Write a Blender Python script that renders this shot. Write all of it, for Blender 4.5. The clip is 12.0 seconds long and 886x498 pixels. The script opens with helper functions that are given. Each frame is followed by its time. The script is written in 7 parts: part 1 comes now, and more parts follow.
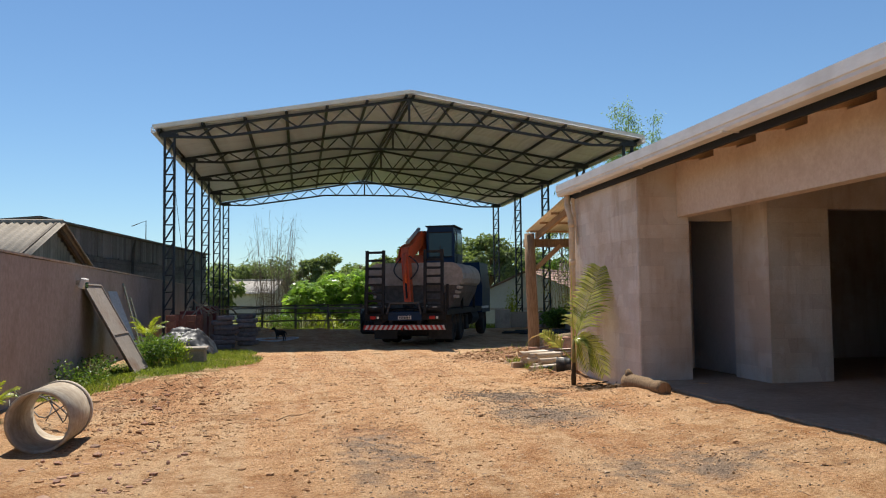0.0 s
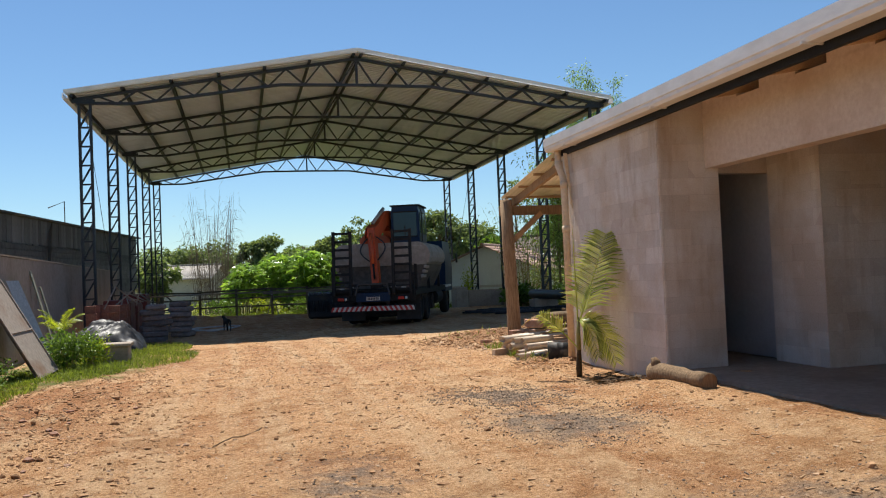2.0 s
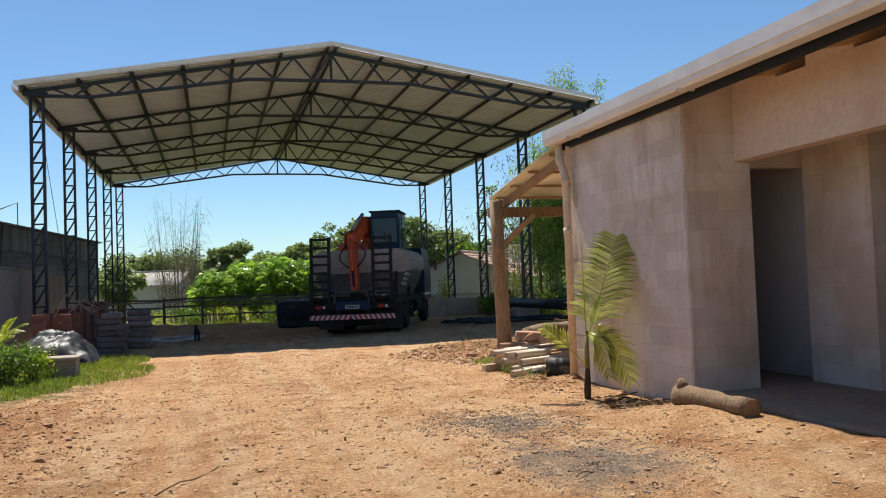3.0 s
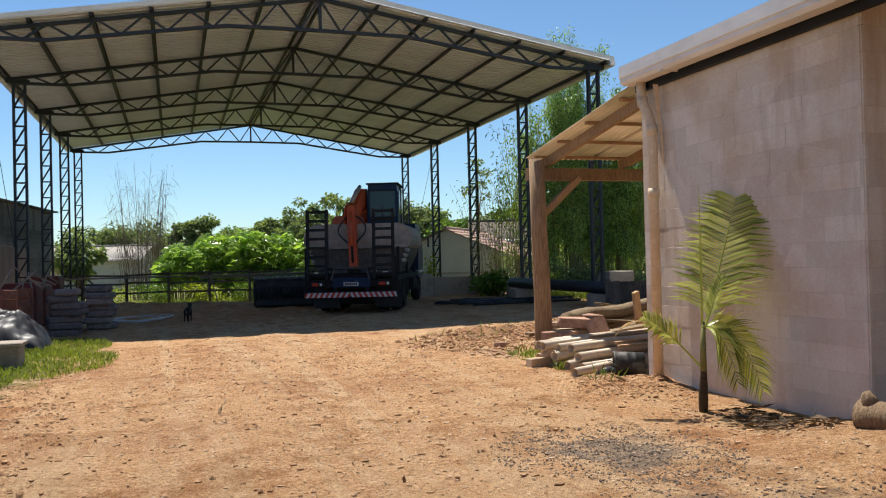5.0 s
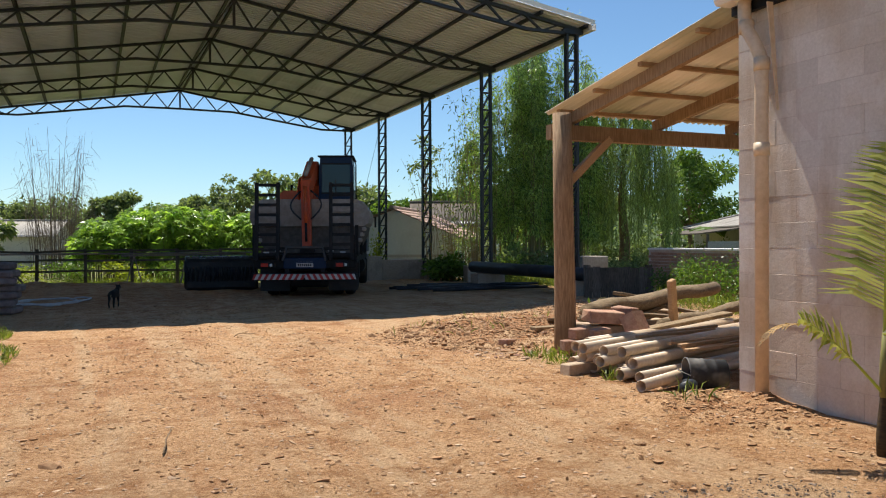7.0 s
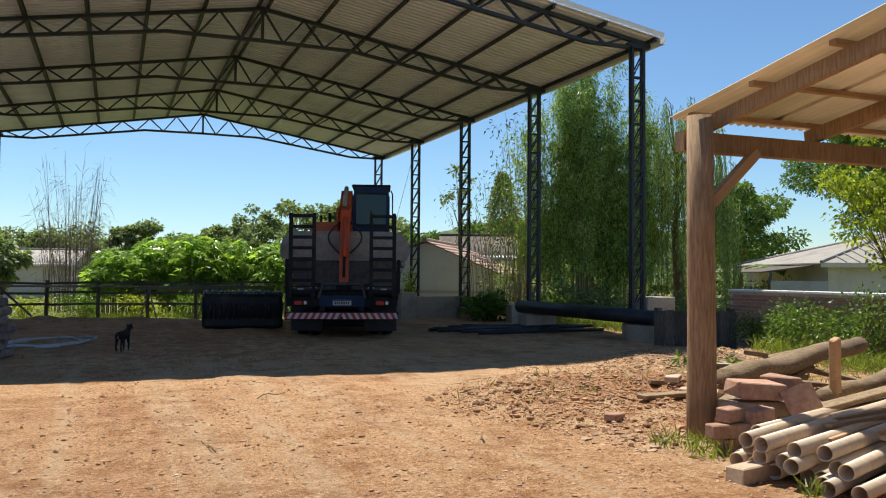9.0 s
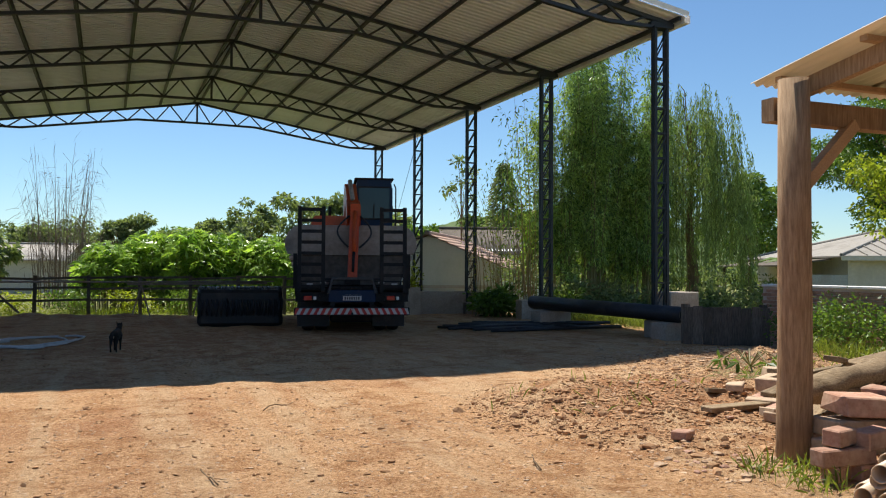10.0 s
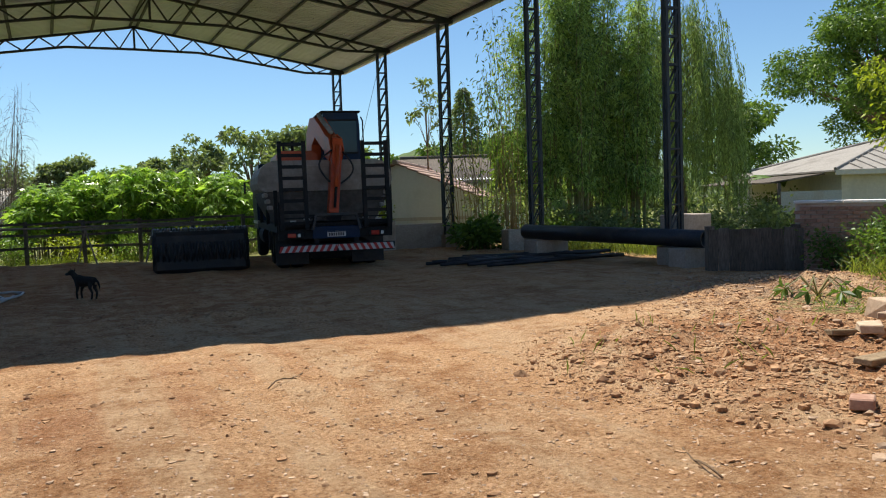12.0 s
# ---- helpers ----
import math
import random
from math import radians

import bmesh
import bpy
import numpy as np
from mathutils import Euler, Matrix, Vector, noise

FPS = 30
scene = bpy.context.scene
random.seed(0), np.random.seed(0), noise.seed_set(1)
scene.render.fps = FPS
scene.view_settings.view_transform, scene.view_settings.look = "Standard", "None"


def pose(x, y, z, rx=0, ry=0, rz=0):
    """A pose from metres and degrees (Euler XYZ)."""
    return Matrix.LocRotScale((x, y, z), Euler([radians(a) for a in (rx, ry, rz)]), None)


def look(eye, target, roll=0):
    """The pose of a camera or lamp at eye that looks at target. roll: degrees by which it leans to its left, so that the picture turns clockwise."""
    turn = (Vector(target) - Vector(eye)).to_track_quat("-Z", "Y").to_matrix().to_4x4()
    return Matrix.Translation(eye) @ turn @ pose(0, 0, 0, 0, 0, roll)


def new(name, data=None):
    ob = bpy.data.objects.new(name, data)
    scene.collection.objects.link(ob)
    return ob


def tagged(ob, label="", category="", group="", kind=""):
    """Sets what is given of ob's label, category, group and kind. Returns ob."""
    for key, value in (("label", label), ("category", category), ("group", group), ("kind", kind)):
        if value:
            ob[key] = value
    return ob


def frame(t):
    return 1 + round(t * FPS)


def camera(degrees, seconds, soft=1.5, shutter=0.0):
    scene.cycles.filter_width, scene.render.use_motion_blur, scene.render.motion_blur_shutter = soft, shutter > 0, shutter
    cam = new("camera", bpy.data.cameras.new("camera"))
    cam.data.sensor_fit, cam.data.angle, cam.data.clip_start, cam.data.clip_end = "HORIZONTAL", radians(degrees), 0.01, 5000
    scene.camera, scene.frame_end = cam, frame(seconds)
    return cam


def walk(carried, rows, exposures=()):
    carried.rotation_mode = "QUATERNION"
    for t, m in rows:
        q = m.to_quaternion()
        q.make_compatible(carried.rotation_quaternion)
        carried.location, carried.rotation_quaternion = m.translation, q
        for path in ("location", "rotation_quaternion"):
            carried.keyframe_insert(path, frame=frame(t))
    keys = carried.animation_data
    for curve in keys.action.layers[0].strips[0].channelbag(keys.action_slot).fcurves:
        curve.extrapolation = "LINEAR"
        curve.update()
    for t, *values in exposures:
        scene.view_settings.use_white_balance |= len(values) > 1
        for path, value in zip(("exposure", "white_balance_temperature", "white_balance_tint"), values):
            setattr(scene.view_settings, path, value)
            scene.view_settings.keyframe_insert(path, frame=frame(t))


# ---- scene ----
cam = camera(56.4, 12.0, 1.1)
PATH = [
    (0, (0.267, -1.988, 1.434), (0.605, -0.02, 1.547), -0.7),
    (0.5, (0.241, -1.385, 1.444), (0.609, 0.579, 1.546), -1.0),
    (1, (0.199, -0.776, 1.447), (0.6, 1.182, 1.533), -1.5),
    (1.5, (0.241, -0.122, 1.44), (0.677, 1.829, 1.509), -2.1),
    (2, (0.275, 0.482, 1.421), (0.749, 2.424, 1.48), -2.4),
    (2.5, (0.393, 1.163, 1.428), (0.902, 3.096, 1.496), -2.4),
    (2.7, (0.401, 1.451, 1.418), (0.925, 3.38, 1.493), -2.3),
    (4.3, (0.285, 3.468, 1.419), (0.87, 5.38, 1.484), -1.9),
    (4.5, (0.273, 3.756, 1.405), (0.865, 5.665, 1.461), -1.8),
    (5, (0.194, 4.438, 1.374), (0.814, 6.34, 1.397), -1.4),
    (5.5, (0.165, 5.015, 1.329), (0.85, 6.893, 1.337), -0.5),
    (6, (0.145, 5.663, 1.278), (0.892, 7.518, 1.243), -1.1),
    (6.5, (0.127, 6.266, 1.262), (0.92, 8.101, 1.225), -1.0),
    (7, (0.16, 6.993, 1.296), (0.944, 8.832, 1.278), -0.3),
    (7.2, (0.171, 7.273, 1.297), (0.943, 9.118, 1.283), 0.1),
    (8.8, (0.439, 9.162, 1.38), (1.187, 11.016, 1.43), 0.3),
    (9, (0.477, 9.389, 1.379), (1.216, 11.246, 1.441), 0.4),
    (9.5, (0.499, 10.017, 1.391), (1.229, 11.877, 1.462), 0.6),
    (10, (0.559, 10.574, 1.378), (1.311, 12.426, 1.426), 0.3),
    (10.5, (0.59, 11.084, 1.338), (1.417, 12.905, 1.3), -1.3),
    (11, (0.592, 11.587, 1.295), (1.495, 13.367, 1.167), -2.1),
    (11.5, (0.55, 12.164, 1.324), (1.439, 13.953, 1.219), -1.4),
    (12, (0.582, 12.742, 1.326), (1.443, 14.543, 1.209), -1.9),
]
walk(cam, [(t, look(eye, target, roll)) for t, eye, target, roll in PATH],
     [(0, 0.47), (0.5, 0.46), (2, 0.51), (2.5, 0.56), (4.5, 0.58), (7.2, 0.6), (9.5, 0.63), (10.5, 0.62), (12, 0.62)])

# world, sun and exposure
SUN_WAY = Vector((-0.06, 0.49, 1.0)).normalized()
world = bpy.data.worlds.new("sky")
scene.world = world
world.use_nodes = True
wn = world.node_tree.nodes
sky = wn.new("ShaderNodeTexSky")
sky.sky_type = "NISHITA"
sky.sun_disc = False
sky.sun_elevation = math.asin(SUN_WAY.z)
sky.sun_rotation = math.atan2(SUN_WAY.x, SUN_WAY.y)
sky.air_density, sky.dust_density, sky.ozone_density = 1.0, 0.0, 1.3
wn["Background"].inputs["Strength"].default_value = 0.073
tint = wn.new("ShaderNodeMix")
tint.data_type, tint.blend_type = "RGBA", "MULTIPLY"
tint.inputs[0].default_value = 1.0
tint.inputs[7].default_value = (0.78, 0.97, 1.12, 1)
world.node_tree.links.new(sky.outputs[0], tint.inputs[6])
world.node_tree.links.new(tint.outputs[2], wn["Background"].inputs["Color"])
sun = new("sun", bpy.data.lights.new("sun", "SUN"))
sun.data.energy, sun.data.angle, sun.data.color = 5.0, radians(0.55), (1.0, 0.95, 0.86)
sun.matrix_world = look(SUN_WAY * 60, (0, 0, 0))


# materials
def material(name, rough=0.8, metal=0.0):
    m = bpy.data.materials.new(name)
    m.use_nodes = True
    b = m.node_tree.nodes["Principled BSDF"]
    b.inputs["Roughness"].default_value = rough
    b.inputs["Metallic"].default_value = metal
    b.inputs["Specular IOR Level"].default_value = 0.2 if rough > 0.55 else 0.4
    return m, m.node_tree, b


def noise_node(nt, scale, detail=4.0, rough=0.6, stretch=None):
    n = nt.nodes.new("ShaderNodeTexNoise")
    n.inputs["Scale"].default_value = scale
    n.inputs["Detail"].default_value = detail
    n.inputs["Roughness"].default_value = rough
    tc = nt.nodes.new("ShaderNodeTexCoord")
    if stretch:
        mp = nt.nodes.new("ShaderNodeMapping")
        mp.inputs["Scale"].default_value = stretch
        nt.links.new(tc.outputs["Object"], mp.inputs["Vector"])
        nt.links.new(mp.outputs[0], n.inputs["Vector"])
    else:
        nt.links.new(tc.outputs["Object"], n.inputs["Vector"])
    return n


def ramp(nt, source, stops):
    r = nt.nodes.new("ShaderNodeValToRGB")
    while len(r.color_ramp.elements) < len(stops):
        r.color_ramp.elements.new(0.5)
    for e, (at, c) in zip(r.color_ramp.elements, stops):
        e.position, e.color = at, (c[0], c[1], c[2], 1)
    nt.links.new(source, r.inputs[0])
    return r.outputs[0]


def mix(nt, a, b, fac, mode="MIX"):
    m = nt.nodes.new("ShaderNodeMix")
    m.data_type, m.blend_type = "RGBA", mode
    for sock, v in ((m.inputs[6], a), (m.inputs[7], b), (m.inputs[0], fac)):
        if isinstance(v, tuple):
            sock.default_value = (v[0], v[1], v[2], 1)
        elif isinstance(v, float):
            sock.default_value = v
        else:
            nt.links.new(v, sock)
    return m.outputs[2]


def bump(nt, b, height, strength, distance=0.02):
    n = nt.nodes.new("ShaderNodeBump")
    n.inputs["Strength"].default_value = strength
    n.inputs["Distance"].default_value = distance
    nt.links.new(height, n.inputs["Height"])
    nt.links.new(n.outputs[0], b.inputs["Normal"])


def surface(name, dark, light, rough=0.8, metal=0.0, grain=18.0, stain=1.3, stain_colour=None, stretch=None,
            relief=0.3, vary=0.25, island=False, depth=0.01):
    """Two tones mixed by grain, stained at a larger scale, each piece a little different."""
    m, nt, b = material(name, rough, metal)
    g = noise_node(nt, grain, 5.0, 0.65, stretch)
    col = ramp(nt, g.outputs[0], [(0.3, dark), (0.7, light)])
    s = noise_node(nt, stain, 3.0)
    sc = stain_colour or tuple(c * 0.55 for c in dark)
    col = mix(nt, col, sc, ramp(nt, s.outputs[0], [(0.5, (0, 0, 0)), (0.78, (0.75, 0.75, 0.75))]))
    if vary:
        src = nt.nodes.new("ShaderNodeNewGeometry").outputs["Random Per Island"] if island else nt.nodes.new("ShaderNodeObjectInfo").outputs["Random"]
        col = mix(nt, col, ramp(nt, src, [(0, (1 - vary,) * 3), (1, (1.0, 1.0, 1.0))]), 1.0, "MULTIPLY")
    nt.links.new(col, b.inputs["Base Color"])
    if relief:
        bump(nt, b, g.outputs[0], relief, depth)
    return m


def leaf_material(name, dark, light, gloss=0.45, through_light=0.35, tint=(1.0, 1.0, 0.45)):
    m, nt, b = material(name, gloss)
    geo = nt.nodes.new("ShaderNodeNewGeometry")
    col = ramp(nt, geo.outputs["Random Per Island"], [(0.0, dark), (0.6, light), (1.0, tuple(min(1, c * 1.35) for c in light))])
    n = noise_node(nt, 0.9, 2.0)
    col = mix(nt, col, (0.62, 0.66, 0.55), ramp(nt, n.outputs[0], [(0.4, (0, 0, 0)), (0.7, (0.8, 0.8, 0.8))]), "MULTIPLY")
    nt.links.new(col, b.inputs["Base Color"])
    t = nt.nodes.new("ShaderNodeBsdfTranslucent")
    nt.links.new(mix(nt, col, tint, 1.0, "MULTIPLY"), t.inputs["Color"])
    ms = nt.nodes.new("ShaderNodeMixShader")
    ms.inputs[0].default_value = through_light
    nt.links.new(b.outputs[0], ms.inputs[1])
    nt.links.new(t.outputs[0], ms.inputs[2])
    nt.links.new(ms.outputs[0], nt.nodes["Material Output"].inputs["Surface"])
    return m


def ground_material():
    m, nt, b = material("packed_earth", 0.95)
    fine = noise_node(nt, 30.0, 9.0, 0.82)
    mid = noise_node(nt, 3.2, 5.0, 0.65)
    big = noise_node(nt, 0.42, 4.0, 0.6)
    track = noise_node(nt, 1.0, 5.0, 0.65, (1.9, 0.085, 1.0))
    sandy = ramp(nt, fine.outputs[0], [(0.37, (0.18, 0.084, 0.034)), (0.46, (0.43, 0.242, 0.114)), (0.53, (0.54, 0.32, 0.16)), (0.61, (0.68, 0.44, 0.25))])
    red = ramp(nt, fine.outputs[0], [(0.36, (0.18, 0.074, 0.03)), (0.64, (0.49, 0.235, 0.105))])
    pale = ramp(nt, fine.outputs[0], [(0.36, (0.36, 0.212, 0.105)), (0.64, (0.66, 0.455, 0.265))])
    col = mix(nt, sandy, red, ramp(nt, big.outputs[0], [(0.50, (0, 0, 0)), (0.66, (0.75, 0.75, 0.75))]))
    col = mix(nt, col, pale, ramp(nt, track.outputs[0], [(0.48, (0, 0, 0)), (0.57, (0.85, 0.85, 0.85))]))
    col = mix(nt, col, (0.80, 0.69, 0.57), ramp(nt, mid.outputs[0], [(0.42, (0.0, 0.0, 0.0)), (0.66, (0.75, 0.75, 0.75))]), "MULTIPLY")
    wet = noise_node(nt, 0.8, 8.0, 0.78)
    col = mix(nt, col, (0.68, 0.56, 0.45), ramp(nt, wet.outputs[0], [(0.50, (0.0, 0.0, 0.0)), (0.60, (0.75, 0.75, 0.75))]), "MULTIPLY")
    grit = noise_node(nt, 150.0, 3.0, 0.6)
    col = mix(nt, col, (0.60, 0.47, 0.33), ramp(nt, grit.outputs[0], [(0.60, (0, 0, 0)), (0.68, (0.8, 0.8, 0.8))]))
    grey = ramp(nt, fine.outputs[0], [(0.36, (0.085, 0.062, 0.046)), (0.64, (0.33, 0.255, 0.19))])
    at = nt.nodes.new("ShaderNodeAttribute")
    at.attribute_name = "soil"
    sep = nt.nodes.new("ShaderNodeSeparateColor")
    nt.links.new(at.outputs["Color"], sep.inputs[0])
    # gravel, turned red soil and meadow, laid by the plan and broken up by noise
    for k, c in ((0, grey), (1, red), (2, ramp(nt, fine.outputs[0], [(0.3, (0.035, 0.06, 0.012)), (0.7, (0.16, 0.2, 0.05))]))):
        a = nt.nodes.new("ShaderNodeMath")
        a.operation = "ADD"
        nt.links.new(sep.outputs[k], a.inputs[0])
        nt.links.new(mid.outputs[0], a.inputs[1])
        col = mix(nt, col, c, ramp(nt, a.outputs[0], [(0.78, (0, 0, 0)), (1.05, (0.85, 0.85, 0.85))]))
    nt.links.new(col, b.inputs["Base Color"])
    h = nt.nodes.new("ShaderNodeMath")
    h.operation = "ADD"
    nt.links.new(fine.outputs[0], h.inputs[0])
    nt.links.new(mid.outputs[0], h.inputs[1])
    bump(nt, b, h.outputs[0], 1.0, 0.034)
    return m


EARTH = ground_material()
DARK_STEEL = surface("dark_painted_steel", (0.010, 0.014, 0.022), (0.022, 0.028, 0.04), 0.5, 0.0, 40, 2.0, (0.05, 0.03, 0.02), None, 0.1, 0.2)
ROOF_STEEL = surface("galvanised_sheet", (0.74, 0.78, 0.84), (0.82, 0.86, 0.92), 0.5, 0.0, 25, 0.8, (0.58, 0.59, 0.61), None, 0.05, 0.12)


def wall_material(name, dark, light, vary):
    """Rendered block wall: grain, broad warm stains, rain streaks and pale lime blooms across the whole wall."""
    m, nt, b = material(name, 0.92)
    at = nt.nodes.new("ShaderNodeNewGeometry").outputs["Position"]

    def field(scale, detail, stretch=(1, 1, 1)):
        mp = nt.nodes.new("ShaderNodeMapping")
        mp.inputs["Scale"].default_value = stretch
        nt.links.new(at, mp.inputs["Vector"])
        n = noise_node(nt, scale, detail, 0.62)
        nt.links.new(mp.outputs[0], n.inputs["Vector"])
        return n.outputs[0]

    grain = field(55, 5)
    col = ramp(nt, grain, [(0.3, dark), (0.7, light)])
    col = mix(nt, col, (0.83, 0.73, 0.62), ramp(nt, field(0.85, 4), [(0.46, (0, 0, 0)), (0.62, (0.85, 0.85, 0.85))]), "MULTIPLY")
    col = mix(nt, col, (0.78, 0.70, 0.62), ramp(nt, field(2.1, 4, (1.6, 1.6, 0.22)), [(0.52, (0, 0, 0)), (0.66, (0.7, 0.7, 0.7))]), "MULTIPLY")
    col = mix(nt, col, (0.74, 0.68, 0.62), ramp(nt, field(3.3, 6), [(0.60, (0, 0, 0)), (0.72, (0.55, 0.55, 0.55))]))
    if vary:
        col = mix(nt, col, ramp(nt, nt.nodes.new("ShaderNodeObjectInfo").outputs["Random"], [(0, (1 - vary,) * 3), (1, (1.0, 1.0, 1.0))]), 1.0, "MULTIPLY")
    nt.links.new(col, b.inputs["Base Color"])
    bump(nt, b, grain, 0.3, 0.01)
    return m


BLOCK = wall_material("painted_concrete_block", (0.65, 0.58, 0.51), (0.77, 0.70, 0.625), 0.15)
MORTAR = wall_material("mortar_render", (0.56, 0.48, 0.42), (0.66, 0.58, 0.52), 0.0)
BEAM_RENDER = surface("rough_cast_concrete", (0.60, 0.46, 0.36), (0.72, 0.59, 0.49), 0.9, 0, 20, 1.5, (0.5, 0.35, 0.25), None, 0.3, 0.0)
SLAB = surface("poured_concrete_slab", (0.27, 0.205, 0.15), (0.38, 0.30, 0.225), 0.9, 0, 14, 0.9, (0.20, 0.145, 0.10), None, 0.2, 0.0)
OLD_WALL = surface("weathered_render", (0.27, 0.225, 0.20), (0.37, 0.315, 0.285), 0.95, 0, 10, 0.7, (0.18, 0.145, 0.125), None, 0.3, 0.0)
WHITE_METAL = surface("white_painted_metal", (0.72, 0.70, 0.66), (0.82, 0.80, 0.77), 0.4, 0.0, 30, 1.5, (0.55, 0.5, 0.44), None, 0.05, 0.05)
CREAM_PLASTIC = surface("cream_plastic_pipe", (0.62, 0.46, 0.30), (0.76, 0.60, 0.42), 0.45, 0.0, 20, 2.2, (0.48, 0.32, 0.19), None, 0.05, 0.18)
BLACK_PLASTIC = surface("black_plastic", (0.010, 0.011, 0.014), (0.025, 0.027, 0.032), 0.5, 0, 30, 3.0, (0.06, 0.05, 0.045), None, 0.15, 0.2)
WOOD_RAW = surface("raw_pine_board", (0.42, 0.25, 0.13), (0.60, 0.40, 0.23), 0.8, 0, 14, 2.0, (0.28, 0.16, 0.08), (6, 1, 6), 0.3, 0.3)
WOOD_POST = surface("round_timber", (0.22, 0.135, 0.072), (0.46, 0.31, 0.185), 0.85, 0, 10, 1.6, (0.16, 0.085, 0.045), (5, 5, 0.5), 0.5, 0.2)
WOOD_OLD = surface("grey_weathered_wood", (0.09, 0.075, 0.06), (0.22, 0.185, 0.15), 0.9, 0, 12, 1.3, (0.05, 0.04, 0.03), (4, 4, 0.6), 0.4, 0.35)
WOOD_TIMBER = surface("old_timber", (0.17, 0.115, 0.065), (0.40, 0.30, 0.185), 0.9, 0, 12, 1.6, (0.10, 0.065, 0.04), (1, 6, 6), 0.5, 0.35)
BARK = surface("dry_bark", (0.14, 0.09, 0.055), (0.34, 0.235, 0.14), 0.95, 0, 14, 2.5, (0.08, 0.05, 0.03), (3, 3, 1), 0.8, 0.15, False, 0.03)
BRICK = surface("red_clay_brick", (0.36, 0.19, 0.125), (0.58, 0.36, 0.26), 0.9, 0, 22, 4.5, (0.56, 0.42, 0.30), None, 0.3, 0.35)
PALE_BLOCK = surface("grey_concrete", (0.34, 0.285, 0.23), (0.52, 0.44, 0.365), 0.9, 0, 25, 2.0, (0.2, 0.17, 0.14), None, 0.3, 0.2)
TAN_BLOCK = surface("tan_dusty_block", (0.40, 0.29, 0.19), (0.58, 0.44, 0.31), 0.9, 0, 25, 2.0, (0.28, 0.18, 0.11), None, 0.3, 0.25)
# Fibre sheet in a darker tone, for the long shed's roof.
OLD_FIBRE = surface("dark_fibre_sheet", (0.10, 0.095, 0.085), (0.19, 0.18, 0.165), 0.9, 0, 8, 1.0, (0.06, 0.055, 0.045), (1, 3, 1), 0.3, 0.15)
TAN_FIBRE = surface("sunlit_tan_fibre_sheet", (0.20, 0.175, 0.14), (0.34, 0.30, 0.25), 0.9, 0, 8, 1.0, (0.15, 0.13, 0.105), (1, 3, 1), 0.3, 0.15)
SHED_BOARD = surface("silvered_board", (0.15, 0.145, 0.15), (0.34, 0.33, 0.335), 0.9, 0, 10, 1.1, (0.08, 0.072, 0.07), (3, 3, 0.5), 0.4, 0.45)
LICHEN_BOARD = surface("lichened_board", (0.20, 0.20, 0.155), (0.40, 0.40, 0.32), 0.9, 0, 10, 1.2, (0.12, 0.11, 0.085), (3, 3, 0.5), 0.4, 0.4)
FIBRE = surface("fibre_cement_sheet", (0.26, 0.24, 0.21), (0.40, 0.37, 0.33), 0.9, 0, 8, 1.0, (0.15, 0.13, 0.11), (1, 3, 1), 0.3, 0.15)
TILE = surface("clay_roof_tile", (0.36, 0.235, 0.185), (0.50, 0.355, 0.29), 0.9, 0, 12, 1.2, (0.3, 0.24, 0.2), None, 0.3, 0.25)
RUST = surface("rusty_sheet_metal", (0.22, 0.18, 0.15), (0.36, 0.31, 0.26), 0.8, 0.0, 16, 1.8, (0.19, 0.09, 0.04), None, 0.2, 0.1)
ZINC = surface("zinc_corrugated", (0.26, 0.27, 0.28), (0.38, 0.39, 0.40), 0.45, 0.6, 20, 1.2, (0.24, 0.18, 0.13), None, 0.05, 0.1)
CREAM_WALL = surface("cream_plaster", (0.56, 0.52, 0.44), (0.68, 0.63, 0.54), 0.9, 0, 10, 0.8, (0.42, 0.38, 0.31), None, 0.1, 0.0)
GREEN_WALL = surface("pale_green_plaster", (0.76, 0.78, 0.72), (0.84, 0.85, 0.80), 0.9, 0, 10, 0.8, (0.62, 0.63, 0.56), None, 0.1, 0.0)
RUBBER = surface("tyre_rubber", (0.012, 0.012, 0.012), (0.035, 0.032, 0.03), 0.85, 0, 30, 3.0, (0.11, 0.075, 0.05), None, 0.2, 0.1)
ORANGE = surface("orange_machine_paint", (0.52, 0.065, 0.014), (0.64, 0.10, 0.022), 0.42, 0, 20, 2.2, (0.28, 0.06, 0.025), None, 0.05, 0.08)
TRUCK_STEEL = surface("grimy_dark_steel", (0.010, 0.010, 0.011), (0.026, 0.025, 0.025), 0.7, 0.0, 20, 2.0, (0.055, 0.042, 0.034), None, 0.15, 0.2)
GREY_BODY = surface("dusty_grey_steel", (0.30, 0.25, 0.21), (0.45, 0.385, 0.33), 0.7, 0.0, 9, 1.4, (0.17, 0.13, 0.105), None, 0.1, 0.2)
CAB_BLUE = surface("dark_blue_paint", (0.010, 0.024, 0.055), (0.016, 0.036, 0.075), 0.35, 0.0, 30, 2.0, (0.03, 0.035, 0.045), None, 0.03, 0.0)
RED_LENS = surface("red_lens", (0.34, 0.016, 0.014), (0.42, 0.022, 0.018), 0.25, 0, 30, 2.0, None, None, 0.0, 0.0)
CLEAR_LENS = surface("clear_lens", (0.6, 0.6, 0.58), (0.7, 0.7, 0.68), 0.2, 0, 30, 2.0, None, None, 0.0, 0.0)
WHITE_PAINT = surface("white_reflective_tape", (0.46, 0.43, 0.40), (0.58, 0.55, 0.52), 0.5, 0, 30, 2.0, (0.4, 0.35, 0.3), None, 0.0, 0.0)
RED_PAINT = surface("red_reflective_tape", (0.42, 0.025, 0.02), (0.52, 0.04, 0.03), 0.5, 0, 30, 2.0, (0.2, 0.03, 0.02), None, 0.0, 0.0)
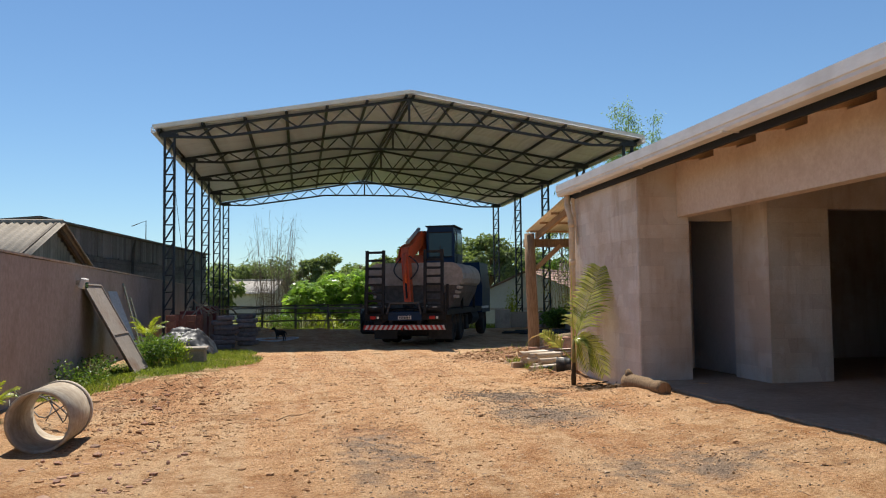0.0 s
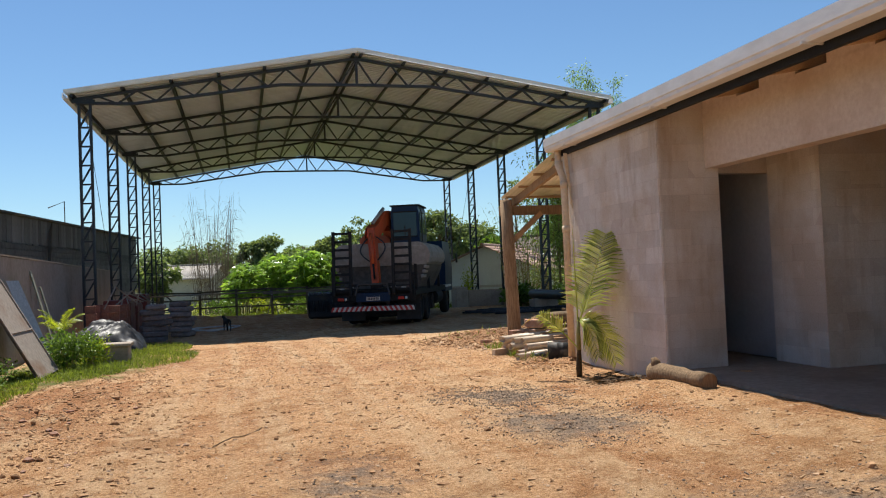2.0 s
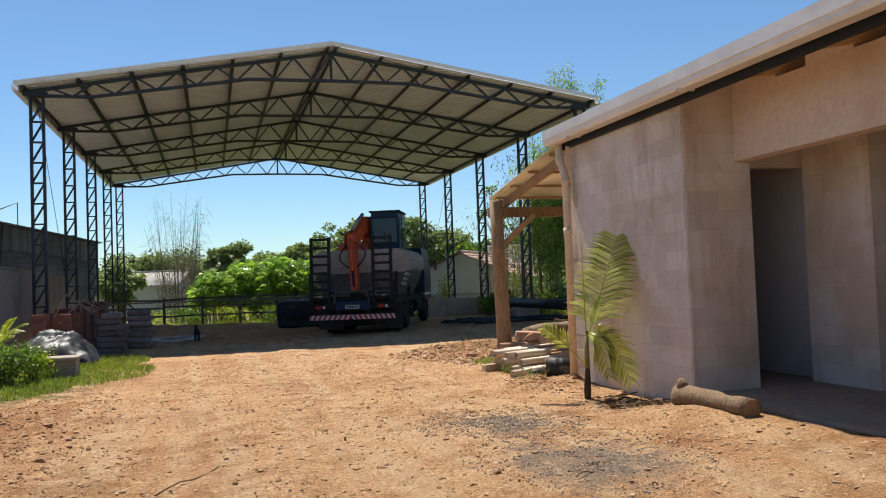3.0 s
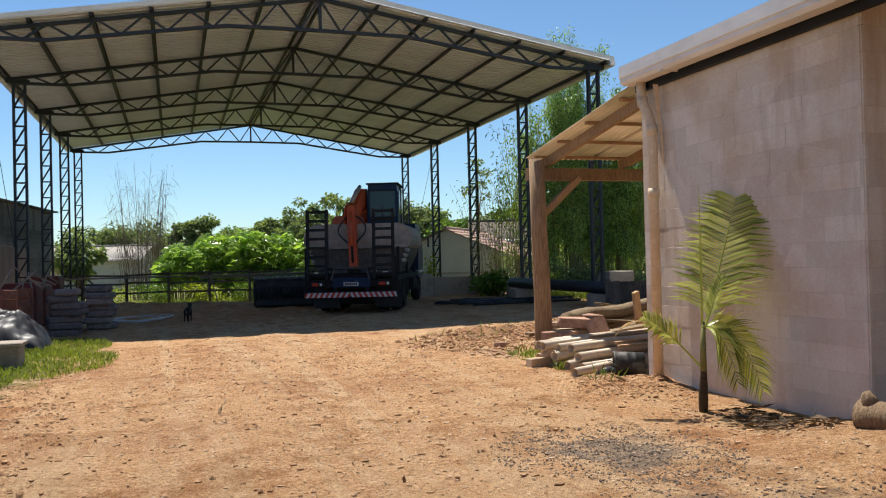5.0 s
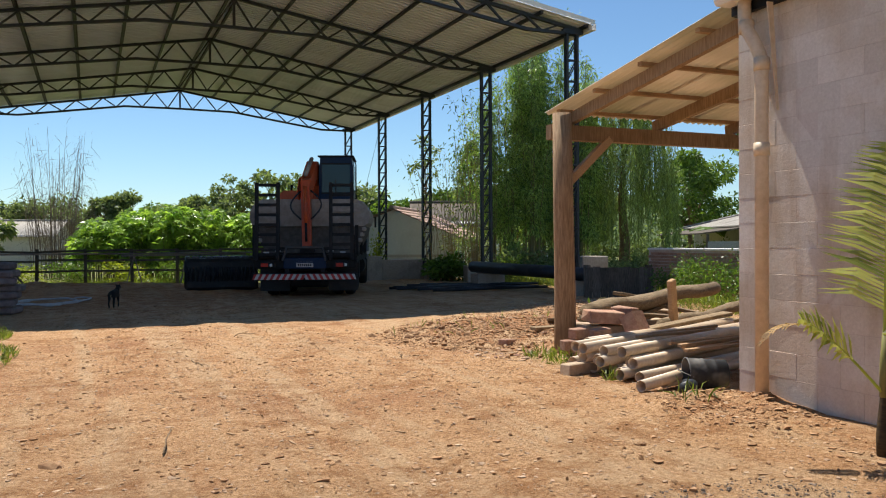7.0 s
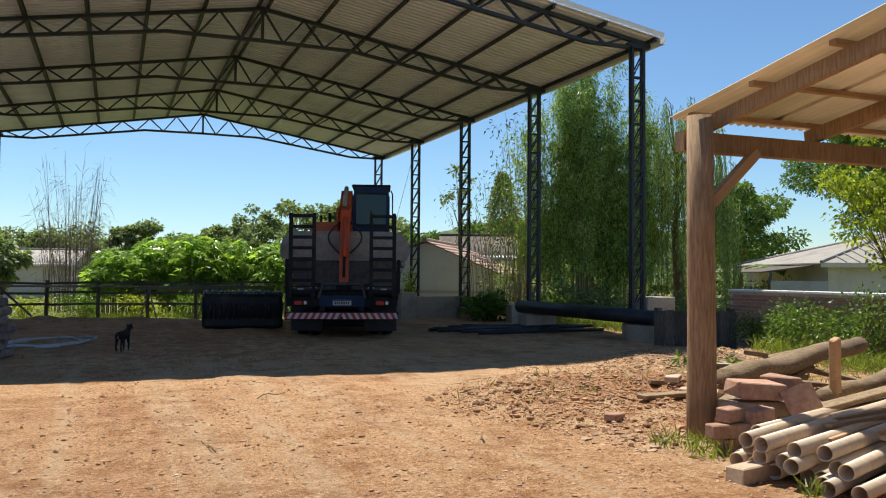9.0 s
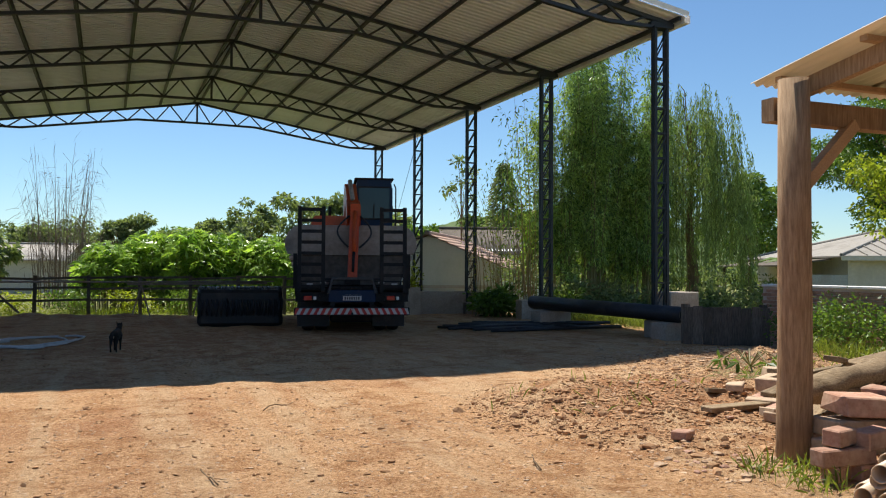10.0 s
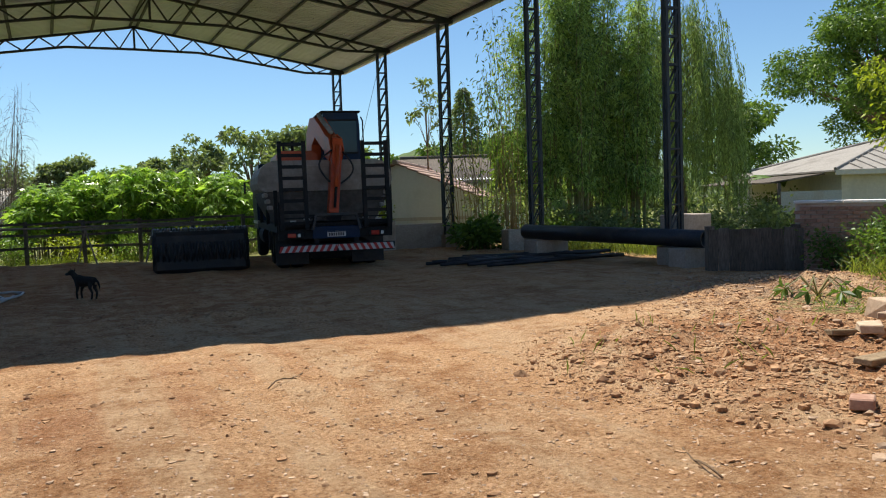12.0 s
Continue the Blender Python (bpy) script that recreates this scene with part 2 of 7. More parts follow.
DARK_BAR = surface("dark_plate_marks", (0.02, 0.02, 0.025), (0.04, 0.04, 0.045), 0.5, 0, 30, 2.0, None, None, 0.0, 0.0)
FUR = surface("black_dog_fur", (0.010, 0.009, 0.008), (0.028, 0.024, 0.02), 0.8, 0, 60, 5.0, (0.05, 0.035, 0.025), None, 0.4, 0.0)
FUR_TAN = surface("tan_dog_fur", (0.30, 0.2, 0.11), (0.42, 0.3, 0.18), 0.85, 0, 60, 5.0, None, None, 0.3, 0.0)
# Grey noise patches imitate the sheen on the black folds.
TARP = surface("black_plastic_tarp", (0.008, 0.008, 0.010), (0.02, 0.02, 0.024), 0.5, 0, 6, 2.2, (0.16, 0.16, 0.17), None, 0.3, 0.0)
CAB_BLUE.node_tree.nodes["Principled BSDF"].inputs["Specular IOR Level"].default_value = 0.1
GUTTER = surface("painted_sheet_gutter", (0.70, 0.67, 0.64), (0.82, 0.79, 0.76), 0.4, 0.0, 12, 1.2, (0.56, 0.50, 0.44), (1, 0.3, 1), 0.05, 0.0)
STACK = surface("mauve_cement_block", (0.20, 0.155, 0.14), (0.33, 0.265, 0.245), 0.95, 0, 12, 2.0, (0.13, 0.1, 0.09), None, 0.4, 0.35)
GLASS, g_nt, g_b = material("dark_window_glass", 0.08)
g_b.inputs["Base Color"].default_value = (0.016, 0.045, 0.06, 1)
g_b.inputs["Specular IOR Level"].default_value = 0.3
STONE = surface("loose_stone", (0.45, 0.285, 0.17), (0.66, 0.485, 0.33), 0.9, 0, 25, 3.0, (0.38, 0.2, 0.11), None, 0.3, 0.4, True)
GRAVEL = surface("grey_gravel", (0.14, 0.105, 0.08), (0.33, 0.26, 0.20), 0.9, 0, 30, 3.0, (0.2, 0.13, 0.09), None, 0.2, 0.5, True)
CLOD = surface("red_earth_clods", (0.33, 0.175, 0.085), (0.60, 0.375, 0.205), 0.95, 0, 25, 3.0, (0.15, 0.06, 0.03), None, 0.4, 0.4, True)
GRASS = leaf_material("grass_blades", (0.11, 0.15, 0.03), (0.25, 0.31, 0.06), 0.5, 0.5)
LEAF_CASSAVA = leaf_material("cassava_leaves", (0.11, 0.22, 0.04), (0.40, 0.58, 0.13), 0.3, 0.52)
LEAF_BAMBOO = leaf_material("bamboo_leaves", (0.08, 0.155, 0.04), (0.38, 0.52, 0.14), 0.4, 0.36)
LEAF_WILLOW = leaf_material("willow_leaves", (0.11, 0.165, 0.055), (0.34, 0.44, 0.16), 0.5, 0.45)
# Lighter, bluer leaf tone puts the haze over distant trees into the colour.
LEAF_TREE = leaf_material("tree_leaves", (0.11, 0.15, 0.08), (0.24, 0.30, 0.15), 0.5, 0.55)
LEAF_LIME = leaf_material("lime_leaves", (0.18, 0.24, 0.025), (0.38, 0.44, 0.05), 0.45, 0.5)
LEAF_SHRUB = leaf_material("shrub_leaves", (0.065, 0.125, 0.025), (0.17, 0.27, 0.055), 0.42, 0.45)
LEAF_PALM = leaf_material("palm_leaflets", (0.22, 0.27, 0.05), (0.56, 0.58, 0.17), 0.28, 0.55)
LEAF_DRY = leaf_material("dry_leaflets", (0.18, 0.11, 0.05), (0.34, 0.22, 0.1), 0.7, 0.3)
CANE = surface("bamboo_cane", (0.16, 0.15, 0.05), (0.34, 0.29, 0.12), 0.5, 0, 8, 2.0, (0.2, 0.14, 0.07), (1, 1, 0.2), 0.1, 0.2, True)
CANE_TAN = surface("tan_cane", (0.30, 0.22, 0.11), (0.50, 0.38, 0.20), 0.7, 0, 8, 2.0, (0.2, 0.14, 0.07), (1, 1, 0.2), 0.1, 0.2, True)
CANE_DRY = surface("dry_cane", (0.16, 0.12, 0.09), (0.29, 0.22, 0.165), 0.8, 0, 8, 2.0, (0.14, 0.1, 0.07), (1, 1, 0.2), 0.1, 0.2, True)
HILL = surface("wooded_hill", (0.05, 0.085, 0.03), (0.12, 0.17, 0.06), 0.95, 0, 0.35, 0.05, (0.09, 0.12, 0.05), None, 0.6, 0.0, False, 1.0)
CABLE = surface("grey_cable", (0.12, 0.11, 0.10), (0.24, 0.22, 0.2), 0.6, 0, 20, 3.0, None, None, 0.0, 0.0)
HOSE = surface("pale_hose", (0.42, 0.42, 0.42), (0.55, 0.55, 0.55), 0.5, 0, 20, 3.0, None, None, 0.0, 0.0)
TERRACOTTA_PAINT = surface("maroon_paint", (0.16, 0.035, 0.03), (0.24, 0.06, 0.045), 0.6, 0, 12, 1.0, (0.3, 0.16, 0.1), None, 0.1, 0.2)


# mesh building
class Shape:
    """Gathers vertices and faces for one mesh."""

    def __init__(self):
        self.v, self.f = [], []

    def add(self, verts, faces, m=None):
        n = len(self.v)
        if m is not None:
            verts = [m @ Vector(p) for p in verts]
        self.v.extend(tuple(p) for p in verts)
        self.f.extend(tuple(i + n for i in f) for f in faces)
        return self

    def box(self, x0, y0, z0, x1, y1, z1, m=None):
        return self.add([(x0, y0, z0), (x1, y0, z0), (x1, y1, z0), (x0, y1, z0), (x0, y0, z1), (x1, y0, z1), (x1, y1, z1), (x0, y1, z1)],
                        [(3, 2, 1, 0), (4, 5, 6, 7), (0, 1, 5, 4), (1, 2, 6, 5), (2, 3, 7, 6), (3, 0, 4, 7)], m)

    def block(self, sx, sy, sz, c=0.01, m=None):
        """A box about the origin with chamfered edges."""
        v, f = [], []
        for s in (-1, 1):
            for ax in range(3):
                h = [sx / 2, sy / 2, sz / 2]
                a, b = (ax + 1) % 3, (ax + 2) % 3
                for u, w in ((-1, -1), (1, -1), (1, 1), (-1, 1)):
                    p = [0, 0, 0]
                    p[ax], p[a], p[b] = s * h[ax], u * (h[a] - c), w * (h[b] - c)
                    v.append(tuple(p))
        idx = {}
        for k, (s, ax) in enumerate((s, ax) for s in (-1, 1) for ax in range(3)):
            q = [4 * k + i for i in range(4)]
            f.append(tuple(q if s > 0 else q[::-1]))
            for i, (u, w) in enumerate(((-1, -1), (1, -1), (1, 1), (-1, 1))):
                key = [0, 0, 0]
                key[ax], key[(ax + 1) % 3], key[(ax + 2) % 3] = s, u, w
                idx[(tuple(key), ax)] = 4 * k + i
        for ax in range(3):
            a, b = (ax + 1) % 3, (ax + 2) % 3
            for u in (-1, 1):
                for w in (-1, 1):
                    k0, k1 = [0, 0, 0], [0, 0, 0]
                    k0[ax], k1[ax] = -1, 1
                    k0[a] = k1[a] = u
                    k0[b] = k1[b] = w
                    k0, k1 = tuple(k0), tuple(k1)
                    q = (idx[(k0, a)], idx[(k1, a)], idx[(k1, b)], idx[(k0, b)])
                    f.append(q if u * w > 0 else q[::-1])
        for x in (-1, 1):
            for y in (-1, 1):
                for z in (-1, 1):
                    t = tuple(idx[((x, y, z), k)] for k in range(3))
                    f.append(t if x * y * z > 0 else t[::-1])
        return self.add(v, f, m)

    def tube(self, pts, r, sides=8, caps=True, flat=1.0, m=None):
        """A tube along points; r one radius or one for each point."""
        pts = [Vector(p) for p in pts]
        rs = r if isinstance(r, (list, tuple)) else [r] * len(pts)
        d = (pts[-1] - pts[0]).normalized()
        ref = Vector((0, 0, 1)) if abs(d.z) < 0.9 else Vector((1, 0, 0))
        v, f = [], []
        for i, p in enumerate(pts):
            t = (pts[min(i + 1, len(pts) - 1)] - pts[max(i - 1, 0)]).normalized()
            a = t.cross(ref)
            a = a.normalized() if a.length > 1e-5 else Vector((1, 0, 0))
            b = a.cross(t)
            for k in range(sides):
                w = 2 * math.pi * k / sides
                v.append(p + a * math.cos(w) * rs[i] + b * math.sin(w) * rs[i] * flat)
        for i in range(len(pts) - 1):
            for k in range(sides):
                j = (k + 1) % sides
                f.append((i * sides + k, i * sides + j, (i + 1) * sides + j, (i + 1) * sides + k))
        if caps:
            f.append(tuple(range(sides))[::-1])
            f.append(tuple(range((len(pts) - 1) * sides, len(pts) * sides)))
        return self.add(v, f, m)

    def bar(self, a, b, w, h, m=None):
        """A square bar from a to b, w wide and h high."""
        a, b = Vector(a), Vector(b)
        d = (b - a).normalized()
        ref = Vector((0, 0, 1)) if abs(d.z) < 0.95 else Vector((0, 1, 0))
        s = d.cross(ref).normalized()
        u = s.cross(d)
        v = [p + s * i * w / 2 + u * j * h / 2 for p in (a, b) for i, j in ((-1, -1), (1, -1), (1, 1), (-1, 1))]
        return self.add(v, [(0, 1, 2, 3), (7, 6, 5, 4), (1, 0, 4, 5), (2, 1, 5, 6), (3, 2, 6, 7), (0, 3, 7, 4)], m)

    def prism(self, outline, y0, y1, m=None):
        """An outline in x and z, drawn from y0 to y1."""
        n = len(outline)
        v = [(x, y, z) for y in (y0, y1) for x, z in outline]
        f = [tuple(range(n)), tuple(range(2 * n - 1, n - 1, -1))]
        f += [((i + 1) % n, i, i + n, (i + 1) % n + n) for i in range(n)]
        return self.add(v, f, m)

    def ring(self, r0, r1, l0, l1, sides=24, m=None):
        """A hollow cylinder along y."""
        v, f = [], []
        for y, r in ((l0, r1), (l1, r1), (l1, r0), (l0, r0)):
            v += [(r * math.cos(2 * math.pi * k / sides), y, r * math.sin(2 * math.pi * k / sides)) for k in range(sides)]
        for i in range(4):
            for k in range(sides):
                j = (k + 1) % sides
                f.append((i * sides + k, i * sides + j, (i + 1) % 4 * sides + j, (i + 1) % 4 * sides + k))
        return self.add(v, f, m)

    def sheet(self, nx, ny, fn, thick=0.0):
        """A grid of fn(u, w), doubled below by thick."""
        v = [fn(i / nx, j / ny) for j in range(ny + 1) for i in range(nx + 1)]
        f = [(j * (nx + 1) + i, j * (nx + 1) + i + 1, (j + 1) * (nx + 1) + i + 1, (j + 1) * (nx + 1) + i) for j in range(ny) for i in range(nx)]
        self.add(v, f)
        if thick:
            self.add([(p[0], p[1], p[2] - thick) for p in v], [q[::-1] for q in f])
            n, b = len(v), len(self.v) - 2 * len(v)
            rim = [i for i in range(nx + 1)] + [j * (nx + 1) + nx for j in range(1, ny + 1)] + [ny * (nx + 1) + i for i in range(nx - 1, -1, -1)] + [j * (nx + 1) for j in range(ny - 1, 0, -1)]
            for i, a in enumerate(rim):
                c = rim[(i + 1) % len(rim)]
                self.f.append((b + c, b + a, b + n + a, b + n + c))
        return self

    def mesh(self, name, mat, smooth=False):
        me = bpy.data.meshes.new(name)
        me.from_pydata(self.v, [], self.f)
        me.materials.append(mat)
        if smooth:
            me.polygons.foreach_set("use_smooth", [True] * len(me.polygons))
        me.update()
        return me


def part(name, shape, mat, parent=None, label="", smooth=False, m=None):
    """One mesh object, under its thing or part."""
    ob = new(name, shape.mesh(name, mat, smooth))
    if parent is not None:
        ob.parent = parent
    if m is not None:
        ob.matrix_basis = m
    if label:
        ob["label"] = label
    return ob


def thing(name, label, category, m=None, group="", kind=""):
    """An Empty at a thing's base."""
    ob = new(name)
    ob.empty_display_size = 0.2
    if m is not None:
        ob.matrix_basis = m
    return tagged(ob, label, category, group, kind)


def solid(name, shape, mat, label, category, group="", kind="", smooth=False, m=None):
    """A thing that is one mesh."""
    return tagged(part(name, shape, mat, None, "", smooth, m), label, category, group, kind)


def piece(name, me, parent, m):
    """One of many alike pieces on a shared mesh."""
    ob = new(name, me)
    ob.parent = parent
    ob.matrix_basis = m
    return ob


def rnd(a, b):
    return random.uniform(a, b)


# ground
def blob(x, y, cx, cy, rx, ry):
    return max(0.0, 1.0 - ((x - cx) / rx) ** 2 - ((y - cy) / ry) ** 2)


def ease(a, b, v):
    k = min(1.0, max(0.0, (v - a) / (b - a)))
    return k * k * (3 - 2 * k)


def ground_z(x, y):
    z = -0.36 * ease(34, 42, y) - 0.25 * ease(46, 70, y) - 0.35 * ease(12.6, 18, x) - 0.05 * ease(15, 21, y)
    z += 0.175 * ease(3.2, 5.0, x) * (1 - ease(8.7, 10.0, y)) * (1 - ease(13, 15, x))
    if abs(x) < 40 and -12 < y < 60:
        n = noise.noise((x * 0.35, y * 0.35, 1.7))
        z += 0.045 * n + 0.032 * noise.noise((x * 1.7, y * 1.7, 4.0)) + 0.017 * noise.noise((x * 6.0, y * 6.0, 8.0))
        z += 0.02 * math.sin((x - 0.03 * y) * 3.4) * blob(x, y, 1.4, 8, 2.6, 16)
        z += 0.20 * blob(x, y, 6.2, 17.6, 2.3, 2.6) * (0.6 + 0.8 * noise.noise((x * 2.6, y * 2.6, 2.0)))
        z += 0.16 * blob(x, y, 10.3, 21.0, 2.4, 2.2) * (0.6 + 0.8 * noise.noise((x * 2.2, y * 2.2, 5.0)))
        z += 0.22 * blob(x, y, -1.0, 37.0, 4.6, 1.2) * (0.7 + 0.6 * noise.noise((x * 1.3, y * 1.3, 3.0)))
        z += 0.10 * blob(x, y, -1.8, 11.5, 1.2, 3.0) * (0.5 + noise.noise((x * 3.1, y * 3.1, 6.0)))
        z += 0.09 * blob(x, y, 4.55, 11.9, 0.7, 0.8) * (0.7 + noise.noise((x * 3.1, y * 3.1, 6.0)))
        z += 0.10 * blob(x, y, 2.4, 23.4, 1.4, 0.55) * (0.6 + noise.noise((x * 3.0, y * 3.0, 7.0)))
        z += 0.08 * blob(x, y, 2.4, 25.0, 2.5, 2.0) * (noise.noise((x * 1.9, y * 1.9, 9.0)))
    return z


def soil(x, y):
    gravel = max(0.55 * blob(x, y, 3.15, 9.6, 0.8, 0.9), 0.55 * blob(x, y, 3.1, 7.6, 1.0, 1.3), 0.42 * blob(x, y, 1.0, 5.6, 0.8, 2.6),
                 0.45 * blob(x, y, 3.4, 4.4, 1.6, 1.2), 0.35 * blob(x, y, -2.4, 9.6, 1.0, 2.2), 0.4 * blob(x, y, 9.6, 20.5, 3.0, 2.4))
    red = max(0.5 * blob(x, y, 6.0, 17.5, 2.6, 3.2), 0.5 * blob(x, y, -1.9, 11.5, 1.5, 4.0), 0.4 * blob(x, y, 4.6, 11.8, 0.9, 1.0),
              0.42 * blob(x, y, 1.5, 27.0, 6.0, 6.0), 0.4 * blob(x, y, -1.0, 37, 5.0, 2.0))
    meadow = max(ease(38, 44, y), ease(12.6, 14, x) * 0.7, ease(-4.4, -6, x), 0.62 * blob(x, y, -2.7, 16.5, 1.9, 4.6), 0.5 * blob(x, y, 8.8, 19.0, 1.6, 2.0))
    return gravel, red, meadow


def build_ground():
    fine_x = [-6 + 0.09 * i for i in range(206)]
    fine_y = [-3 + 0.09 * i for i in range(300)] + [24 + 0.18 * i for i in range(1, 110)]
    xs = [-1500, -600, -250, -120, -70, -45, -30, -22, -16, -12, -9, -7.4, -6.6] + fine_x + [12.8, 13.3, 14, 15, 17, 20, 25, 32, 45, 70, 120, 250, 600, 1500]
    ys = [-600, -200, -80, -40, -20, -12, -8, -5.5, -4, -3.4] + fine_y + [44.4, 45.5, 47, 50, 55, 62, 72, 90, 120, 180, 300, 600, 1600]
    nx = len(xs)
    v = [(x, y, ground_z(x, y)) for y in ys for x in xs]
    f = [(j * nx + i, j * nx + i + 1, (j + 1) * nx + i + 1, (j + 1) * nx + i) for j in range(len(ys) - 1) for i in range(nx - 1)]
    s = Shape()
    s.v, s.f = v, f
    ob = solid("ground", s, EARTH, "sunlit packed yellow-red earth yard with ruts and gravel", "ground", "", "structure", True)
    at = ob.data.color_attributes.new("soil", "FLOAT_COLOR", "POINT")
    vals = []
    for x, y, z in v:
        vals.extend((*soil(x, y), 1.0))
    at.data.foreach_set("color", vals)


build_ground()

# open steel shed
SHED_X, SHED_W, SHED_Y0, BAY = 3.85, 7.72, 25.275, 5.0
ROOF_TOP, PITCH = 8.16, 0.1665
CEN_HALF = 8.17


def column_shape(top):
    s = Shape()
    for x in (-0.15, 0.15):
        for y in (-0.05, 0.05):
            s.bar((x, y, 0), (x, y, top), 0.06, 0.045)
    z = 0.12
    while z < top - 0.3:
        for y in (-0.055, 0.055):
            s.bar((-0.15, y, z), (0.15, y, z), 0.02, 0.035)
            s.bar((-0.15, y, z), (0.15, y, z + 0.53), 0.018, 0.03)
        z += 0.53
    s.box(-0.22, -0.12, top, 0.22, 0.12, top + 0.03)
    s.box(-0.22, -0.1, 0, 0.22, 0.1, 0.02)
    return s


def truss_bottom(d):
    pts = [(0, 7.24), (2.3, 7.22), (6.4, 6.62), (7.95, 6.62)]
    for (a, za), (b, zb) in zip(pts, pts[1:]):
        if d <= b:
            return za + (zb - za) * (d - a) / (b - a)
    return 6.62


def truss_top(d):
    return ROOF_TOP - 0.11 - PITCH * d


def truss_shape():
    s = Shape()
    for sg in (-1, 1):
        marks = [0, 2.3, 6.4, 7.95]
        for a, b in zip(marks, marks[1:]):
            s.bar((sg * a, 0, truss_bottom(a)), (sg * b, 0, truss_bottom(b)), 0.1, 0.075)
        s.bar((0, 0, truss_top(0)), (sg * 8.0, 0, truss_top(8.0)), 0.1, 0.08)
        n = 15
        ds = [7.9 * i / n for i in range(n + 1)]
        for i in range(n):
            a, b = (ds[i], ds[i + 1])
            lo, hi = (a, b) if i % 2 else (b, a)
            s.bar((sg * lo, 0, truss_bottom(lo)), (sg * hi, 0, truss_top(hi)), 0.06, 0.045)
        s.box(sg * 7.75 - 0.3, -0.06, 6.62, sg * 7.75 + 0.3, 0.06, 6.72)
    s.bar((0, 0, truss_bottom(0)), (0, 0, truss_top(0)), 0.07, 0.07)
    return s


def roof_panel(width):
    """A ribbed sheet across one slope, width along y."""
    prof = []
    pitch = width / 5
    for k in range(5):
        y = k * pitch
        prof += [(y, 0), (y + pitch * 0.52, 0), (y + pitch * 0.57, 0.06), (y + pitch * 0.95, 0.06)]
    prof.append((width, 0))
    s = Shape()
    for dz in (0.0, -0.006):
        v = [(x, y, z + dz - PITCH * x) for x in (0.0, CEN_HALF) for y, z in prof]
        n = len(prof)
        f = [(i, i + 1, n + i + 1, n + i) for i in range(n - 1)]
        s.add(v, f if dz == 0 else [q[::-1] for q in f])
    n = len(prof)
    for i in range(n - 1):
        s.f.append((n + i, n + i + 1, 3 * n + i + 1, 3 * n + i))
    for a, b in ((0, n), (n - 1, 2 * n - 1)):
        s.f.append((a, b, b + 2 * n, a + 2 * n))
    return s


def build_shed():
    shed = thing("open_shed", "tall open shed of dark lattice steel under ribbed sheet", "shed", pose(SHED_X, 0, 0))
    col = column_shape(6.60).mesh("column", DARK_STEEL)
    tr = truss_shape().mesh("truss", DARK_STEEL)
    for k in range(5):
        y = SHED_Y0 + BAY * k
        for sg in (-1, 1):
            z = ground_z(SHED_X + sg * SHED_W, y) - 0.02
            ob = piece("column", col, shed, pose(sg * SHED_W, y, z))
            ob.scale.z = (6.62 - z) / 6.63
        piece("roof_truss", tr, shed, pose(0, y, 0))
    purlin = Shape()
    purlin.box(-0.03, 24.97, -0.09, 0.03, 45.6, -0.012).box(-0.03, 24.97, -0.012, 0.07, 45.6, -0.006)
    pm = purlin.mesh("purlin", DARK_STEEL)
    for sg in (-1, 1):
        for k in range(7):
            d = 0.12 + k * 1.315
            piece("purlin", pm, shed, pose(sg * d, 0, ROOF_TOP - PITCH * d))
    pan = roof_panel(1.04).mesh("roof_sheet", ROOF_STEEL)
    for k in range(20):
        piece("roof_sheet", pan, shed, pose(0, 24.93 + 1.035 * k, ROOF_TOP + 0.006))
        piece("roof_sheet", pan, shed, pose(0, 24.93 + 1.035 * (k + 1), ROOF_TOP + 0.006, 0, 0, 180))
    cap = Shape()
    cap.add([(-0.25, 24.9, -0.02), (0, 24.9, 0.055), (0.25, 24.9, -0.02), (-0.25, 45.7, -0.02), (0, 45.7, 0.055), (0.25, 45.7, -0.02),
             (-0.25, 24.9, -0.025), (0, 24.9, 0.05), (0.25, 24.9, -0.025), (-0.25, 45.7, -0.025), (0, 45.7, 0.05), (0.25, 45.7, -0.025)],
            [(0, 1, 4, 3), (1, 2, 5, 4), (9, 10, 7, 6), (10, 11, 8, 7), (0, 6, 7, 1), (1, 7, 8, 2)])
    part("ridge_cap", cap, WHITE_METAL, shed, "", False, pose(0, 0, ROOF_TOP + 0.02))
    for sg in (-1, 1):
        g = Shape()
        x0 = sg * 8.1
        for a, b in ((-0.01, 0.0), (0.13, 0.14)):
            g.box(min(x0 + sg * a, x0 + sg * b), 24.92, -0.1, max(x0 + sg * a, x0 + sg * b), 45.7, 0.07)
        g.box(min(x0, x0 + sg * 0.13), 24.92, -0.11, max(x0, x0 + sg * 0.13), 45.7, -0.1)
        part("eave_gutter", g, WHITE_METAL, shed, "pale folded sheet gutter", False, pose(0, 0, ROOF_TOP - PITCH * 8.17 - 0.02))
        v = Shape()
        v.bar((0, 24.915, ROOF_TOP + 0.075), (sg * 8.2, 24.915, ROOF_TOP + 0.075 - PITCH * 8.2), 0.02, 0.11)
        part("verge_trim", v, WHITE_METAL, shed)
    for sg, k in ((-1, 0), (1, 3)):
        y = SHED_Y0 + BAY * k
        part("brace_rod", Shape().tube([(sg * SHED_W, y, 6.5), (sg * SHED_W, y + BAY, 0.6)], 0.008, 5), DARK_STEEL, shed)
    foot = Shape().block(0.5, 0.5, 0.5, 0.02)
    fm = foot.mesh("concrete_footing", PALE_BLOCK)
    for k in range(5):
        y = SHED_Y0 + BAY * k
        ob = new("concrete_footing", fm)
        ob.matrix_basis = pose(SHED_X + SHED_W, y, ground_z(SHED_X + SHED_W, y) + 0.12)
